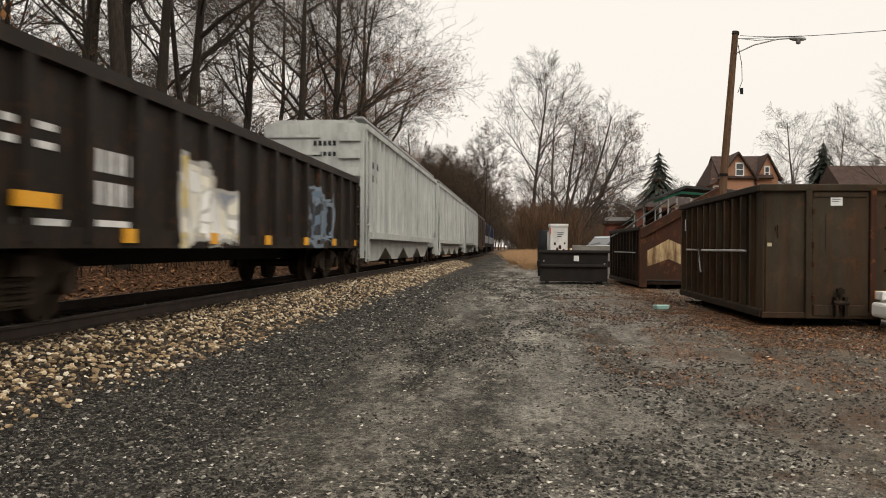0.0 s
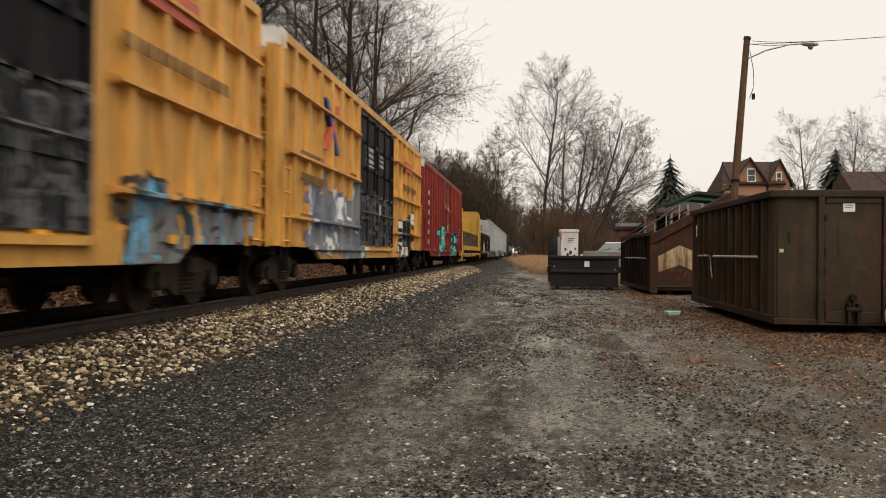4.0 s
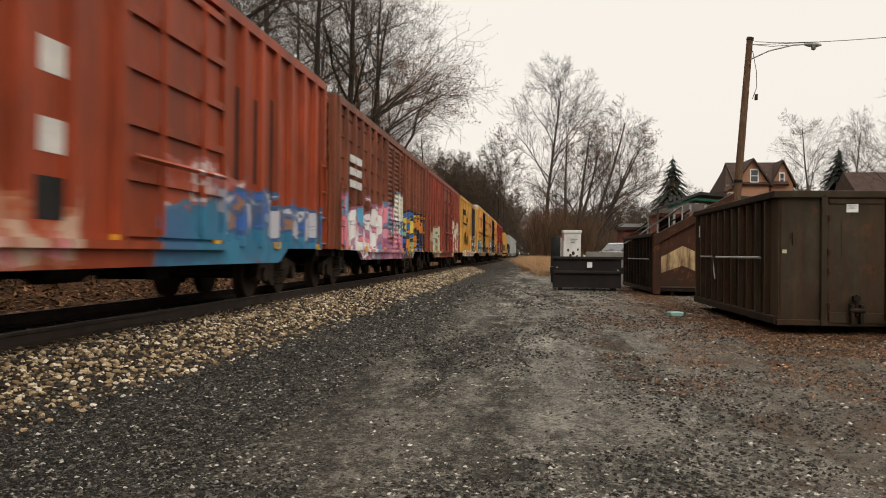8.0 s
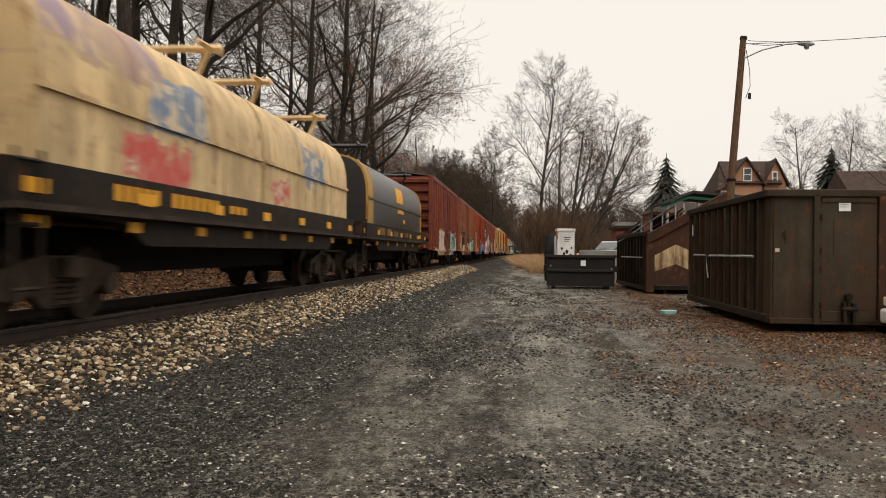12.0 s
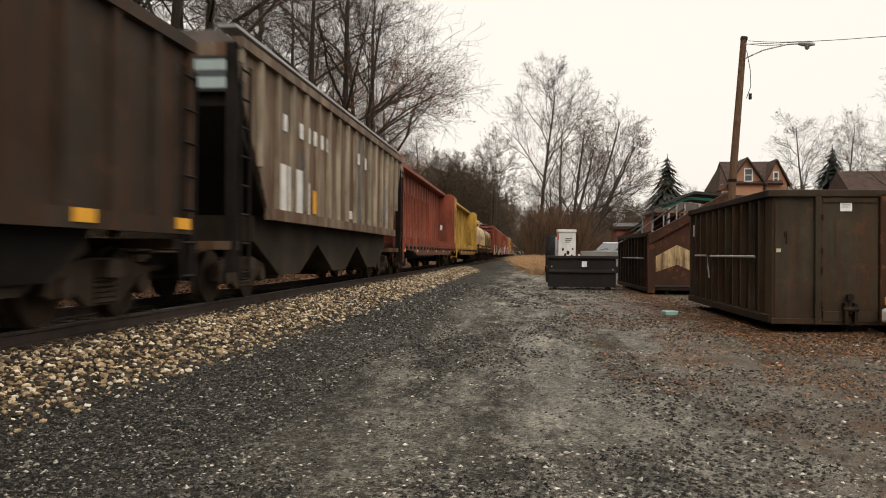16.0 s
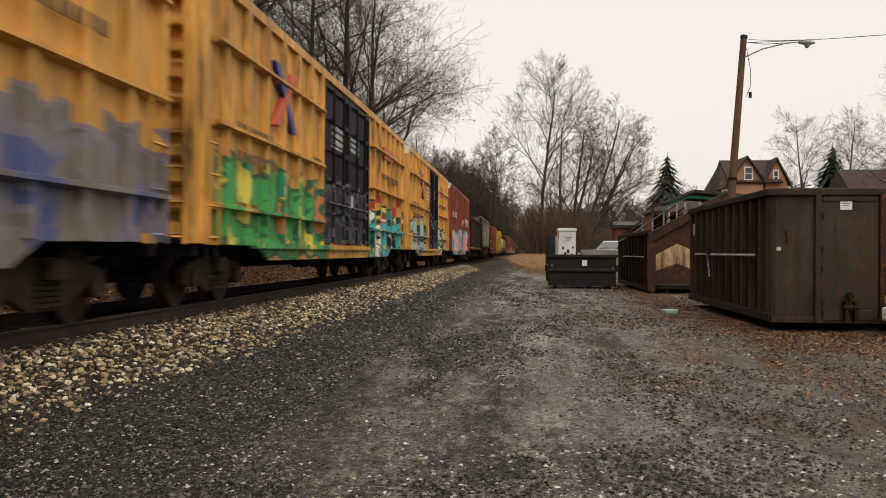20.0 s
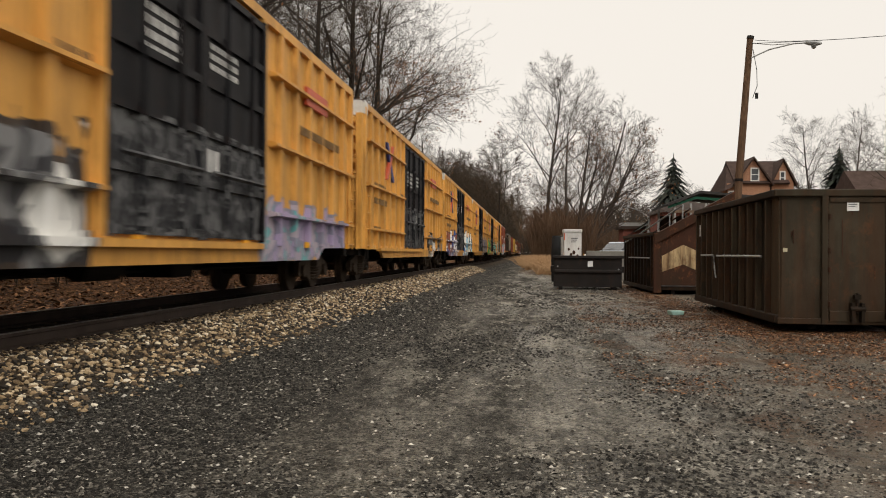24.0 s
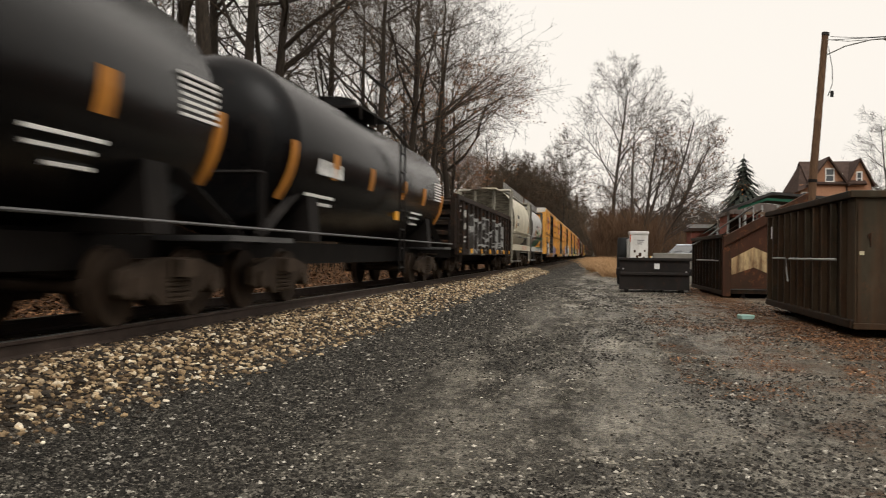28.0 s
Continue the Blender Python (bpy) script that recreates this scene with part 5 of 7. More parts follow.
back_grove = bare_tree("bare trees deep in the woods, added unseen behind the viewer too", 35, 14, 0.2, (35, 62), 0.2, 5, bark_dark, twig_mat, kids=(12, 7, 5, 3), reach=0.4, fine=0.018, leaves=600, grove=15)
put(back_grove, -32, 14, 0)
for k in range(14):
    plant(back_grove, -29 - (k % 3) * 8, 12 + 9.0 * k, (0, 180)[k % 2], 0.9 + 0.08 * (k % 4))
# unseen trees added round the yard behind the viewer, to darken reflections
for k in range(15):
    a = 195 + 13.5 * k
    x, y = 35 * math.cos(radians(a)) + 8, 34 * math.sin(radians(a)) + 4
    if not -16 < x < 4:
        plant(back_grove, x, y, a, 0.9)


def brush(name, label, boxes, height, count, mat, seed, r0=0.012, curve=0.3):
    """A thicket of thin stems."""
    r, m = random.Random(seed), Mesh()
    for k in range(count):
        x0, x1, y0, y1 = r.choice(boxes)
        x, y, h = r.uniform(x0, x1), r.uniform(y0, y1), height * r.uniform(0.4, 1.0)
        z = ground_z(x, y) - 0.05
        dx, dy = r.gauss(0, curve), r.gauss(0, curve)
        m.tube([(x, y, z), (x + dx * h * 0.3, y + dy * h * 0.3, z + h * 0.55), (x + dx * h, y + dy * h, z + h)], [r0, r0 * 0.8, r0 * 0.3], 3, False)
        for j in range(3):
            f = r.uniform(0.3, 0.9)
            p = (x + dx * h * f, y + dy * h * f, z + h * f)
            m.tube([p, (p[0] + r.gauss(0, 0.25) * h * 0.4, p[1] + r.gauss(0, 0.25) * h * 0.4, p[2] + h * 0.25)], [r0 * 0.6, r0 * 0.2], 3, False)
    return setting(name, m, mat, label, "stuff")


brush("thicket", "bare brown brush beneath the trees", [(0.0, 5.0, 70, 82), (1, 6, 84, 130), (6, 22, 95, 125)], 5.5, 4600, plain("brush_stems", (0.13, 0.08, 0.048), 0.9, 0, 0.4, 0.6, 0.0), 41, 0.022, 0.22)
brush("undergrowth", "bare saplings and brambles on the bank", [(-17, -11.5, 8, 40), (-22, -12, 8, 60), (-16, -10.5, 40, 200)], 6.0, 2200, twig_mat, 42, 0.02)
straw = plain("dry_grass", (0.44, 0.28, 0.15), 0.9, 0, 0.3, 2, 0)
brush("dry_grass", "tan dry grass tufts on the verge", [(0.2, 1.6, 50, 70), (-0.5, 0.8, 58, 74), (-0.8, 0.4, 66, 84), (0.6, 2.6, 66, 90)], 0.9, 7000, straw, 43, 0.014, 0.8)


def fir(label, seed, height, width):
    r = random.Random(seed)
    t = thing("fir_tree", label, "tree")
    part("trunk", Mesh().tube([(0, 0, -0.3), (0, 0, height)], [height * 0.02, 0.03], 8), bark_dark, t)
    m = Mesh()
    for k in range(26):
        f = k / 26
        z = height * (0.05 + 0.93 * f)
        R = (width * (1 - f) ** 0.75 + 0.1) * r.uniform(0.8, 1.12)
        n = 34
        for j in range(n):
            a = 6.283 * (j + r.random()) / n
            L, w = R * r.uniform(0.35, 1.3), 0.55 * R * 6.283 / n
            d, s = Vector((math.cos(a), math.sin(a), 0)), Vector((-math.sin(a), math.cos(a), 0))
            up, mid, tip = Vector((0, 0, z + 0.25)), d * L * 0.6 + Vector((0, 0, z - 0.16 * L)), d * L + Vector((0, 0, z - 0.42 * L))
            m.add([tuple(up), tuple(mid - s * w), tuple(mid + s * w), tuple(tip - s * w * 0.3), tuple(tip + s * w * 0.3), tuple(tip + d * 0.12 * L + Vector((0, 0, 0.06 * L)))], [(0, 1, 2), (1, 3, 4, 2), (3, 5, 4)])
    part("foliage", m, needle, t)
    return t


needle = island_material("fir_needles", [(0, (0.005, 0.007, 0.006)), (0.6, (0.012, 0.018, 0.014)), (1, (0.03, 0.038, 0.027))], 0.8)
f1 = fir("dark green spruce beyond the houses", 51, 11.6, 5.0)
f1.matrix_basis = pose(14.45, 90, 0.2)
f2 = fir("dark green spruce beside the brick house", 52, 10.4, 4.2)
f2.matrix_basis = pose(28.9, 84, 1.5)


# ---------- the train ----------
P = painted
CAP = plain("white_cap", (0.62, 0.6, 0.55), 0.6, 0, 0.2, 3)

loco_blue = P("blue_locomotive_paint", (0.02, 0.03, 0.07), (), 0.45, 0.4, 0.1)
locomotive("dark blue diesel locomotive leading the train", 128.5, 148.5, loco_blue, loco_blue)
locomotive("dark blue diesel locomotive behind the leader", 107.8, 127.4, loco_blue, P("dark_cab_paint", (0.03, 0.03, 0.035)))
boxcar("brown boxcar behind the locomotives", 91.5, 106.6, P("brown_paint_front", (0.07, 0.05, 0.038)), ribs=12)

pale = P("pale_grey_paint", (0.46, 0.47, 0.44), (), 0.5, 0.22, 0.05, 0.1)
for s0, s1 in ((69.2, 89.8), (46.2, 67.6), (23.9, 44.7)):
    car, h = hopper("clean pale grey ribbed covered hopper car", s0, s1, pale, 4.25, 1.15, 26, True, True, 1.2, None, 4)
    part("end_panel", Mesh().box(-1.42, 1.42, -h - 0.02, -h + 0.08, 1.15, 4.36), pale, car)
    for z in (3.95, 3.45, 2.95, 2.45, 1.95):
        part("end_rib", Mesh().box(-1.3, 0.2, -h - 0.07, -h - 0.02, z, z + 0.09).box(0.75, 1.36, -h - 0.1, -h - 0.02, z - 0.1, z + 0.14), pale, car)
    for k in range(5):
        part("lettering", Mesh().box(0.0 + 0.14 * k, 0.09 + 0.14 * k, -h - 0.03, -h - 0.02, 3.72, 3.86), mark_black, car)
        part("lettering", Mesh().box(0.0 + 0.14 * k, 0.09 + 0.14 * k, -h - 0.03, -h - 0.02, 3.42, 3.54), mark_black, car)
    marks(car, [(-h + 1.2, -h + 2.6, 3.2, 3.4), (-h + 1.2, -h + 2.4, 2.8, 3.0)], mark_black, 1.45)

car, h = gondola("black gondola car with sprayed lettering", 6.0, 22.8, P("black_gondola_paint", (0.022, 0.018, 0.015), [(-3.8, -1.5, 0.8, 1.8, ((0.55, 0.42, 0.14), WHITE, (0.6, 0.52, 0.32), (0.7, 0.66, 0.55), (0.24, 0.26, 0.3)), 0.75, 5, (0.4, 0.38, 0.34)), (3.0, 5.6, 1.0, 1.9, ((0.022, 0.018, 0.015), (0.13, 0.17, 0.22), (0.022, 0.018, 0.015), (0.022, 0.018, 0.015)), 0.6, 8, (0.2, 0.24, 0.28))], 0.5, 0.35, 0.3), 2.56, 0.95, 15)
marks(car, [(-5.85, -4.85, 1.6, 1.84), (-5.85, -4.85, 1.25, 1.5)], None, 1.46)
for y0, z0 in ((-5.85, 1.02), (-5.85, 0.86), (-7.3, 1.0), (-7.3, 0.9), (-7.5, 1.9), (-7.5, 1.72)):
    part("lettering", Mesh().box(1.43, 1.462, y0, y0 + 0.85, z0, z0 + 0.07), mark_white, car)
part("reflector", Mesh().box(1.5, 1.57, -7.4, -6.8, 1.16, 1.3), mark_yellow, car)

roll_flat("yellow bulkhead flat car loaded with dark steel rolls", -15.3, 5.2, P("flat_yellow", (0.62, 0.35, 0.065), (), 0.5, 0.14, 0.12, 0.1), plain("dark_roll", (0.015, 0.013, 0.0115), 0.6, 0.1, 0.5, 3), plain("strap_web", (0.15, 0.13, 0.08), 0.8, 0, 0.35, 4))

red = P("red_boxcar_paint", MAROON, [(-3.6, -0.7, 0.7, 2.1, (TEAL, PALEG, BLACK, TEAL, (0.12, 0.55, 0.5), TANGER), 1.3, 2), (2.2, 6.8, 0.7, 1.95, (TEAL, BLACK, (0.12, 0.5, 0.45), TEAL, TANGER, BLACK), 0.6, 6)], 0.5, 0.3, 0.15)
car, h = boxcar("red exterior-post boxcar with teal sprayed letters", -35.1, -15.7, red, 4.66, 0.8, 16, 0.2, 0.1, (-0.08, 0.12), None, "plug", (), 11, CAP)
marks(car, [(-h + 1.6, -h + 2.0, 1.2 + 0.42 * k, 1.4 + 0.42 * k) for k in range(6)] + [(-0.6, 0.35, 3.05, 3.35), (0.65, 1.35, 3.0, 3.25)], PLATE, 1.565)
for y0, z0, w, hh in ((-0.66, 1.7, 0.5, 0.16), (-0.45, 1.24, 0.75, 0.16), (0.2, 2.02, 0.4, 0.24), (0.6, 2.2, 0.35, 0.1), (-1.5, 1.3, 0.6, 0.06), (-1.5, 1.42, 0.6, 0.06), (-1.5, 1.54, 0.5, 0.06), (-1.5, 1.66, 0.6, 0.06), (7.6, 2.2, 0.25, 0.05), (7.6, 2.05, 0.25, 0.05), (7.6, 1.9, 0.25, 0.05), (7.6, 1.6, 0.25, 0.05)):
    part("lettering", Mesh().box(1.5, 1.566, y0, y0 + w, z0, z0 + hh), PLATE, car)


def railbox(s0, s1, tags, seed, n=14, dirty=0.3):
    paint = P("yellow_boxcar_paint", YELLOW, tags, 0.5, dirty, 0.2, 0.18)
    L = s1 - s0
    dk = P("black_door_paint", (0.014, 0.014, 0.016), [(-2.4, 2.4, 0.9, 2.3, ((0.016, 0.016, 0.018), (0.014, 0.014, 0.016), (0.016, 0.016, 0.018)), 0.38, seed, (0.13, 0.13, 0.13))], 0.5, 0.2, 0.05)
    car, h = boxcar("yellow ribbed boxcar with black double doors and graffiti", s0, s1, paint, 4.72, 0.8, n, 0.2, 0.1, (-0.135, 0.14) if s1 - s0 > 17 else (-0.08, 0.15), dk, "double", (0.14, 0.45, 0.76), 10, CAP)
    # emblem of crossed bands, reporting marks
    for a, b, m in (((-h + 3.2, 4.1), (-h + 4.3, 3.0), mark_blue), ((-h + 4.3, 4.1), (-h + 3.2, 3.0), mark_red)):
        part("emblem_band", Mesh().prism([(a[0], a[1]), (a[0] + 0.27, a[1]), (b[0] + 0.27, b[1]), (b[0], b[1])], "x", 1.48, 1.572 if m is mark_blue else 1.577), m, car)
    marks(car, [(-h + 1.4, -h + 3.2, 2.6, 2.76), (-h + 1.4, -h + 3.4, 2.18, 2.34), (-h + 5.9, -h + 6.6, 2.6, 2.75), (h - 4.6, h - 1.4, 3.02, 3.18), (-h + 1.4, -h + 2.4, 1.45, 1.55)], faded_black, 1.566)
    part("red_panel", Mesh().box(1.49, 1.567, h - 4.2, h - 2.6, 3.65, 4.0), mark_red, car)
    marks(car, [(-1.6, -0.4, 3.1 + 0.16 * k, 3.2 + 0.16 * k) for k in range(4)] + [(0.4, 1.5, 3.3 + 0.14 * k, 3.38 + 0.14 * k) for k in range(4)] + [(0.3, 0.8, 1.9, 2.2)], None, 1.515)
    return car, h


railbox(-55.2, -36.1, [(-7.6, -1.6, 0.6, 2.2, (GREY, WHITE, (0.28, 0.27, 0.28), WHITE, GREY), 1.1, 4, (0.12, 0.14, 0.2)), (4.0, 7.5, 0.75, 2.0, (WHITE, (0.8, 0.78, 0.74), BLACK, WHITE, TANGER), 1.1, 7)], 4)
railbox(-71.4, -56.3, [(-7.4, -2.6, 0.6, 1.75, (SKYB, LILAC, TEAL, SKYB, (0.3, 0.4, 0.5)), 0.6, 3), (3.0, 7.0, 0.6, 1.5, (GREY, SKYB, YELLOW, GREY), 0.5, 9)], 5, 12)
y3 = P("plain_yellow_paint", (0.66, 0.35, 0.07), [(-7.4, 7.0, 0.5, 1.0, ((0.55, 0.42, 0.36), WHITE, YELLOW, (0.5, 0.36, 0.3)), 0.6, 5, (0.3, 0.2, 0.12))], 0.5, 0.4, 0.25)
car, h = boxcar("weathered yellow boxcar with dark panelled door", -87.9, -72.7, y3, 4.36, 0.8, 14, 0.17, 0.1, (0.1, 0.32), P("grey_black_door", (0.05, 0.052, 0.055), [(-3, 5, 0.8, 2.2, ((0.05, 0.05, 0.055), WHITE, (0.05, 0.05, 0.055), GREY), 0.4, 3)]), "corrugated", (), 10, None, None, P("yellow_end", (0.42, 0.24, 0.06), (), 0.6, 0.6, 0.3))
marks(car, [(-h + 1.5, -h + 3.8, 3.3, 3.65), (-h + 2.0, -h + 5.0, 2.7, 2.8), (-h + 4.6, -h + 5.4, 2.9, 3.2), (-h + 3.4, -h + 4.3, 1.5, 2.2), (-h + 5.0, -h + 5.8, 1.4, 2.0)], mark_black, 1.568)

b1 = P("brown_red_paint_one", (0.31, 0.06, 0.036), [(-6.8, -2.6, 0.6, 1.9, ((0.5, 0.48, 0.34), PALEG, (0.3, 0.1, 0.06), (0.4, 0.3, 0.2)), 0.8, 2, (0.2, 0.12, 0.06)), (3.4, 7.0, 0.6, 2.5, ((0.5, 0.38, 0.3), (0.55, 0.5, 0.42), PALEG, (0.3, 0.08, 0.05)), 0.8, 6, (0.25, 0.1, 0.07))], 0.55, 0.45, 0.3, 0.25, 0.3)
boxcar("brown-red boxcar with pale sprayed letters", -104.2, -89.0, b1, 4.36, 0.78, 14, 0.17, 0.1, (-0.08, 0.2), None, "plug", (), 10)
b2 = P("brown_red_paint_two", (0.24, 0.072, 0.037), [(-7.2, -2.0, 0.5, 2.0, (WHITE, PINK, (0.7, 0.28, 0.12), (0.1, 0.35, 0.5), WHITE), 0.9, 3, (0.3, 0.12, 0.2)), (-1.8, 1.8, 1.35, 2.5, ((0.68, 0.64, 0.5), (0.7, 0.66, 0.55), SKYB, (0.7, 0.66, 0.55), PINK), 1.2, 8, (0.12, 0.2, 0.3)), (-1.8, 2.2, 0.5, 1.35, (PINK, (0.6, 0.3, 0.36), PINK, (0.4, 0.18, 0.3)), 1.0, 4, (0.3, 0.1, 0.16)), (2.0, 7.2, 0.7, 2.2, (BLUE, TANGER, (0.3, 0.4, 0.2), BLACK, BLUE, LEMON, (0.3, 0.28, 0.3)), 0.42, 5)], 0.55, 0.4, 0.3, 0.25, 0.4)
car, h = boxcar("rusty brown boxcar covered in coloured graffiti", -120.5, -105.1, b2, 4.36, 0.78, 14, 0.17, 0.1, (-0.086, 0.107), None, "corrugated", (0.2, 0.34, 0.48, 0.62, 0.76, 0.9), 12)
marks(car, [(-h + 1.2, -h + 2.6, 3.0 - 0.3 * k, 3.18 - 0.3 * k) for k in range(3)], None, 1.565)
o1 = P("orange_red_paint", ORANGE, [(-7.2, -2.2, 0.6, 1.3, ((0.5, 0.35, 0.26), PINK, (0.45, 0.22, 0.14), ORANGE), 0.6, 2, (0.36, 0.12, 0.06)), (-6.0, -4.6, 1.3, 2.4, (PALEG, (0.4, 0.5, 0.36), ORANGE), 0.7, 3, (0.1, 0.07, 0.04)), (-0.2, 2.4, 1.3, 1.95, (ORANGE, (0.6, 0.5, 0.48), ORANGE, (0.3, 0.3, 0.36)), 0.7, 6, (0.35, 0.12, 0.1)), (-0.4, 7.3, 0.5, 1.35, ((0.035, 0.16, 0.26), (0.04, 0.2, 0.32), (0.05, 0.13, 0.25), (0.04, 0.2, 0.32)), 0.9, 4, (0.05, 0.16, 0.26)), (2.0, 7.0, 1.2, 1.7, ((0.36, 0.38, 0.42), BLUE, (0.3, 0.16, 0.1), (0.5, 0.48, 0.5)), 0.5, 9, (0.05, 0.1, 0.2))], 0.5, 0.3, 0.2, 0.25, 0.3)
car, h = boxcar("orange-red boxcar with blue and white graffiti", -136.8, -121.7, o1, 4.36, 0.78, 14, 0.17, 0.1, (-0.09, 0.112), None, "plug", (), 10, None, roof_dark)
for y0, z0, z1 in ((2.3, 1.9, 3.3), (3.15, 1.9, 3.25), (4.0, 1.7, 3.4)):
    part("dark_patch", Mesh().box(1.44, 1.463, y0, y0 + 0.24, z0, z1), mark_black, car, "overpainted dark patch")
for y0, z0 in ((-2.75, 2.45), (-2.75, 1.72)):
    part("notice", Mesh().box(1.44, 1.466, y0, y0 + 0.5, z0, z0 + 0.32), CAP, car, "faded white notice")
part("dark_patch", Mesh().box(1.44, 1.463, -2.8, -2.15, 1.1, 1.5), mark_black, car)
b3 = P("brown_paint_three", (0.28, 0.09, 0.045), [(-7.2, -3.0, 0.5, 2.1, (PALEG, BLACK, TANGER, (0.45, 0.5, 0.36), (0.5, 0.34, 0.2)), 0.9, 7), (1.9, 6.9, 0.75, 1.9, (PALEG, (0.2, 0.46, 0.34), (0.12, 0.34, 0.22), PALEG, (0.16, 0.2, 0.1)), 0.7, 5, (0.03, 0.06, 0.04)), (-1.2, 1.8, 0.8, 1.5, (OXIDE, (0.5, 0.42, 0.34), OXIDE, OXIDE), 0.4, 12, OXIDE)], 0.55, 0.45, 0.35, 0.25, 0.4)
boxcar("brown panelled boxcar with green and white graffiti", -153.4, -138.3, b3, 4.36, 0.78, 14, 0.17, 0.1, (-0.085, 0.117), None, "plug", (0.2, 0.36, 0.52, 0.68, 0.84), 10)
b4 = P("oxide_red_paint_four", (0.2, 0.044, 0.025), [(-6.8, -1.3, 0.5, 1.0, ((0.55, 0.36, 0.22), (0.5, 0.32, 0.2), (0.5, 0.4, 0.28), (0.45, 0.26, 0.16)), 0.8, 3, (0.4, 0.24, 0.14)), (-4.4, -1.4, 0.95, 1.8, ((0.2, 0.22, 0.26), (0.34, 0.36, 0.38), OXIDE, BLACK, (0.4, 0.36, 0.32)), 0.8, 6, (0.4, 0.22, 0.08)), (1.6, 5.8, 0.75, 1.75, ((0.07, 0.1, 0.08), (0.2, 0.26, 0.2), (0.12, 0.16, 0.12), (0.28, 0.32, 0.28)), 0.9, 8, (0.3, 0.36, 0.3))], 0.5, 0.35, 0.2, 0.25, 0.25)
car, h = boxcar("oxide red boxcar with slatted sliding door", -169.3, -154.9, b4, 4.36, 0.78, 14, 0.17, 0.1, (-0.085, 0.125), None, "corrugated", (), 8)
marks(car, [(-5.0, -4.45, 1.9, 2.1), (-5.0, -4.35, 1.52, 1.74)], PINKISH, 1.463)
for y0, z0, w, hh in ((-5.05, 1.38, 0.65, 0.05), (-5.05, 1.29, 0.65, 0.05), (-5.05, 1.2, 0.65, 0.05), (-4.0, 2.1, 0.4, 0.03), (-4.0, 2.02, 0.4, 0.03), (-4.0, 1.94, 0.4, 0.03), (-2.35, 1.74, 0.42, 0.22)):
    part("lettering", Mesh().box(1.44, 1.463, y0, y0 + w, z0, z0 + hh), PINKISH, car)

deck_paint = P("dark_deck_paint", (0.02, 0.017, 0.015), (), 0.5, 0.5, 0.4)
car, h = coil_car("dark grey covered coil car with yellow emblem", -186.3, -171.3, P("grey_hood_paint", (0.022, 0.022, 0.024), [(3.0, 5.4, 1.6, 2.5, ((0.02, 0.02, 0.022), (0.09, 0.075, 0.04), (0.022, 0.022, 0.024)), 0.5, 4)], 0.3, 0.3, 0.1), deck_paint, ((-6.1, 6.1),), P("yellow_rim", (0.5, 0.28, 0.06)))
for hood in car.children:
    if hood.name.startswith("hood"):
        hood.data.materials[0].node_tree.nodes["Principled BSDF"].inputs["Specular IOR Level"].default_value = 0.45
em = [(1.384, 2.2), (1.392, 2.52)] + [(1.392 * abs(math.cos(a)) ** 0.55, 2.36 + 1.25 * math.sin(a) ** 0.75) for a in (0.16, 0.26, 0.36, 0.46)]
part("ridge_walk", Mesh().box(-0.25, 0.25, -6.1, 6.1, 3.6, 3.68), steel_dark, car)
part("emblem", Mesh().prism(em[1:] + [(x - 0.05, z) for x, z in em[:0:-1]], "y", -0.75, 0.75), mark_yellow, car, "yellow emblem panel")
part("emblem_strip", Mesh().box(1.34, 1.392, -0.45, 0.9, 2.16, 2.3), mark_yellow, car)
marks(car, [(-4.6, -3.5, 1.32, 1.54), (-3.1, -2.1, 1.32, 1.54), (-1.7, -0.7, 1.32, 1.5), (1.0, 1.8, 1.34, 1.5), (4.2, 4.8, 1.36, 1.48)], faded_black, 1.462)
marks(car, [(0.6, 0.9, 1.82, 1.95), (4.9, 5.6, 1.36, 1.5)], mark_yellow, 1.464)
car, h = coil_car("stained cream covered coil car with red graffiti", -202.0, -187.2, P("cream_hood_paint", (0.8, 0.575, 0.3), [(-5.0, -3.3, 1.65, 2.05, ((0.58, 0.42, 0.3), (0.5, 0.08, 0.06), (0.55, 0.2, 0.16), (0.5, 0.09, 0.07)), 0.45, 4, (0.5, 0.16, 0.12)), (0.7, 1.5, 1.65, 2.0, ((0.58, 0.42, 0.3), (0.5, 0.09, 0.07)), 0.4, 6, (0.5, 0.16, 0.12)), (-4.3, -2.7, 2.35, 2.9, ((0.16, 0.2, 0.26), (0.55, 0.44, 0.3), (0.2, 0.24, 0.3)), 0.6, 9, (0.2, 0.24, 0.3)), (2.7, 4.4, 2.25, 2.8, ((0.16, 0.2, 0.26), (0.55, 0.44, 0.3), (0.2, 0.24, 0.3)), 0.6, 11, (0.2, 0.24, 0.3)), (-6.6, -4.0, 2.8, 3.5, ((0.28, 0.2, 0.24), (0.5, 0.36, 0.24), (0.3, 0.18, 0.16)), 0.9, 14, (0.4, 0.28, 0.18))], 0.55, 0.3, 0.75, 0.3, 0.2), deck_paint, ((-6.8, -0.1), (0.1, 6.8)))
marks(car, [(-5.4, -4.2, 1.34, 1.52), (-3.9, -2.2, 1.34, 1.52), (-1.8, -1.0, 1.36, 1.48)], mark_yellow, 1.462)

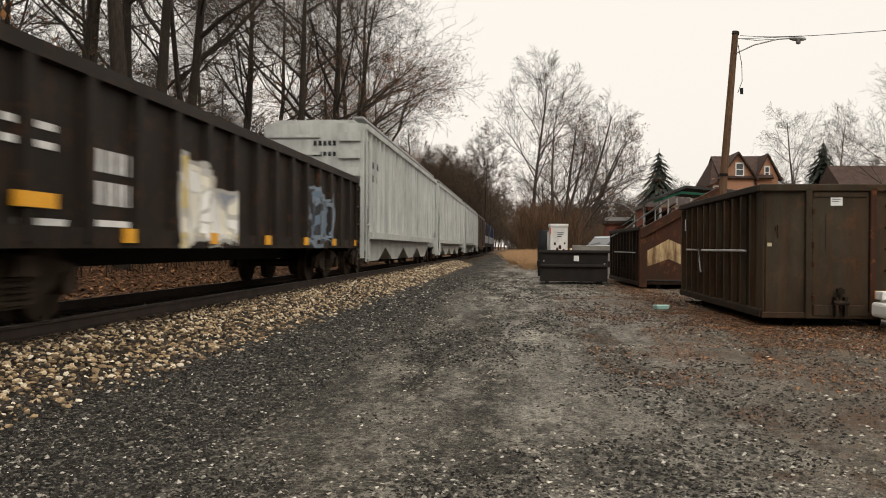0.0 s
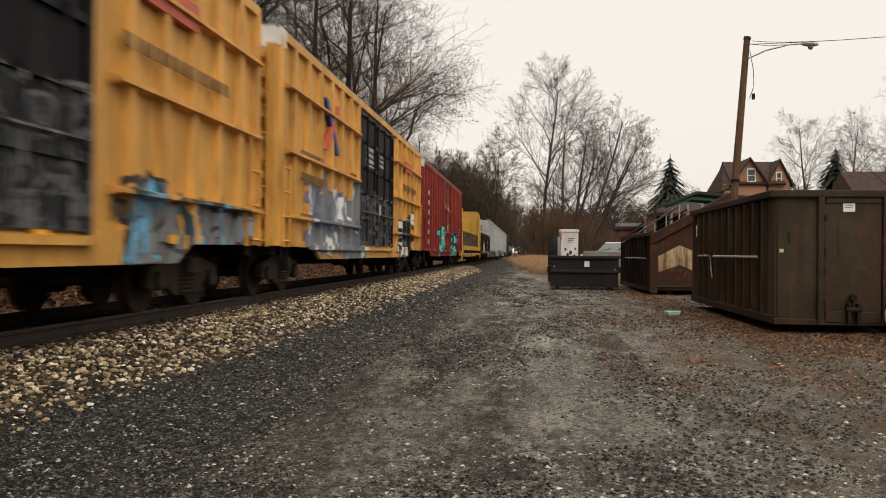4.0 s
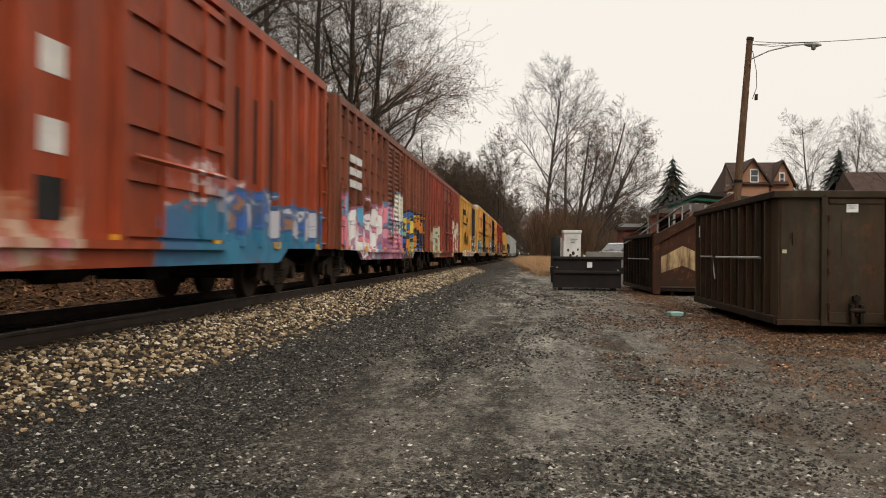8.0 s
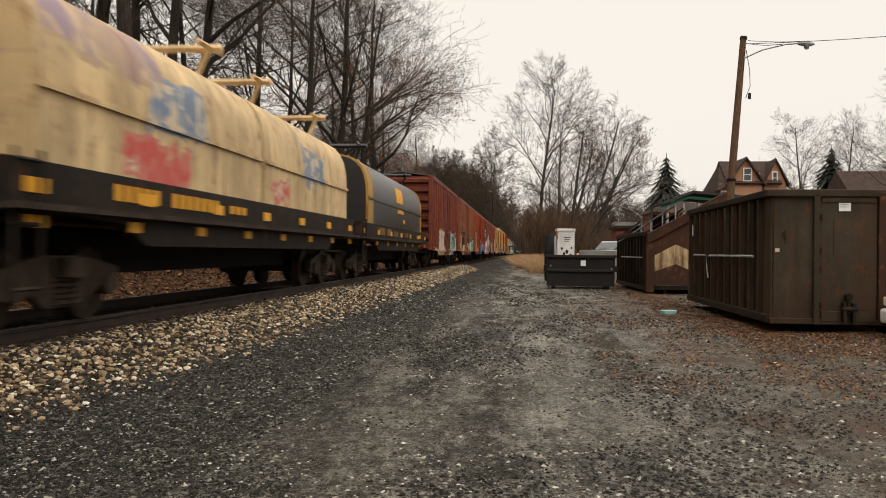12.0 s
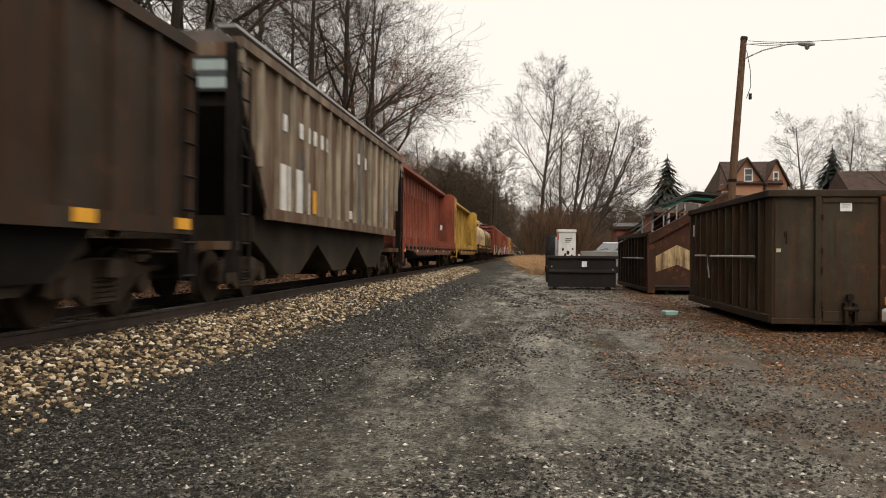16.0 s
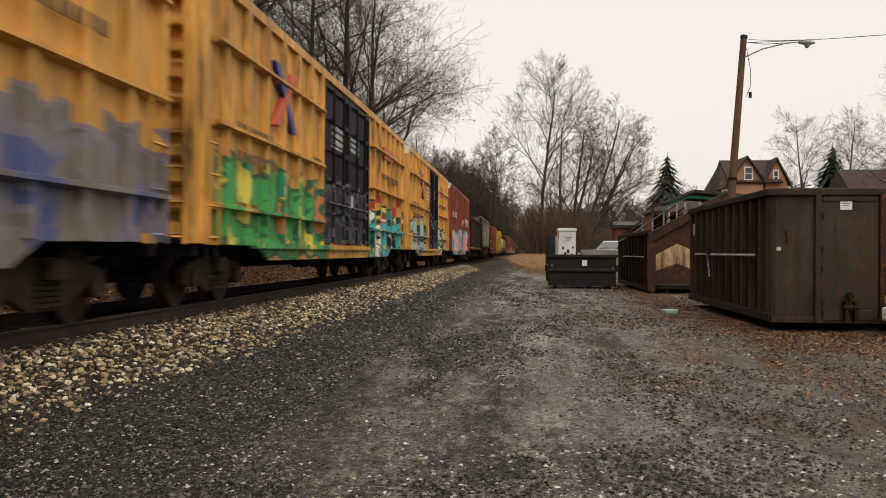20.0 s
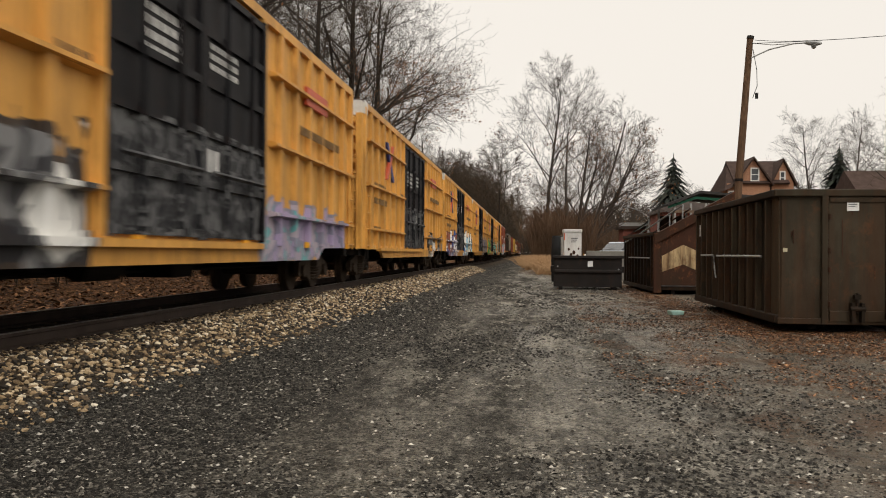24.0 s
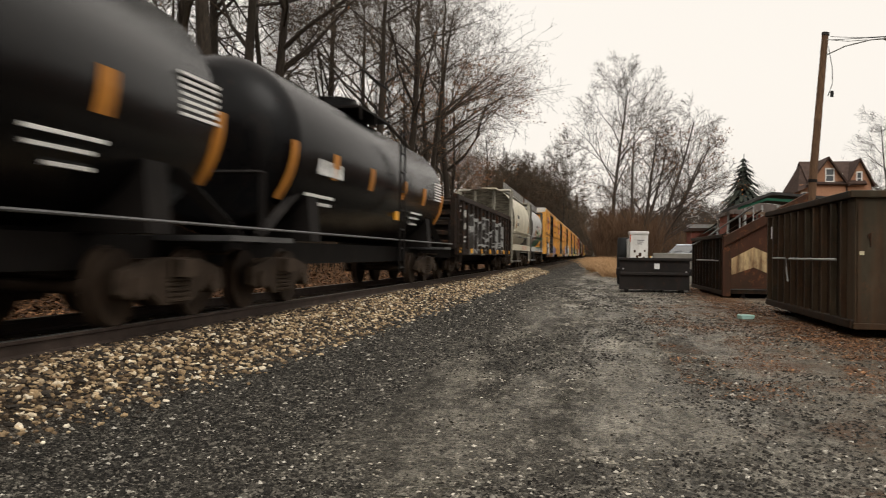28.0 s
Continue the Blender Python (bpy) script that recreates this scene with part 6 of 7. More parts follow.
yb = P("centerbeam_yellow", (0.5, 0.3, 0.055), [], 0.55, 0.45, 0.4)
centerbeam("weathered yellow centerbeam lumber car, empty", -225.3, -203.1, yb, P("rusty_yellow_deck", (0.26, 0.15, 0.06), (), 0.6, 0.6, 0.7), False)
rb = P("centerbeam_red", (0.25, 0.065, 0.036), [], 0.55, 0.35, 0.3)
car, h = centerbeam("faded red centerbeam car with oval openings, empty", -248.4, -226.2, rb, P("rusty_red_deck", (0.12, 0.05, 0.035), (), 0.6, 0.6, 0.6), True)
marks(car, [(-h + 3.0, -h + 3.9, 1.4 + 0.18 * k, 1.5 + 0.18 * k) for k in range(4)] + [(h - 1.9, h - 0.8, 2.2, 2.5)], None, 0.74)

# near-black end steel: the shade of the open end recess is in its colour
shaded_end = plain("shaded_end_steel", (0.016, 0.013, 0.011), 0.75, 0.1, 0.5, 2)
# ribs get a paler paint than the brown panels between them
car, h = hopper("grey-brown weathered covered hopper car with rib sides", -265.9, -248.9, P("dirty_hopper_paint", (0.2, 0.15, 0.1), [(-9, -8.3, 3.5, 3.9, ((0.2, 0.3, 0.28), (0.3, 0.36, 0.34)), 0.8, 3)], 0.6, 0.5, 0.4, 0.45, 0.8), 4.02, 1.45, 17, True, True, 1.8, roof_dark, 3, 0.5, shaded_end, P("pale_rib_paint", (0.36, 0.3, 0.21), (), 0.6, 0.45, 0.3, 0.4, 0.5))
marks(car, [(-h + 2.6 + 0.56 * k, -h + 2.98 + 0.56 * k, 3.04, 3.34) for k in range(7)] + [(0.7, 1.25, 3.14, 3.42), (1.6, 2.2, 3.1, 3.4)], None, 1.46)
for k in range(4):
    part("worn_patch", Mesh().box(1.44, 1.462, -6.1 + 0.56 * k, -5.7 + 0.56 * k, 1.52, 2.42 - 0.2 * (k > 2)), CAP, car, "flaking white paint patch")
for y0, z0, z1, m in ((-3.7, 1.62, 2.1, mark_yellow), (-0.55, 1.66, 2.05, mark_yellow), (-0.05, 1.66, 1.86, CAP), (1.55, 1.64, 2.0, mark_yellow), (1.1, 1.64, 3.8, walk_steel), (-2.5, 1.6, 2.7, walk_steel), (-4.6, 1.6, 2.8, walk_steel), (5.0, 1.56, 2.9, walk_steel), (5.3, 2.2, 2.9, mark_yellow)):
    part("notice", Mesh().box(1.44, 1.463, y0, y0 + 0.24, z0, z1), m, car)
car, h = hopper("dark brown open-top hopper car with ribbed sides", -283.0, -267.5, P("coal_hopper_paint", (0.042, 0.034, 0.026), (), 0.6, 0.5, 0.25, 0.5, 0.35), 3.48, 1.12, 15, True, False, 2.2, end_mat=shaded_end)
part("belly", Mesh().prism([(-h * 0.72, 1.1), (-h * 0.6, 0.5), (h * 0.6, 0.5), (h * 0.72, 1.1)], "x", -1.25, 1.25), steel_dark, car)
reflectors(car, h, 1.1, 7, 1.54, 0.42, 0.14)
marks(car, [(-6.9, -6.5, 2.5, 2.75), (-6.9, -6.5, 2.0, 2.2), (-5.6, -5.35, 2.4, 2.75), (-5.6, -5.35, 2.0, 2.2)], walk_steel, 1.46)
for y0, z0, z1 in ((-5.9, 1.4, 1.5), (-3.2, 1.35, 1.6), (-2.6, 1.35, 1.7), (0.4, 1.35, 1.6), (3.2, 1.35, 1.7), (-6.6, 1.4, 1.9)):
    part("worn_patch", Mesh().box(1.44, 1.462, y0, y0 + 0.14, z0, z1), CAP, car)

n1 = P("oxide_red_paint_five", (0.25, 0.062, 0.034), [(-6.0, -1.0, 0.7, 2.05, (PINK, (0.5, 0.45, 0.2), LILAC, TANGER, (0.12, 0.3, 0.42), PINK), 0.55, 3, (0.02, 0.3, 0.33)), (0.2, 5.8, 0.7, 2.15, (PINK, (0.62, 0.52, 0.3), LILAC, (0.5, 0.2, 0.3), (0.6, 0.5, 0.46), PINK), 0.6, 8, (0.02, 0.36, 0.38))], 0.5, 0.3, 0.15)
car, h = boxcar("oxide red boxcar with teal and pink graffiti", -300.4, -284.7, n1, 4.72, 0.8, 12, 0.22, 0.1, (0.02, 0.22), None, "plug", (), 11, CAP)
for k in range(4):
    y0 = 2.4 + 1.18 * k
    part("lettering", Mesh().prism([(y0, 2.78), (y0 + 0.2, 2.78), (y0 + 0.24, 2.98), (y0 + 0.7, 2.98), (y0 + 0.76, 3.12), (y0 + 0.1, 3.12)], "x", 1.53, 1.565), mark_white, car)
    part("lettering", Mesh().box(1.53, 1.565, y0, y0 + 0.8, 2.66, 2.71), mark_white, car)
for y0, z0 in ((4.75, 1.95), (5.6, 1.85), (-5.9, 2.9), (-4.2, 2.9), (0.8, 2.6)):
    for k in range(4):
        part("lettering", Mesh().box(1.53, 1.562, y0, y0 + 0.62, z0 + 0.09 * k, z0 + 0.09 * k + 0.05), mark_white, car)
part("notice", Mesh().box(1.53, 1.566, 4.75, 5.4, 1.45, 1.75), CAP, car, "white notice plate")
part("notice", Mesh().box(1.53, 1.566, 4.5, 5.1, 1.0, 1.2), mark_yellow, car, "yellow notice plate")
part("notice", Mesh().box(1.53, 1.566, 5.6, 6.1, 1.0, 1.18), mark_yellow, car, "yellow notice plate")

railbox(-317.2, -301.7, [(-7.4, -2.4, 0.7, 2.0, (PALEG, (0.4, 0.44, 0.4), (0.5, 0.55, 0.5), GREY, YELLOW), 0.7, 3), (2.4, 6.3, 0.75, 2.0, (PALEG, (0.34, 0.42, 0.36), (0.5, 0.52, 0.42), (0.5, 0.3, 0.1), PALEG), 0.7, 9)], 6, 12)
railbox(-337.0, -318.4, [(-8.6, -2.0, 0.7, 2.15, (GREEN, LEMON, GREEN, (0.03, 0.22, 0.12), (0.5, 0.2, 0.06), GREEN), 0.6, 5, (0.03, 0.1, 0.05)), (3.0, 9.0, 0.6, 2.15, (LEMON, TEAL, (0.75, 0.72, 0.6), (0.03, 0.26, 0.2), LEMON, BLACK, TEAL), 0.8, 2, (0.01, 0.03, 0.03)), (3.0, 9.0, 2.15, 2.25, ((0.42, 0.05, 0.03), (0.42, 0.05, 0.03), (0.75, 0.7, 0.6)), 1.4, 4, (0.4, 0.05, 0.03))], 7, 14, 0.55)
railbox(-356.3, -338.1, [(2.6, 9.0, 0.5, 2.05, ((0.18, 0.15, 0.11), (0.15, 0.13, 0.1), (0.2, 0.17, 0.13), (0.17, 0.14, 0.1), (0.13, 0.11, 0.09), (0.07, 0.09, 0.2)), 0.8, 6, (0.2, 0.17, 0.2))], 8)
railbox(-376.2, -357.5, [(-8.6, -1.6, 0.5, 1.9, (BLUE, WHITE, (0.3, 0.1, 0.06), WHITE, (0.1, 0.12, 0.3)), 0.6, 4, (0.12, 0.05, 0.04)), (2.2, 9.2, 0.5, 2.0, (WHITE, (0.7, 0.68, 0.6), BLUE, (0.6, 0.56, 0.4), SKYB), 0.8, 3)], 9)
railbox(-396.0, -377.3, [(4.5, 9.0, 0.5, 1.5, (GREY, YELLOW, WHITE), 0.5, 5)], 10)
railbox(-416.2, -397.5, [(-7.4, -2.8, 0.7, 1.95, ((0.12, 0.11, 0.1), (0.55, 0.53, 0.5), BLACK, GREY, WHITE), 0.8, 7), (2.6, 8.6, 0.6, 1.6, (LILAC, (0.4, 0.34, 0.38), (0.36, 0.3, 0.36), (0.12, 0.36, 0.36), LILAC), 0.6, 4, (0.2, 0.2, 0.26))], 11)

# grimy paint; the dark end recess's shade is also put into it
bay = P("dirty_shaded_bay_paint", (0.12, 0.115, 0.095), (), 0.6, 0.6, 0.3)
cage = P("grey_cage_paint", (0.4, 0.38, 0.31), (), 0.6, 0.6, 0.2)
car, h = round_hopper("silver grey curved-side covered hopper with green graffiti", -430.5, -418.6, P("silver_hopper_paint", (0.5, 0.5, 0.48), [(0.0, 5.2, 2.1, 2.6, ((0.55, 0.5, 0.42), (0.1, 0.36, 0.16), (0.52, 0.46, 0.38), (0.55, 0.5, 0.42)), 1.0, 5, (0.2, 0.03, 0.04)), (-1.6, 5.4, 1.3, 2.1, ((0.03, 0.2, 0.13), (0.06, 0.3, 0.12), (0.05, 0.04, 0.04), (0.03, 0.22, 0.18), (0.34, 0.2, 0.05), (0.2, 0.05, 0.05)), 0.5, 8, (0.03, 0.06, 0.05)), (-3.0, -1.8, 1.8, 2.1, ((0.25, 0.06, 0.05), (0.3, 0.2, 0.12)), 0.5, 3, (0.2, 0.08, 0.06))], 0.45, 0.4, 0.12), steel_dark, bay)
marks(car, [(-1.1, -0.2, 2.78, 2.92), (-1.1, 0.0, 2.36, 2.52)], mark_black, 1.505)
part("notice", Mesh().box(1.44, 1.512, -1.9, -1.65, 2.2, 2.6), CARD, car)
car, h = round_hopper("cream grey curved-side covered hopper car", -443.3, -431.4, P("cream_hopper_paint", (0.58, 0.54, 0.42), (), 0.5, 0.35, 0.1, 0.12), bay, cage)
marks(car, [(-2.9, -2.0, 2.82, 3.0), (-2.9, -2.2, 2.42, 2.58)], walk_steel, 1.5)
marks(car, [(-1.2, 0.4, 1.8, 1.86), (-2.2, -1.6, 1.75, 1.8), (2.0, 3.0, 1.8, 1.86)], walk_steel, 1.44)
for z in (1.14, 1.21, 1.28):
    part("lettering", Mesh().box(1.47, 1.504, 0.2, 1.6, z, z + 0.035), mark_red, car)
    part("lettering", Mesh().box(1.47, 1.504, 2.1, 3.1, z, z + 0.035), mark_red, car)
part("notice", Mesh().box(1.44, 1.512, -3.7, -3.5, 2.3, 2.75), CARD, car)
part("notice", Mesh().box(1.44, 1.512, 4.2, 4.4, 2.2, 2.6), CARD, car)
car, h = gondola("dark gondola car with white sprayed lettering and scrap", -460.9, -444.6, P("dark_gondola_paint", (0.017, 0.013, 0.011), [(-5.2, 4.8, 0.95, 2.0, ((0.018, 0.014, 0.012), (0.02, 0.016, 0.013), (0.018, 0.014, 0.012)), 1.0, 6, (0.28, 0.28, 0.27))], 0.5, 0.35, 0.35), 2.58, 0.95, 15, 0.0, plain("scrap", (0.08, 0.065, 0.055), 0.8, 0.2, 0.4, 3))
marks(car, [(-h + 0.7, -h + 1.2, 2.36, 2.44), (-h + 0.7, -h + 1.2, 2.2, 2.28), (-h + 1.5, -h + 2.3, 2.06, 2.3), (-h + 1.5, -h + 2.3, 1.66, 1.86), (-h + 1.5, -h + 2.3, 1.36, 1.42), (-h + 1.5, -h + 2.3, 1.22, 1.28), (-h + 2.6, -h + 3.2, 1.66, 1.8)], None, 1.46)
band = P("orange_band", (0.5, 0.2, 0.03), (), 0.5, 0.3, 0.2)
tk = P("black_tank_paint", (0.003, 0.003, 0.0034), (), 0.24, 0.05, 0.02)
tk.node_tree.nodes["Principled BSDF"].inputs["Specular IOR Level"].default_value = 0.12
tank_car("glossy black tank car with orange bands", -476.35, -461.6, tk, band)
tank_car("glossy black tank car with orange bands and white stencils", -490.8, -476.3, tk, band)


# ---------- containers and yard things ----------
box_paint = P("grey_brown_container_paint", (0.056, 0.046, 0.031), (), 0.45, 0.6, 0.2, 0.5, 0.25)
# darker tone of the container colour: side walls, rims, latch, shed back
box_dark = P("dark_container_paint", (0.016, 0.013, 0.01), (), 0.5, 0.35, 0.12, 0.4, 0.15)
# rusty brown, darkened for the shadow on the rear container's near end
rust_paint = P("rusty_container_paint", (0.06, 0.028, 0.018), (), 0.65, 0.5, 0.6)
cream_sign = P("worn_cream_panel", (0.5, 0.36, 0.19), (), 0.7, 0.6, 0.6, 0.25, 0.8)


def rolloff(label, at, turn, width, length, base, top, side_mat, end_mat, ribs):
    """An open-top roll-off container; its near left corner is the origin, y runs away along its side."""
    c = thing("rolloff_container", label, "waste container", at, "roll-off containers", turn)
    part("floor", Mesh().box(0.02, width - 0.02, 0.02, length - 0.02, base, base + 0.12), side_mat, c)
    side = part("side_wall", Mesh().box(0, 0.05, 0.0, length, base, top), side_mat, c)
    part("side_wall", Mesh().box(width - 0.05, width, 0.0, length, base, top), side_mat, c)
    for k in range(ribs):
        y = 0.55 + (length - 0.75) * k / (ribs - 1)
        part("side_rib", Mesh().prism([(0, y + 0.05), (-0.1, y + 0.035), (-0.1, y - 0.035), (0, y - 0.05)], "z", base + 0.06, top - 0.08), end_mat, c, bevel=0.006)
    rim = Mesh().box(-0.12, 0.08, -0.06, length + 0.05, top - 0.06, top + 0.06).box(width - 0.08, width + 0.12, -0.06, length + 0.05, top - 0.06, top + 0.06).box(-0.1, width + 0.1, length - 0.06, length + 0.06, top - 0.06, top + 0.06)
    part("top_rim", rim, side_mat, c, bevel=0.015)
    part("bottom_rail", Mesh().box(-0.1, 0.1, -0.02, length, base - 0.06, base + 0.08).box(width - 0.1, width + 0.1, -0.02, length, base - 0.06, base + 0.08), side_mat, c, bevel=0.015)
    part("skid", Mesh().box(0.5, 0.62, 0.1, length - 0.1, base - 0.16, base).box(width - 0.62, width - 0.5, 0.1, length - 0.1, base - 0.16, base), steel_dark, c)
    for x in (0.42, width - 0.55):
        for y in (0.45, length - 0.5):
            part("ground_roller", Mesh().tube([(x, y, 0.1), (x + 0.16, y, 0.1)], 0.1, 12), steel_dark, c, smooth=True)
    part("end_wall", Mesh().box(0, width, length - 0.05, length, base, top), side_mat, c)
    return c


# large container nearest the road: grey-brown doors at its near end
C1W, C1T, C1B = 2.44, 2.35, 0.22
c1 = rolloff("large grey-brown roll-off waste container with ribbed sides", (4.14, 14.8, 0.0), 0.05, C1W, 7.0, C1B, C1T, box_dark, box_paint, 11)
part("corner_plate", Mesh().box(-0.02, 0.66, -0.03, 0.03, C1B, C1T).box(-0.03, 0.03, -0.03, 0.42, C1B, C1T), box_paint, c1, bevel=0.012)
door = part("door", Mesh().box(0.76, 1.68, -0.05, 0.01, C1B, C1T - 0.04), box_paint, c1, bevel=0.01)
part("door_frame", Mesh().box(0.78, 1.66, -0.085, -0.05, C1B - 0.02, C1B + 0.16).box(0.78, 1.66, -0.07, -0.05, C1T - 0.16, C1T - 0.07), box_paint, door, bevel=0.01)
latch = part("latch", Mesh().tube([(1.2, -0.15, C1B + 0.12), (1.2, -0.15, C1B + 0.46)], 0.03, 10).box(1.1, 1.15, -0.2, -0.06, C1B - 0.02, C1B + 0.3).box(1.25, 1.3, -0.2, -0.06, C1B - 0.02, C1B + 0.3)
             .tube([(1.08, -0.16, C1B + 0.2), (1.32, -0.16, C1B + 0.2)], 0.05, 10).box(1.15, 1.25, -0.18, -0.08, C1B + 0.36, C1B + 0.44), box_dark, door, "rusty latch and pull hook", True)
for x in (0.7, 1.74):
    part("door_post", Mesh().prism([(x - 0.05, 0.02), (x - 0.05, -0.1), (x + 0.05, -0.1), (x + 0.05, 0.02)], "z", C1B - 0.07, C1T), rust_paint if x > 1.5 else box_paint, c1, bevel=0.012)
for z in (0.45, 1.02, 1.34, 1.9):
    part("hinge", Mesh().tube([(0.77, -0.1, z), (0.77, -0.1, z + 0.09)], 0.028, 8), rust_paint, c1, smooth=True)
part("side_panel", Mesh().box(1.79, C1W, -0.03, 0.02, C1B, C1T), box_paint, c1, bevel=0.01)
for k in range(5):
    part("ladder_rung", Mesh().tube([(1.95, -0.03, 0.6 + k * 0.36), (1.95, -0.12, 0.62 + k * 0.36), (2.3, -0.12, 0.62 + k * 0.36), (2.3, -0.03, 0.6 + k * 0.36)], 0.014, 6), steel_dark, c1, smooth=True)
part("near_rim", Mesh().box(-0.12, C1W + 0.12, -0.1, 0.06, C1T - 0.06, C1T + 0.06), box_paint, c1, bevel=0.015)
part("near_sill", Mesh().box(-0.05, C1W + 0.05, -0.07, 0.06, C1B - 0.07, C1B + 0.03), box_paint, c1, bevel=0.012)
paper = part("paper_label", Mesh().box(1.06, 1.25, -0.058, -0.052, C1T - 0.3, C1T - 0.07), plain("paper", (0.68, 0.68, 0.66), 0.8, 0, 0.08, 5), c1, "white paper notice")
for k in range(4):
    part("print", Mesh().box(1.08, 1.22 - 0.03 * (k % 2), -0.06, -0.057, C1T - 0.13 - 0.035 * k, C1T - 0.118 - 0.035 * k), walk_steel, paper)
part("sticker", Mesh().box(0.04, 0.11, -0.036, -0.031, 1.36, 1.42), plain("sticker", (0.5, 0.44, 0.3), 0.7), c1, "small faded sticker")
for x, z0, z1 in ((0.2, 1.5, 1.72), (0.17, 1.62, 1.7), (0.98, 1.3, 1.9), (1.14, 1.98, 2.1), (1.5, 0.9, 1.15)):
    part("paint_chip", Mesh().box(x, x + 0.012, -0.057, -0.03, z0, z1), rust_paint, c1, "rust streak through the paint")
part("side_rod", Mesh().tube([(-0.13, 0.7, 1.28), (-0.13, 4.3, 1.28)], 0.022, 8).tube([(-0.13, 4.7, 1.29), (-0.13, 6.0, 1.29)], 0.02, 8).tube([(-0.13, 4.6, 1.28), (-0.14, 4.5, 1.05), (-0.14, 4.35, 0.8)], 0.018, 6), galvan, c1, "bare steel side latch rod", True)
part("side_tag", Mesh().box(-0.105, -0.1, 6.25, 6.36, 1.75, 2.02), plain("paper", (0.6, 0.6, 0.58), 0.8), c1)

# rusty container behind it
c2 = rolloff("rusty roll-off container with cream side panel", (4.0, 28.2, 0.0), 1.6, 2.4, 7.2, 0.14, 1.98, box_dark, box_dark, 10)
part("end_panel", Mesh().prism([(0.0, 0.3), (2.4, 0.3), (2.4, 3.2), (0.0, 1.85)], "y", -0.04, 0.02), rust_paint, c2)
part("end_rim", Mesh().prism([(-0.08, 1.62), (2.45, 3.05), (2.45, 3.35), (-0.08, 1.95)], "y", -0.16, 0.06), rust_paint, c2, bevel=0.012)
part("end_post", Mesh().box(-0.1, 0.14, -0.12, 0.06, 0.05, 2.0), rust_paint, c2, bevel=0.012)
part("cream_panel", Mesh().prism([(0.17, 0.73), (0.85, 0.98), (1.5, 0.7), (1.5, 1.33), (0.85, 1.62), (0.17, 1.25)], "y", -0.052, -0.041), cream_sign, c2, "worn cream painted panel")
part("side_rod", Mesh().tube([(-0.13, 0.6, 1.18), (-0.13, 5.4, 1.18)], 0.02, 8), galvan, c2, smooth=True)
# sheet metal and rails lying over its top
pile = thing("scrap_boards", "loose rusty boards lying on the container", "scrap", (4.6, 29.5, 2.0), turn=1.6)
for k in range(7):
    part("board", Mesh().bar((0.1 + 0.22 * k, 0.3 * (k % 3), 0.03 + 0.1 * k), (0.0 + 0.22 * k, 6.0 - 0.4 * (k % 4), 0.05 + 0.02 * k), 0.07 + 0.03 * (k % 2)), (rust_paint, deck_wood)[k % 2], pile)
hr = thing("handrail", "pale steel pipe handrail rising over the container", "handrail", (3.95, 33.6, 1.98))
up = [(-0.3, 0.6, -0.2), (0.05, -0.6, 0.05), (0.5, -2.6, 0.5), (0.95, -5.0, 0.95)]
part("rail", Mesh().tube(up, 0.03, 8), galvan, hr, smooth=True)
part("rail", Mesh().tube([(x + 0.25, y, z - 0.12) for x, y, z in up[1:]], 0.025, 8), rust_paint, hr, smooth=True)
for x, y, z in ((0.05, -0.6, 0.05), (0.28, -1.6, 0.28), (0.5, -2.6, 0.5), (0.72, -3.8, 0.72), (0.95, -5.0, 0.95)):
    part("rail_post", Mesh().tube([(x, y, 0.0), (x, y, z + 0.03)], 0.025, 8), galvan, hr, smooth=True)

# low dark bin with a slanting lid
bin_paint = P("dark_bin_paint", (0.03, 0.027, 0.026), (), 0.5, 0.2, 0.1)
b = thing("waste_bin", "low dark brown steel waste bin", "waste container", (0.74, 31.2, 0.0), turn=-2)
part("body", Mesh().prism([(0.0, 0.1), (1.5, 0.1), (1.6, 1.1), (-0.12, 1.22), (-0.12, 1.12)], "x", 0.02, 2.46), bin_paint, b, bevel=0.02)
part("front_rib", Mesh().prism([(-0.06, 0.58), (-0.14, 0.63), (-0.14, 0.7), (-0.06, 0.74)], "x", 0.06, 2.42), bin_paint, b, bevel=0.01)
part("top_rim", Mesh().prism([(-0.2, 1.14), (-0.1, 1.14), (-0.1, 1.24), (-0.2, 1.24)], "x", -0.03, 2.52), bin_paint, b, bevel=0.012)
part("side_pocket", Mesh().box(-0.1, 0.04, 0.2, 1.3, 0.62, 0.85), bin_paint, b, bevel=0.01)
part("side_pocket", Mesh().box(2.44, 2.58, 0.2, 1.3, 0.62, 0.85), bin_paint, b, bevel=0.01)
part("skid", Mesh().box(0.2, 0.34, 0.0, 1.5, 0.0, 0.12).box(2.14, 2.28, 0.0, 1.5, 0.0, 0.12), steel_dark, b)
part("label", Mesh().box(1.24, 1.42, -0.14, -0.125, 0.84, 1.04), plain("paper", (0.68, 0.68, 0.66), 0.8, 0, 0.08, 5), b, "white label")
part("bolt", Mesh().tube([(0.16, -0.12, 0.84), (0.16, -0.08, 0.84)], 0.03, 8).tube([(2.34, -0.12, 0.75), (2.34, -0.08, 0.75)], 0.03, 8), galvan, b)

# white cabinet, grey cabinet and dark drum beyond the bin
white_cab = P("white_enamel", (0.68, 0.66, 0.62), [(-1, 1, 0.2, 1.0, (WHITE, (0.66, 0.64, 0.6), (0.2, 0.08, 0.04), (0.66, 0.64, 0.6)), 0.25, 5)], 0.45, 0.15, 0.3)
w = thing("white_cabinet", "white enamel cabinet with rust spots", "cabinet", (1.34, 37.0, 0.0), turn=4)
part("body", Mesh().box(0, 0.75, 0, 0.6, 0.05, 2.22), white_cab, w, bevel=0.02)
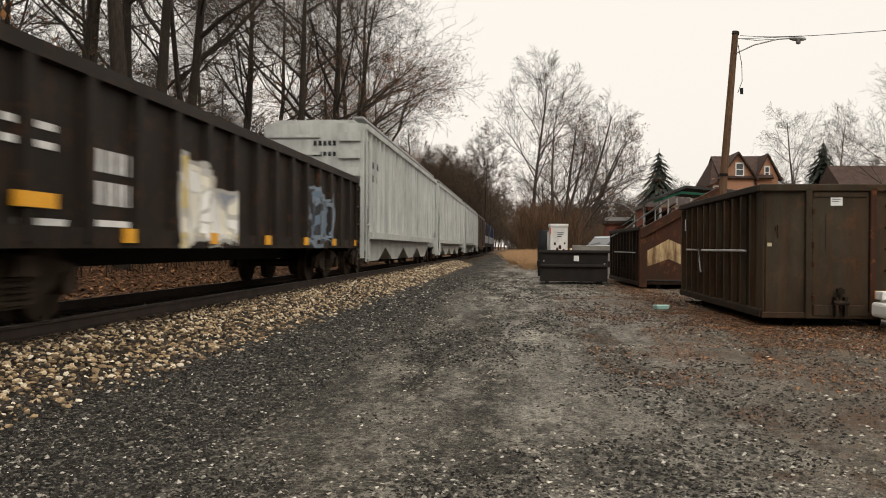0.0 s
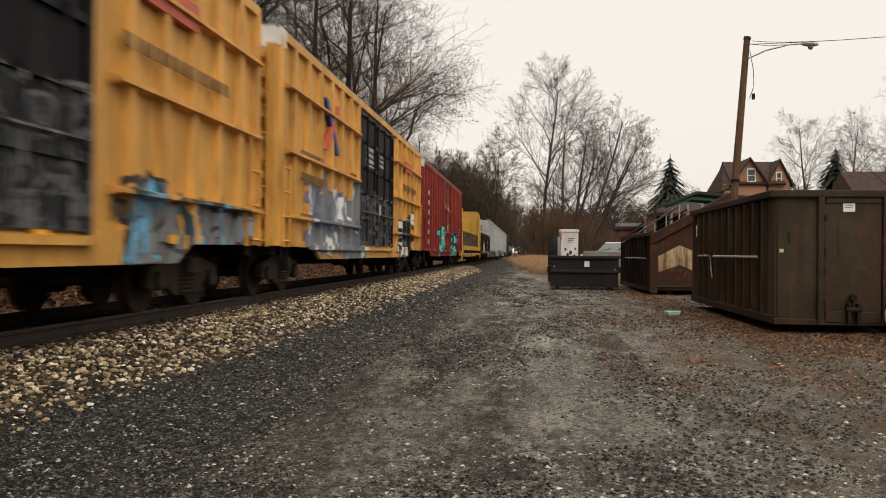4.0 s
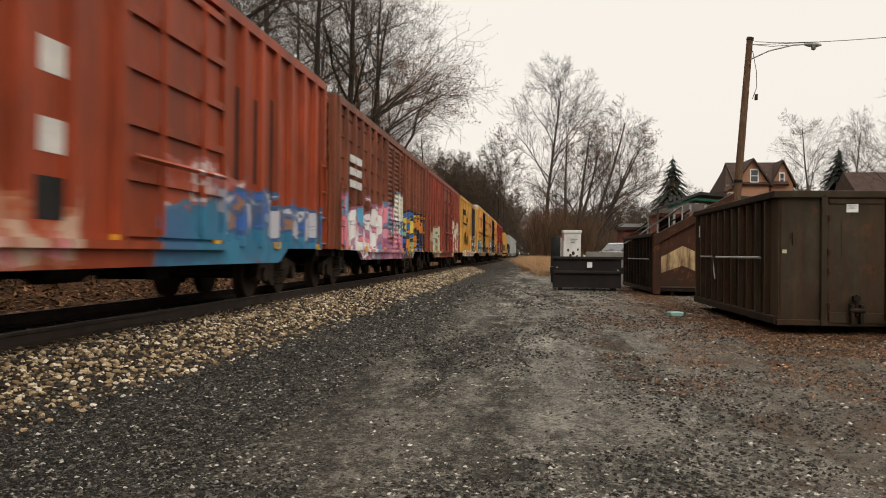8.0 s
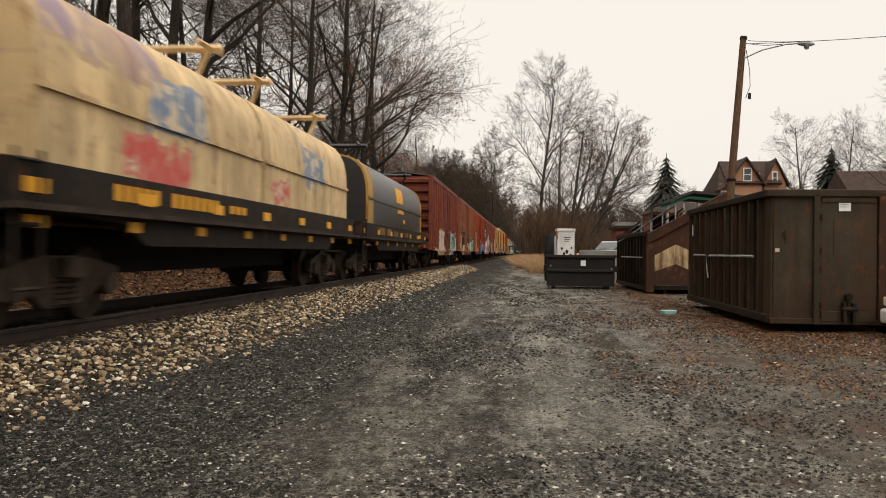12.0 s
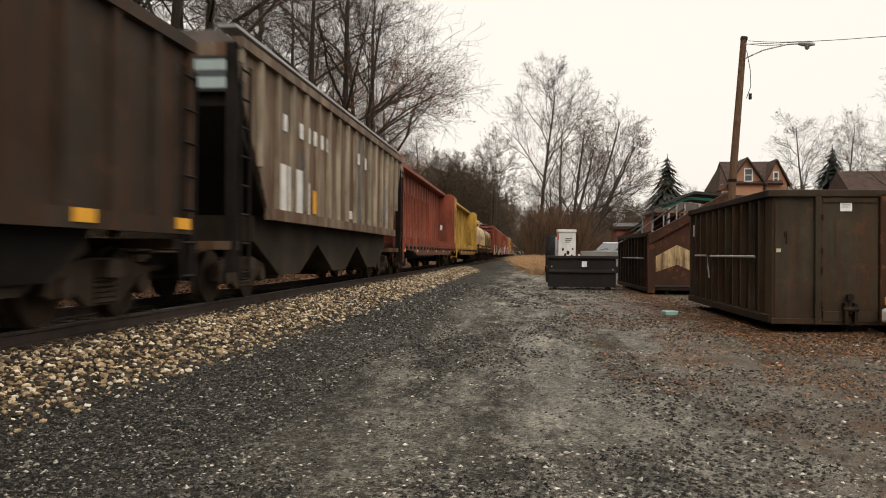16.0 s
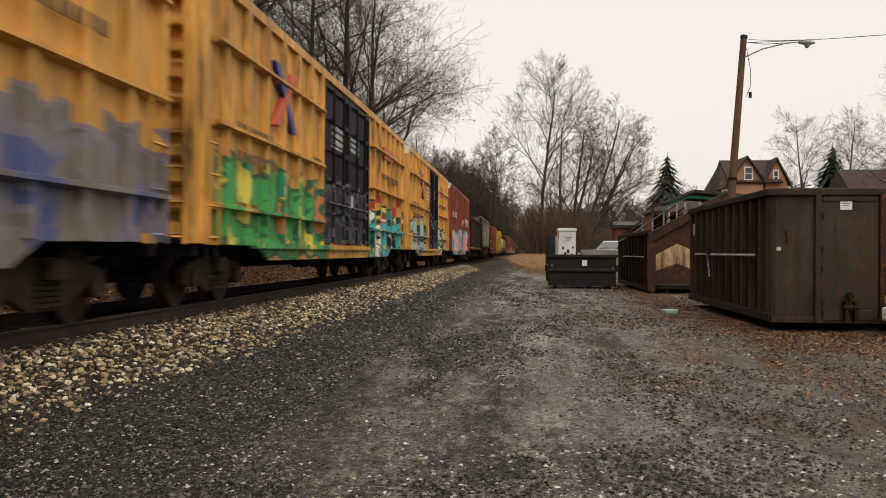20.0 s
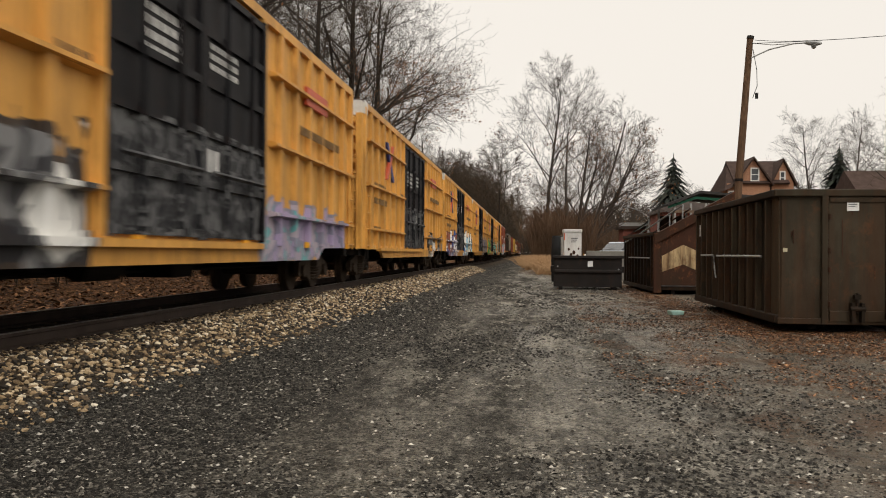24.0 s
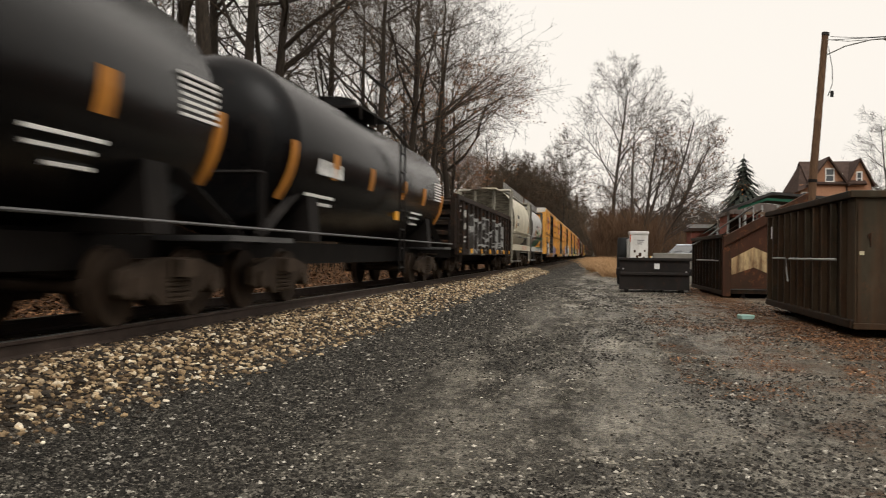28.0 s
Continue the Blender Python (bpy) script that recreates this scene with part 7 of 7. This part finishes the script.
part("lid", Mesh().box(-0.03, 0.78, -0.03, 0.63, 2.22, 2.36), white_cab, w, bevel=0.03)
part("plinth", Mesh().box(0.04, 0.62, 0.04, 0.56, 0.0, 0.06), steel_dark, w)
for k in range(3):
    part("lettering", Mesh().box(0.3, 0.6 - 0.05 * k, -0.006, 0.002, 1.96 - 0.08 * k, 1.99 - 0.08 * k), mark_black, w)
for x, z, r in ((0.2, 1.5, 0.05), (0.42, 1.36, 0.07), (0.62, 1.52, 0.04), (0.3, 1.26, 0.06), (0.58, 1.22, 0.05)):
    part("rust_hole", Mesh().prism([(x + r * math.cos(a * 0.9), z + r * 1.4 * math.sin(a * 0.9)) for a in range(7)][::-1], "y", -0.006, 0.002), rust_paint, w, "rust hole in the enamel")
part("red_edge", Mesh().box(-0.006, 0.03, -0.006, 0.1, 1.9, 2.2), mark_red, w)
g = thing("grey_cabinet", "pale grey metal cabinet", "cabinet", (1.26, 38.4, 0.0))
part("body", Mesh().box(0, 0.42, 0, 0.5, 0, 2.05), plain("grey_enamel", (0.4, 0.39, 0.37), 0.5, 0, 0.15), g, bevel=0.02)
part("door", Mesh().box(0.03, 0.39, -0.02, 0.0, 0.1, 1.95), plain("grey_enamel_door", (0.42, 0.41, 0.39), 0.5, 0, 0.15), g, bevel=0.008)
d = thing("dark_drum", "black plastic drum on end", "drum", (1.12, 39.5, 0.0))
part("body", Mesh().tube([(0, 0, 0), (0, 0, 0.05), (0, 0, 1.0), (0, 0, 2.05), (0, 0, 2.13)], [0.24, 0.26, 0.28, 0.26, 0.22], 18), mark_black, d, smooth=True)
part("hoop", Mesh().tube([(0, 0, 0.62), (0, 0, 0.68)], 0.29, 18).tube([(0, 0, 1.3), (0, 0, 1.36)], 0.29, 18), mark_black, d, smooth=True)
bl = thing("concrete_barrier", "low stained concrete block", "barrier", (2.55, 41.0, 0.0))
part("block", Mesh().prism([(0, 0), (0.6, 0), (0.45, 1.45), (0.15, 1.45)], "x", 0, 2.1), plain("concrete", (0.16, 0.15, 0.13), 0.85, 0, 0.25, 2), bl, bevel=0.03)
part("lifting_loop", Mesh().tube([(0.6, 0.3, 1.43), (0.7, 0.3, 1.55), (0.8, 0.3, 1.43)], 0.015, 6), steel_dark, bl)

glass = Nodes("car_glass", 0.08, 0, 0.6)
glass_mat = glass.done(glass.mix(0.5, (0.03, 0.035, 0.04), (0.05, 0.055, 0.06)))
tyre_mat = plain("tyre_rubber", (0.02, 0.02, 0.02), 0.85, 0, 0.2)


def sedan(label, at, turn, paint, length=4.5):
    c = thing("parked_car", label, "car", at, turn=turn)
    k = length / 4.5
    prof = [(0.0, 0.32), (0.05, 0.62), (0.25, 0.74), (1.2, 0.88), (1.35, 0.9), (2.0, 1.36), (3.2, 1.38), (3.9, 0.98), (4.4, 0.92), (4.5, 0.6), (4.45, 0.3)]
    part("body", Mesh().prism([(y * k, z) for y, z in prof if z < 1.1] , "x", -0.86, 0.86), paint, c, bevel=0.05)
    cab = [(1.3, 0.88), (2.02, 1.36), (3.18, 1.38), (3.86, 0.96)]
    part("cabin", Mesh().prism([(y * k, z) for y, z in cab], "x", -0.7, 0.7), glass_mat, c, bevel=0.03)
    part("roof", Mesh().prism([(2.0 * k, 1.35), (3.2 * k, 1.37), (3.1 * k, 1.43), (2.1 * k, 1.42)], "x", -0.7, 0.7), paint, c, bevel=0.02)
    part("bumper", Mesh().box(-0.86, 0.86, -0.1, 0.12, 0.28, 0.52), paint, c, bevel=0.05)
    for x in (-0.7, 0.7):
        part("headlight", Mesh().box(x - 0.16, x + 0.12, -0.03, 0.1, 0.56, 0.7), mark_white, c, bevel=0.02)
        part("indicator", Mesh().box(x * 1.24 - 0.05, x * 1.24 + 0.02, -0.02, 0.2, 0.56, 0.7), mark_yellow, c, "orange indicator lens", bevel=0.015)
        for y in (0.85 * k, 3.6 * k):
            wh = part("wheel", Mesh().tube([(x * 1.2 - 0.1, y, 0.31), (x * 1.2 + 0.1, y, 0.31)], 0.31, 20), tyre_mat, c, smooth=True)
            part("rim", Mesh().tube([(x * 1.2 - 0.11, y, 0.31), (x * 1.2 + 0.11, y, 0.31)], 0.19, 14), galvan, wh, smooth=True)
    part("windscreen_wiper", Mesh().bar((-0.4, 1.3 * k, 0.93), (0.1, 1.5 * k, 1.05), 0.02), mark_black, c)
    return c


car_white = P("white_car_paint", (0.7, 0.69, 0.66), (), 0.3, 0.1, 0.0, 0.05)
car_pale = P("pale_blue_car_paint", (0.42, 0.47, 0.5), (), 0.3, 0.1, 0.0, 0.05)
sedan("white parked car beside the container", (5.84, 13.6, -0.06), -90, car_white)
sedan("pale parked car beyond the concrete block", (3.6, 49.0, 0.6), -42, car_pale)
pad = thing("earth_mound", "low gravel mound under the parked car", "mound", (4.8, 51, 0.0))
part("heap", Mesh().prism([(-2.2, -0.2), (3.8, -0.2), (3.2, 0.6), (-1.6, 0.6)], "y", -2.5, 3.0), plain("mound_gravel", (0.1, 0.09, 0.075), 0.9, 0, 0.3), pad, bevel=0.2)

lit = thing("litter_tub", "pale green plastic tub on the ground", "litter", (3.02, 18.4, 0.0), turn=20)
part("tub", Mesh().prism([(-0.13, 0.02), (0.13, 0.02), (0.16, 0.11), (-0.16, 0.11)], "y", -0.1, 0.1), plain("pale_green_plastic", (0.35, 0.55, 0.5), 0.4, 0, 0.1), lit, bevel=0.015)

# utility pole with lamp
pole_wood = bark("pole_wood", (0.115, 0.066, 0.038))
pl = thing("utility_pole", "leaning brown wooden utility pole with street lamp", "utility pole", (8.55, 38.0, 0.0))
top = (0.78, 0.0, 10.75)
part("pole", Mesh().tube([(0, 0, -0.5), shift_path((0, 0, 0), top, 0.5), top], [0.19, 0.165, 0.135], 14), pole_wood, pl, smooth=True)
part("pole_cap", Mesh().tube([(0.78, 0, 10.7), (0.8, 0, 10.82)], [0.16, 0.15], 14), plain("tar_cap", (0.03, 0.028, 0.026), 0.8), pl)
arm = part("lamp_arm", Mesh().tube([(0.8, -0.1, 9.85), (1.5, -0.3, 10.15), (2.4, -0.55, 10.32), (2.95, -0.7, 10.32)], 0.03, 8).tube([(0.8, -0.1, 10.5), (1.6, -0.3, 10.35), (2.3, -0.5, 10.34)], 0.018, 6), galvan, pl, smooth=True)
part("lamp_head", Mesh().tube([(2.85, -0.68, 10.32), (3.0, -0.72, 10.31), (3.3, -0.8, 10.28), (3.5, -0.85, 10.24)], [0.05, 0.11, 0.13, 0.04], 12), galvan, arm, smooth=True)
part("lamp_bowl", Mesh().tube([(3.2, -0.77, 10.22), (3.2, -0.77, 10.08), (3.2, -0.77, 10.04)], [0.12, 0.09, 0.03], 12), galvan, arm, smooth=True)
part("drop_wire", Mesh().tube([(0.85, -0.2, 10.2), (1.0, -0.25, 9.3), (1.02, -0.25, 8.6), (0.85, -0.2, 8.1)], 0.015, 5), mark_black, pl, smooth=True)
part("insulator", Mesh().tube([(1.0, -0.25, 8.05), (1.0, -0.25, 8.3)], 0.07, 8), mark_black, pl, smooth=True)
part("collar", Mesh().tube([(0.33, 0, 4.5), (0.335, 0, 4.62)], 0.19, 14), steel_dark, pl, smooth=True)


def wire(a, b, sag, r=0.012):
    c = thing("overhead_wire", "thin black overhead wire", "wire", a, "overhead wires")
    pts = []
    for k in range(13):
        f = k / 12
        p = shift_path((0, 0, 0), tuple(q - o for q, o in zip(b, a)), f)
        pts.append((p[0], p[1], p[2] - sag * 4 * f * (1 - f)))
    part("cable", Mesh().tube(pts, r, 5), mark_black, c, smooth=True)


wire((9.4, 37.8, 10.45), (30, 30, 11.3), 0.6, 0.014)
wire((11.8, 37.2, 10.4), (9.5, 37.9, 10.62), 0.05)
wire((25, 60, 9.8), (60, 48, 13.0), 0.8)

# open shed with green fascia
shed = thing("open_shed", "open shed with dark pitched roof and green fascia", "shed", (6.7, 42.5, 0.0))
part("roof", Mesh().prism([(-0.3, 3.75), (1.2, 4.35), (4.4, 4.05), (4.4, 3.93), (1.2, 4.22), (-0.3, 3.62)], "y", -1.2, 4.5), plain("tar_roof", (0.05, 0.047, 0.045), 0.85, 0, 0.3), shed)
part("fascia", Mesh().prism([(-0.3, 3.5), (1.0, 3.95), (4.2, 3.7), (4.2, 3.82), (1.0, 4.08), (-0.3, 3.64)], "y", -1.1, -1.02), plain("green_paint", (0.015, 0.085, 0.05), 0.6, 0, 0.2), shed, "green painted fascia board")
for x in (0.0, 0.75, 1.45, 4.0):
    for y in (-1.0, 4.2):
        part("post", Mesh().box(x, x + 0.1, y, y + 0.1, 0, 3.75), (galvan if x < 2 else deck_wood), shed, bevel=0.01)
part("beam", Mesh().box(0, 4.1, -1.02, -0.88, 3.3, 3.42), deck_wood, shed)
part("back_wall", Mesh().box(0, 4.1, 4.3, 4.4, 0, 3.4), box_dark, shed)


# ---------- buildings ----------
def brick_material(name, c):
    n = Nodes(name, 0.85)
    t = n.t.nodes.new("ShaderNodeTexBrick")
    t.inputs["Scale"].default_value = 1.0
    t.inputs["Brick Width"].default_value, t.inputs["Row Height"].default_value, t.inputs["Mortar Size"].default_value = 0.22, 0.075, 0.012
    t.inputs["Color1"].default_value, t.inputs["Color2"].default_value, t.inputs["Mortar"].default_value = (*c, 1), (*dark(c, 0.7), 1), (*dark(c, 1.15), 1)
    m = n.t.nodes.new("ShaderNodeMapping")
    m.inputs["Rotation"].default_value = (radians(90), 0, 0)
    n.link(n.tc.outputs["Object"], m.inputs[0])
    n.link(m.outputs[0], t.inputs[0])
    return n.done(n.mix(n.calc("MULTIPLY", n.noise(n.space(), 0.8, 4), 0.5), t.outputs[0], dark(c, 0.6)))


brick = brick_material("orange_brick", (0.36, 0.19, 0.115))
brick_red = brick_material("red_brick", (0.2, 0.07, 0.05))
shingle = plain("brown_shingles", (0.06, 0.04, 0.033), 0.85, 0, 0.3, 2)
trim = plain("white_trim", (0.66, 0.65, 0.62), 0.6, 0, 0.1)


def window(parent, x, y, z, w, h, bars=True):
    f = part("window_frame", Mesh().box(x - w / 2 - 0.12, x - w / 2, y - 0.08, y + 0.02, z - 0.12, z + h + 0.12).box(x + w / 2, x + w / 2 + 0.12, y - 0.08, y + 0.02, z - 0.12, z + h + 0.12)
             .box(x - w / 2, x + w / 2, y - 0.08, y + 0.02, z + h, z + h + 0.12).box(x - w / 2, x + w / 2, y - 0.08, y + 0.02, z - 0.12, z).box(x - w / 2, x + w / 2, y - 0.06, y + 0.02, z + h / 2 - 0.03, z + h / 2 + 0.03), trim, parent)
    part("pane", Mesh().box(x - w / 2, x + w / 2, y - 0.03, y - 0.01, z, z + h), glass_mat, f)


H = thing("brick_house", "tall orange brick house with steep brown gabled roof", "house", (14.1, 65.0, 0.0))
H.matrix_basis = pose(14.6, 65.0, 0.95) @ Matrix.Diagonal((0.64, 0.79, 0.8, 1.0))
part("wall", Mesh().box(-0.4, 7.0, 0, 7, -1.4, 7.1), brick, H)
part("wall", Mesh().prism([(0.55, -1.4), (4.25, -1.4), (4.25, 7.1), (2.4, 9.35), (0.55, 7.1)], "y", -0.4, -0.003), brick, H)
part("wall", Mesh().prism([(4.6, -1.4), (7.0, -1.4), (7.0, 7.1), (5.8, 9.2), (4.6, 7.1)], "y", -0.2, -0.003), brick, H)
part("roof", Mesh().prism([(-0.6, 6.95), (3.2, 9.35), (3.2, 9.5), (-0.75, 7.1)][::-1], "x", 0.3, 6.4), shingle, H)
part("roof", Mesh().prism([(3.2, 9.35), (7.4, 6.95), (7.5, 7.1), (3.2, 9.5)][::-1], "x", 0.3, 6.4), shingle, H)
part("hip_roof", Mesh().add([(-0.8, -0.6, 6.4), (-0.8, 7.4, 6.4), (0.5, 3.2, 9.45), (0.6, -0.6, 6.9), (0.6, 7.4, 6.9)], [(0, 2, 1), (0, 3, 2), (1, 2, 4), (3, 0, 1, 4)]), shingle, H)
for a, c, b, z, y in ((0.25, 2.4, 4.55, 9.45, -0.8), (4.4, 5.8, 7.3, 9.3, -0.5)):
    part("gable_roof", Mesh().prism([(a, 6.85), (c, z - 0.12), (c, z + 0.08), (a - 0.15, 6.95)], "y", y, 3.2), shingle, H)
    part("gable_roof", Mesh().prism([(c, z - 0.12), (b, 6.85), (b + 0.15, 6.95), (c, z + 0.08)], "y", y, 3.2), shingle, H)
window(H, 2.6, -0.4, 7.35, 0.75, 1.05)
window(H, 5.75, -0.2, 7.1, 0.4, 1.0)
window(H, 0.05, 0.0, 5.5, 0.4, 0.8)
window(H, 2.5, -0.4, 4.4, 0.9, 1.3)
window(H, 5.6, -0.2, 4.6, 0.8, 1.2)
part("vent_pipe", Mesh().tube([(4.25, 0.6, 7.2), (4.25, 0.6, 8.1)], 0.06, 8), trim, H)
part("downpipe", Mesh().tube([(4.42, -0.3, 0.0), (4.42, -0.3, 6.95)], 0.06, 8), shingle, H)

H2 = thing("long_house", "low house with long brown roof", "house", (28.4, 76.0, 0.0))
part("wall", Mesh().box(0, 16, 0, 8, 0, 6.2), brick_red, H2)
part("roof", Mesh().prism([(-0.6, 6.0), (8.6, 6.0), (4.0, 9.0)], "x", -0.5, 16.5), shingle, H2)
part("chimney", Mesh().tube([(9.0, 2.0, 7), (9.0, 2.0, 10.4)], 0.3, 10), deck_wood, H2)
H3 = thing("brick_shed", "small red brick building with flat roof", "building", (9.6, 92.0, 0.0))
part("wall", Mesh().box(0, 3.2, 0, 5, 0, 4.0), brick_red, H3)
part("roof", Mesh().box(-0.3, 3.5, -0.3, 5.3, 4.0, 4.3), shingle, H3)
part("parapet", Mesh().box(-0.1, 2.6, 0.5, 4, 4.3, 4.7), galvan, H3)
window(H3, 1.6, 0.0, 2.2, 0.8, 1.0)
H4 = thing("brick_hall", "brown brick building with pale roof edge", "building", (11.6, 78.0, 0.0))
part("wall", Mesh().box(0, 6.5, 0, 8, 0, 5.1), brick_red, H4)
part("roof", Mesh().prism([(-0.3, 5.1), (6.8, 5.1), (6.8, 5.5), (1.2, 6.2), (-0.3, 5.4)], "y", -0.3, 8.3), roof_dark, H4)
window(H4, 1.2, 0.0, 3.2, 0.7, 1.0)
lampb = thing("street_lamp", "distant grey street lamp with curved arm", "street lamp", (11.2, 84.0, 0.0))
part("post", Mesh().tube([(0, 0, 0), (0, 0, 5.0)], 0.08, 8), galvan, lampb, smooth=True)
part("arm", Mesh().tube([(0, 0, 4.8), (-0.8, 0, 5.5), (-2.2, 0, 5.95), (-2.9, 0, 6.0)], 0.06, 6), galvan, lampb, smooth=True)
part("lamp_head", Mesh().tube([(-2.7, 0, 6.02), (-3.0, 0, 6.0), (-3.4, 0, 5.95)], [0.06, 0.14, 0.08], 8), galvan, lampb, smooth=True)


# ---------- what moves ----------
def motions():
    for car, y in CARS:
        walk(car, [(0.0, pose(TX, y, RZ)), (28.0, pose(TX, y + SPEED * 28.0, RZ))])
    spin = math.degrees(SPEED / RW)
    lead = {}
    for w, k in WHEELS:
        if k not in lead:
            walk(w, [(i / FPS, pose(0, 0.89 * k, RW, -spin * i / FPS)) for i in range(28 * FPS + 1)])
            lead[k] = w.animation_data
        else:
            w.rotation_mode = "QUATERNION"
            w.animation_data_create()
            w.animation_data.action, w.animation_data.action_slot = lead[k].action, lead[k].action_slot


motions()
